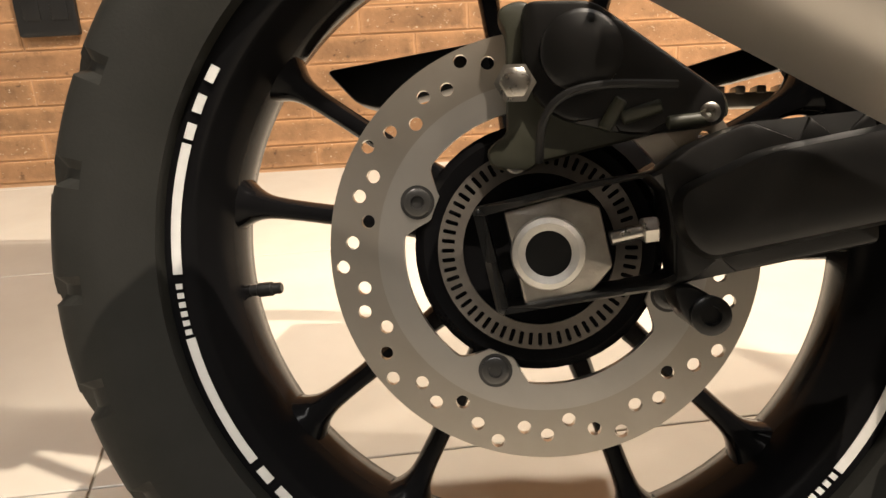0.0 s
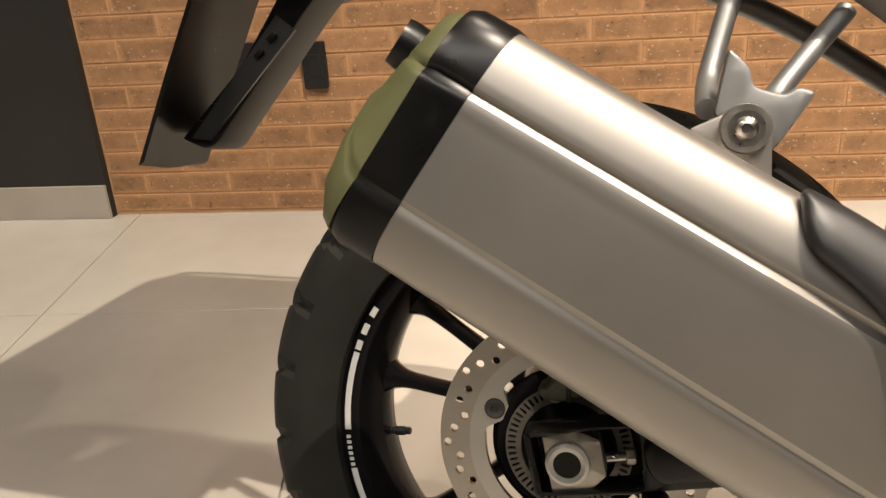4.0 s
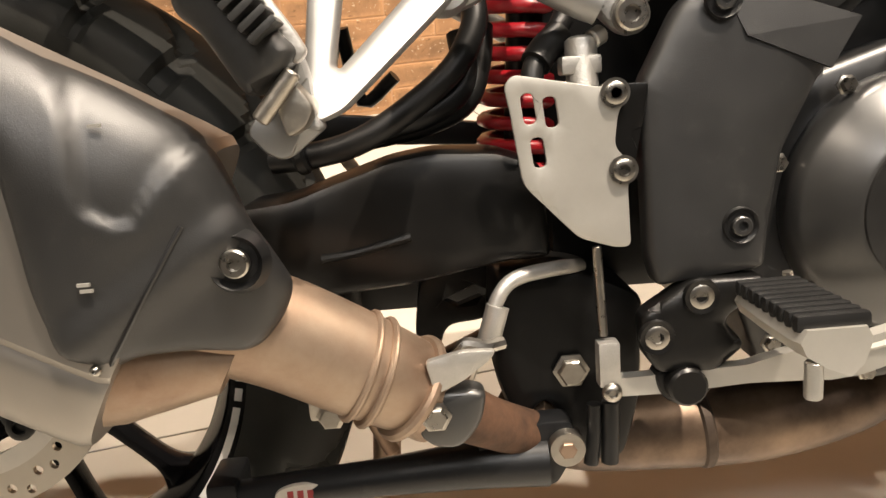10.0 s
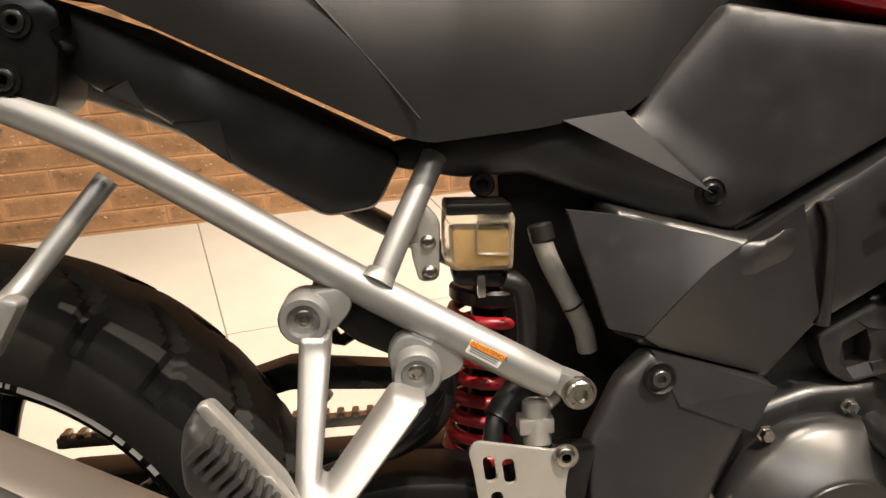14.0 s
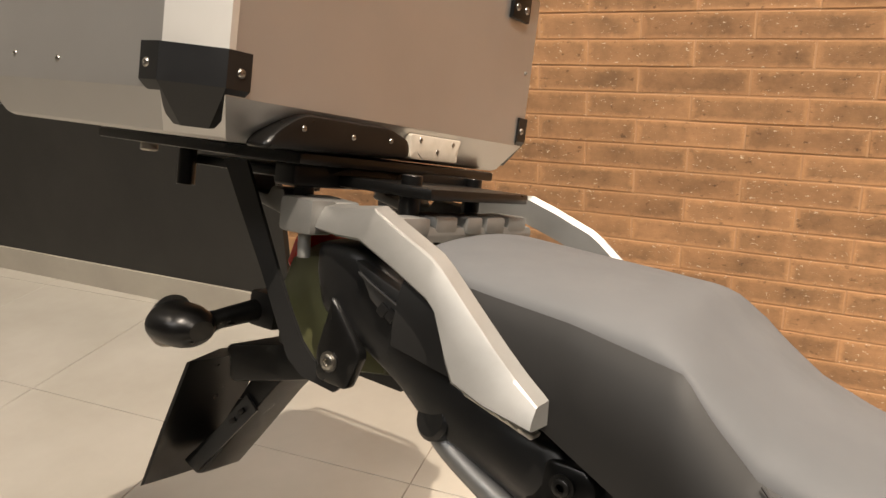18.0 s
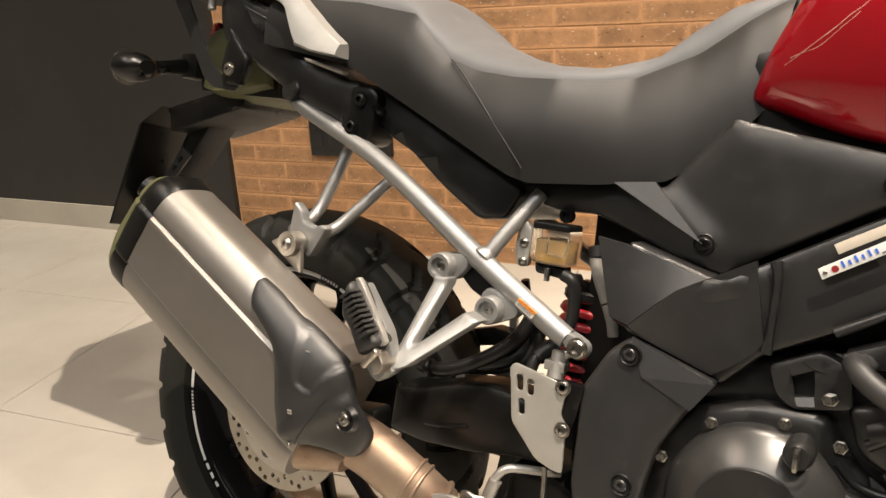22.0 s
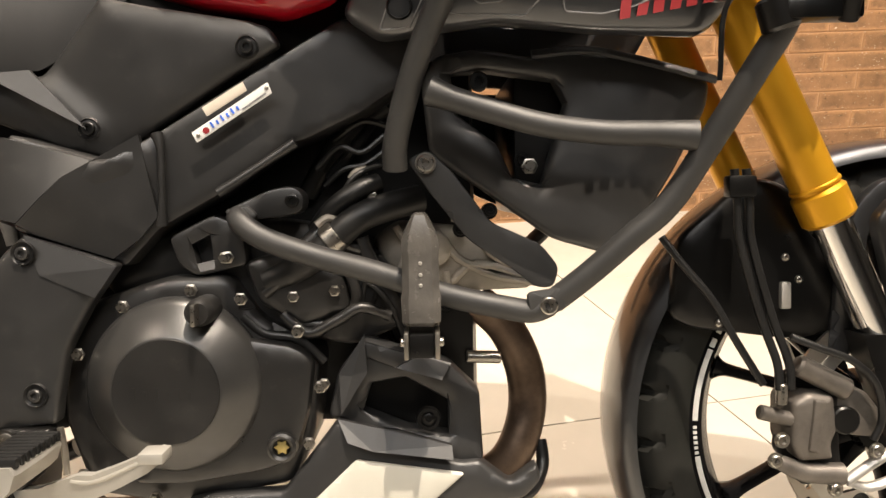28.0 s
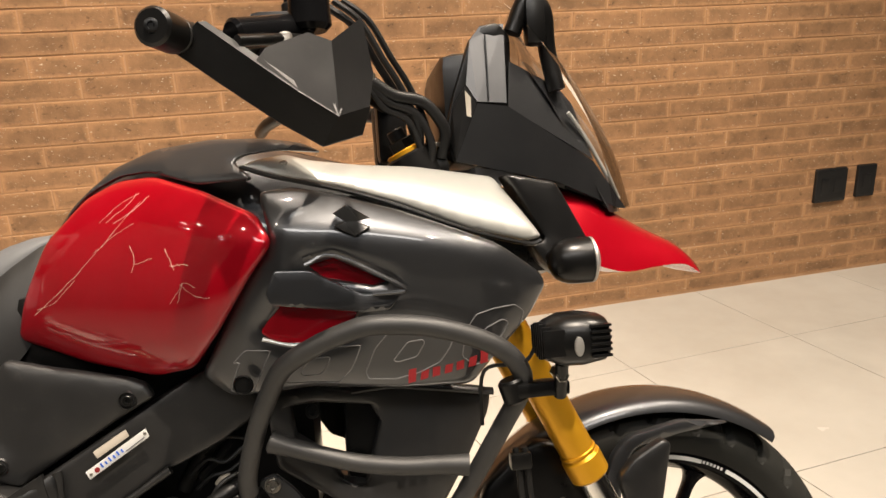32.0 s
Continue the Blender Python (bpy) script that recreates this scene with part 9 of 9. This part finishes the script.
part("hose_holder", block(*[v for p in (lambda c: ((c[0] - 0.013, c[0] + 0.018), (-0.13, -0.11), (c[2] - 0.012, c[2] + 0.012)))([(1.346, -0.120, 0.607)][0]) for v in p], 0.004), SATIN_BLACK, bike)
part("speed_sensor_line", tube([(1.268, -0.100, 0.552), (1.290, -0.110, 0.520), (1.320, -0.115, 0.482), (1.344, -0.120, 0.438), (1.374, -0.125, 0.387)], 0.0045, 6, 10), HOSE, bike, "black sensor lead")
part("line_end", rod([(1.394, -0.128, 0.388)][0], [(1.393, -0.128, 0.365)][0], 0.006, 12, 0.001), BOLT_STEEL, bike)


# ---- bricks and floor tiles, each a piece of its own ----
def face_map(me):
    """Lays the unit square over the outer face of every nine-faced piece."""
    uv = np.zeros((len(me.loops), 2))
    for k, corner in enumerate(((0, 0), (1, 0), (1, 1), (0, 1))):
        uv[k::36] = corner
    me.uv_layers.new(name="face").data.foreach_set("uv", uv.ravel())


def piece_mesh(name, w, h, d, mat, bevel=0.0012):
    me = bpy.data.meshes.new(name)
    x, z, k = w / 2, h / 2, bevel
    vs = [(-x, 0, -z), (x, 0, -z), (x, 0, z), (-x, 0, z), (-x, -d + k, -z), (x, -d + k, -z), (x, -d + k, z), (-x, -d + k, z), (-x + k, -d, -z + k), (x - k, -d, -z + k), (x - k, -d, z - k), (-x + k, -d, z - k)]
    fs = [(8, 9, 10, 11), (4, 5, 9, 8), (5, 6, 10, 9), (6, 7, 11, 10), (7, 4, 8, 11), (0, 1, 5, 4), (1, 2, 6, 5), (2, 3, 7, 6), (3, 0, 4, 7)]
    me.from_pydata(vs, [], fs)
    face_map(me)
    me.materials.append(mat)
    return me


BRICK_LONG, COURSE, JOINT = 0.285, 0.0705, 0.005
meshes = [piece_mesh("brick", BRICK_LONG - JOINT, COURSE - JOINT, 0.0028 + 0.0008 * k, BRICK) for k in (-1, 0, 1)]
rng = random.Random(5)
near, rest_v, rest_f = 0, [], []
for row in range(-1, 56):
    z0 = 0.98 + (row - 13) * COURSE
    if z0 < -0.05:
        continue
    shift = 0.0 if row % 2 else BRICK_LONG / 2
    col = 0
    while True:
        left = WALL_END + 0.004 + col * BRICK_LONG - ((WALL_END + 0.004 - 0.043 - shift) % BRICK_LONG)
        col += 1
        if left > 8.0:
            break
        x0, x1 = max(left, WALL_END + 0.003), left + BRICK_LONG
        zb, zt = max(z0, 0.002), z0 + COURSE
        if x1 - x0 < 0.02 or zt - zb < 0.01:
            continue
        whole = x0 == left and zb == z0
        seen_near = -1.3 < x0 < 1.5 and 0.62 < z0 < 1.75
        if whole and seen_near and near < 300:
            ob = bpy.data.objects.new("brick", rng.choice(meshes))
            scene.collection.objects.link(ob)
            ob.parent = wall_brick
            ob.matrix_basis = pose((x0 + x1) / 2, 0.0045, (zb + zt) / 2, rng.uniform(-0.25, 0.25), 0, rng.uniform(-0.15, 0.15))
            near += 1
        else:
            w, h, d, k, n = (x1 - x0 - JOINT) / 2, (zt - zb - JOINT) / 2, 0.0028 + rng.uniform(-0.0008, 0.0008), 0.0012, len(rest_v)
            cx, cz = (x0 + x1) / 2, (zb + zt) / 2
            rest_v += [(cx + sx * w, 0.0045, cz + sz * h) for sx, sz in ((-1, -1), (1, -1), (1, 1), (-1, 1))]
            rest_v += [(cx + sx * w, 0.0045 - d + k, cz + sz * h) for sx, sz in ((-1, -1), (1, -1), (1, 1), (-1, 1))]
            rest_v += [(cx + sx * (w - k), 0.0045 - d, cz + sz * (h - k)) for sx, sz in ((-1, -1), (1, -1), (1, 1), (-1, 1))]
            rest_f += [tuple(n + i for i in f) for f in ((8, 9, 10, 11), (4, 5, 9, 8), (5, 6, 10, 9), (6, 7, 11, 10), (7, 4, 8, 11), (0, 1, 5, 4), (1, 2, 6, 5), (2, 3, 7, 6), (3, 0, 4, 7))]
me = bpy.data.meshes.new("far_bricks")
me.from_pydata(rest_v, [], rest_f)
face_map(me)
me.materials.append(BRICK)
far_bricks = new("far_bricks", me)
far_bricks.parent = wall_brick
tagged(far_bricks, "rows of brown fired bricks higher up and farther along", kind="stuff")

TILE, GAP = 0.7, 0.003
U_WAY, V_WAY = (Vector((math.cos(radians(d)), math.sin(radians(d)), 0)) for d in (11.0, 106.5))
tile = bpy.data.meshes.new("floor_tile")
tile_ring = lambda h, z: [tuple(U_WAY * (a * h) + V_WAY * (b * h) + Vector((0, 0, z))) for a, b in ((-1, -1), (1, -1), (1, 1), (-1, 1))]
h, k = (TILE - GAP) / 2, 0.001
tile.from_pydata(tile_ring(h, -0.01) + tile_ring(h, -k) + tile_ring(h - k, 0), [], [(8, 9, 10, 11), (4, 5, 9, 8), (5, 6, 10, 9), (6, 7, 11, 10), (7, 4, 8, 11), (0, 1, 5, 4), (1, 2, 6, 5), (2, 3, 7, 6), (3, 0, 4, 7)])
tile.materials.append(FLOOR_TILE)
for i in range(-9, 13):
    for j in range(-10, 4):
        at = Vector((-0.46, 0.225, 0)) + U_WAY * ((i + 0.5) * TILE) + V_WAY * ((j + 0.5) * TILE)
        if -6.0 < at.x < 7.9 and -5.7 < at.y < 0.1426 * at.x + 2.1:
            ob = bpy.data.objects.new("floor_tile", tile)
            scene.collection.objects.link(ob)
            ob.parent = floor
            ob.matrix_basis = pose(at.x, at.y, -0.008)
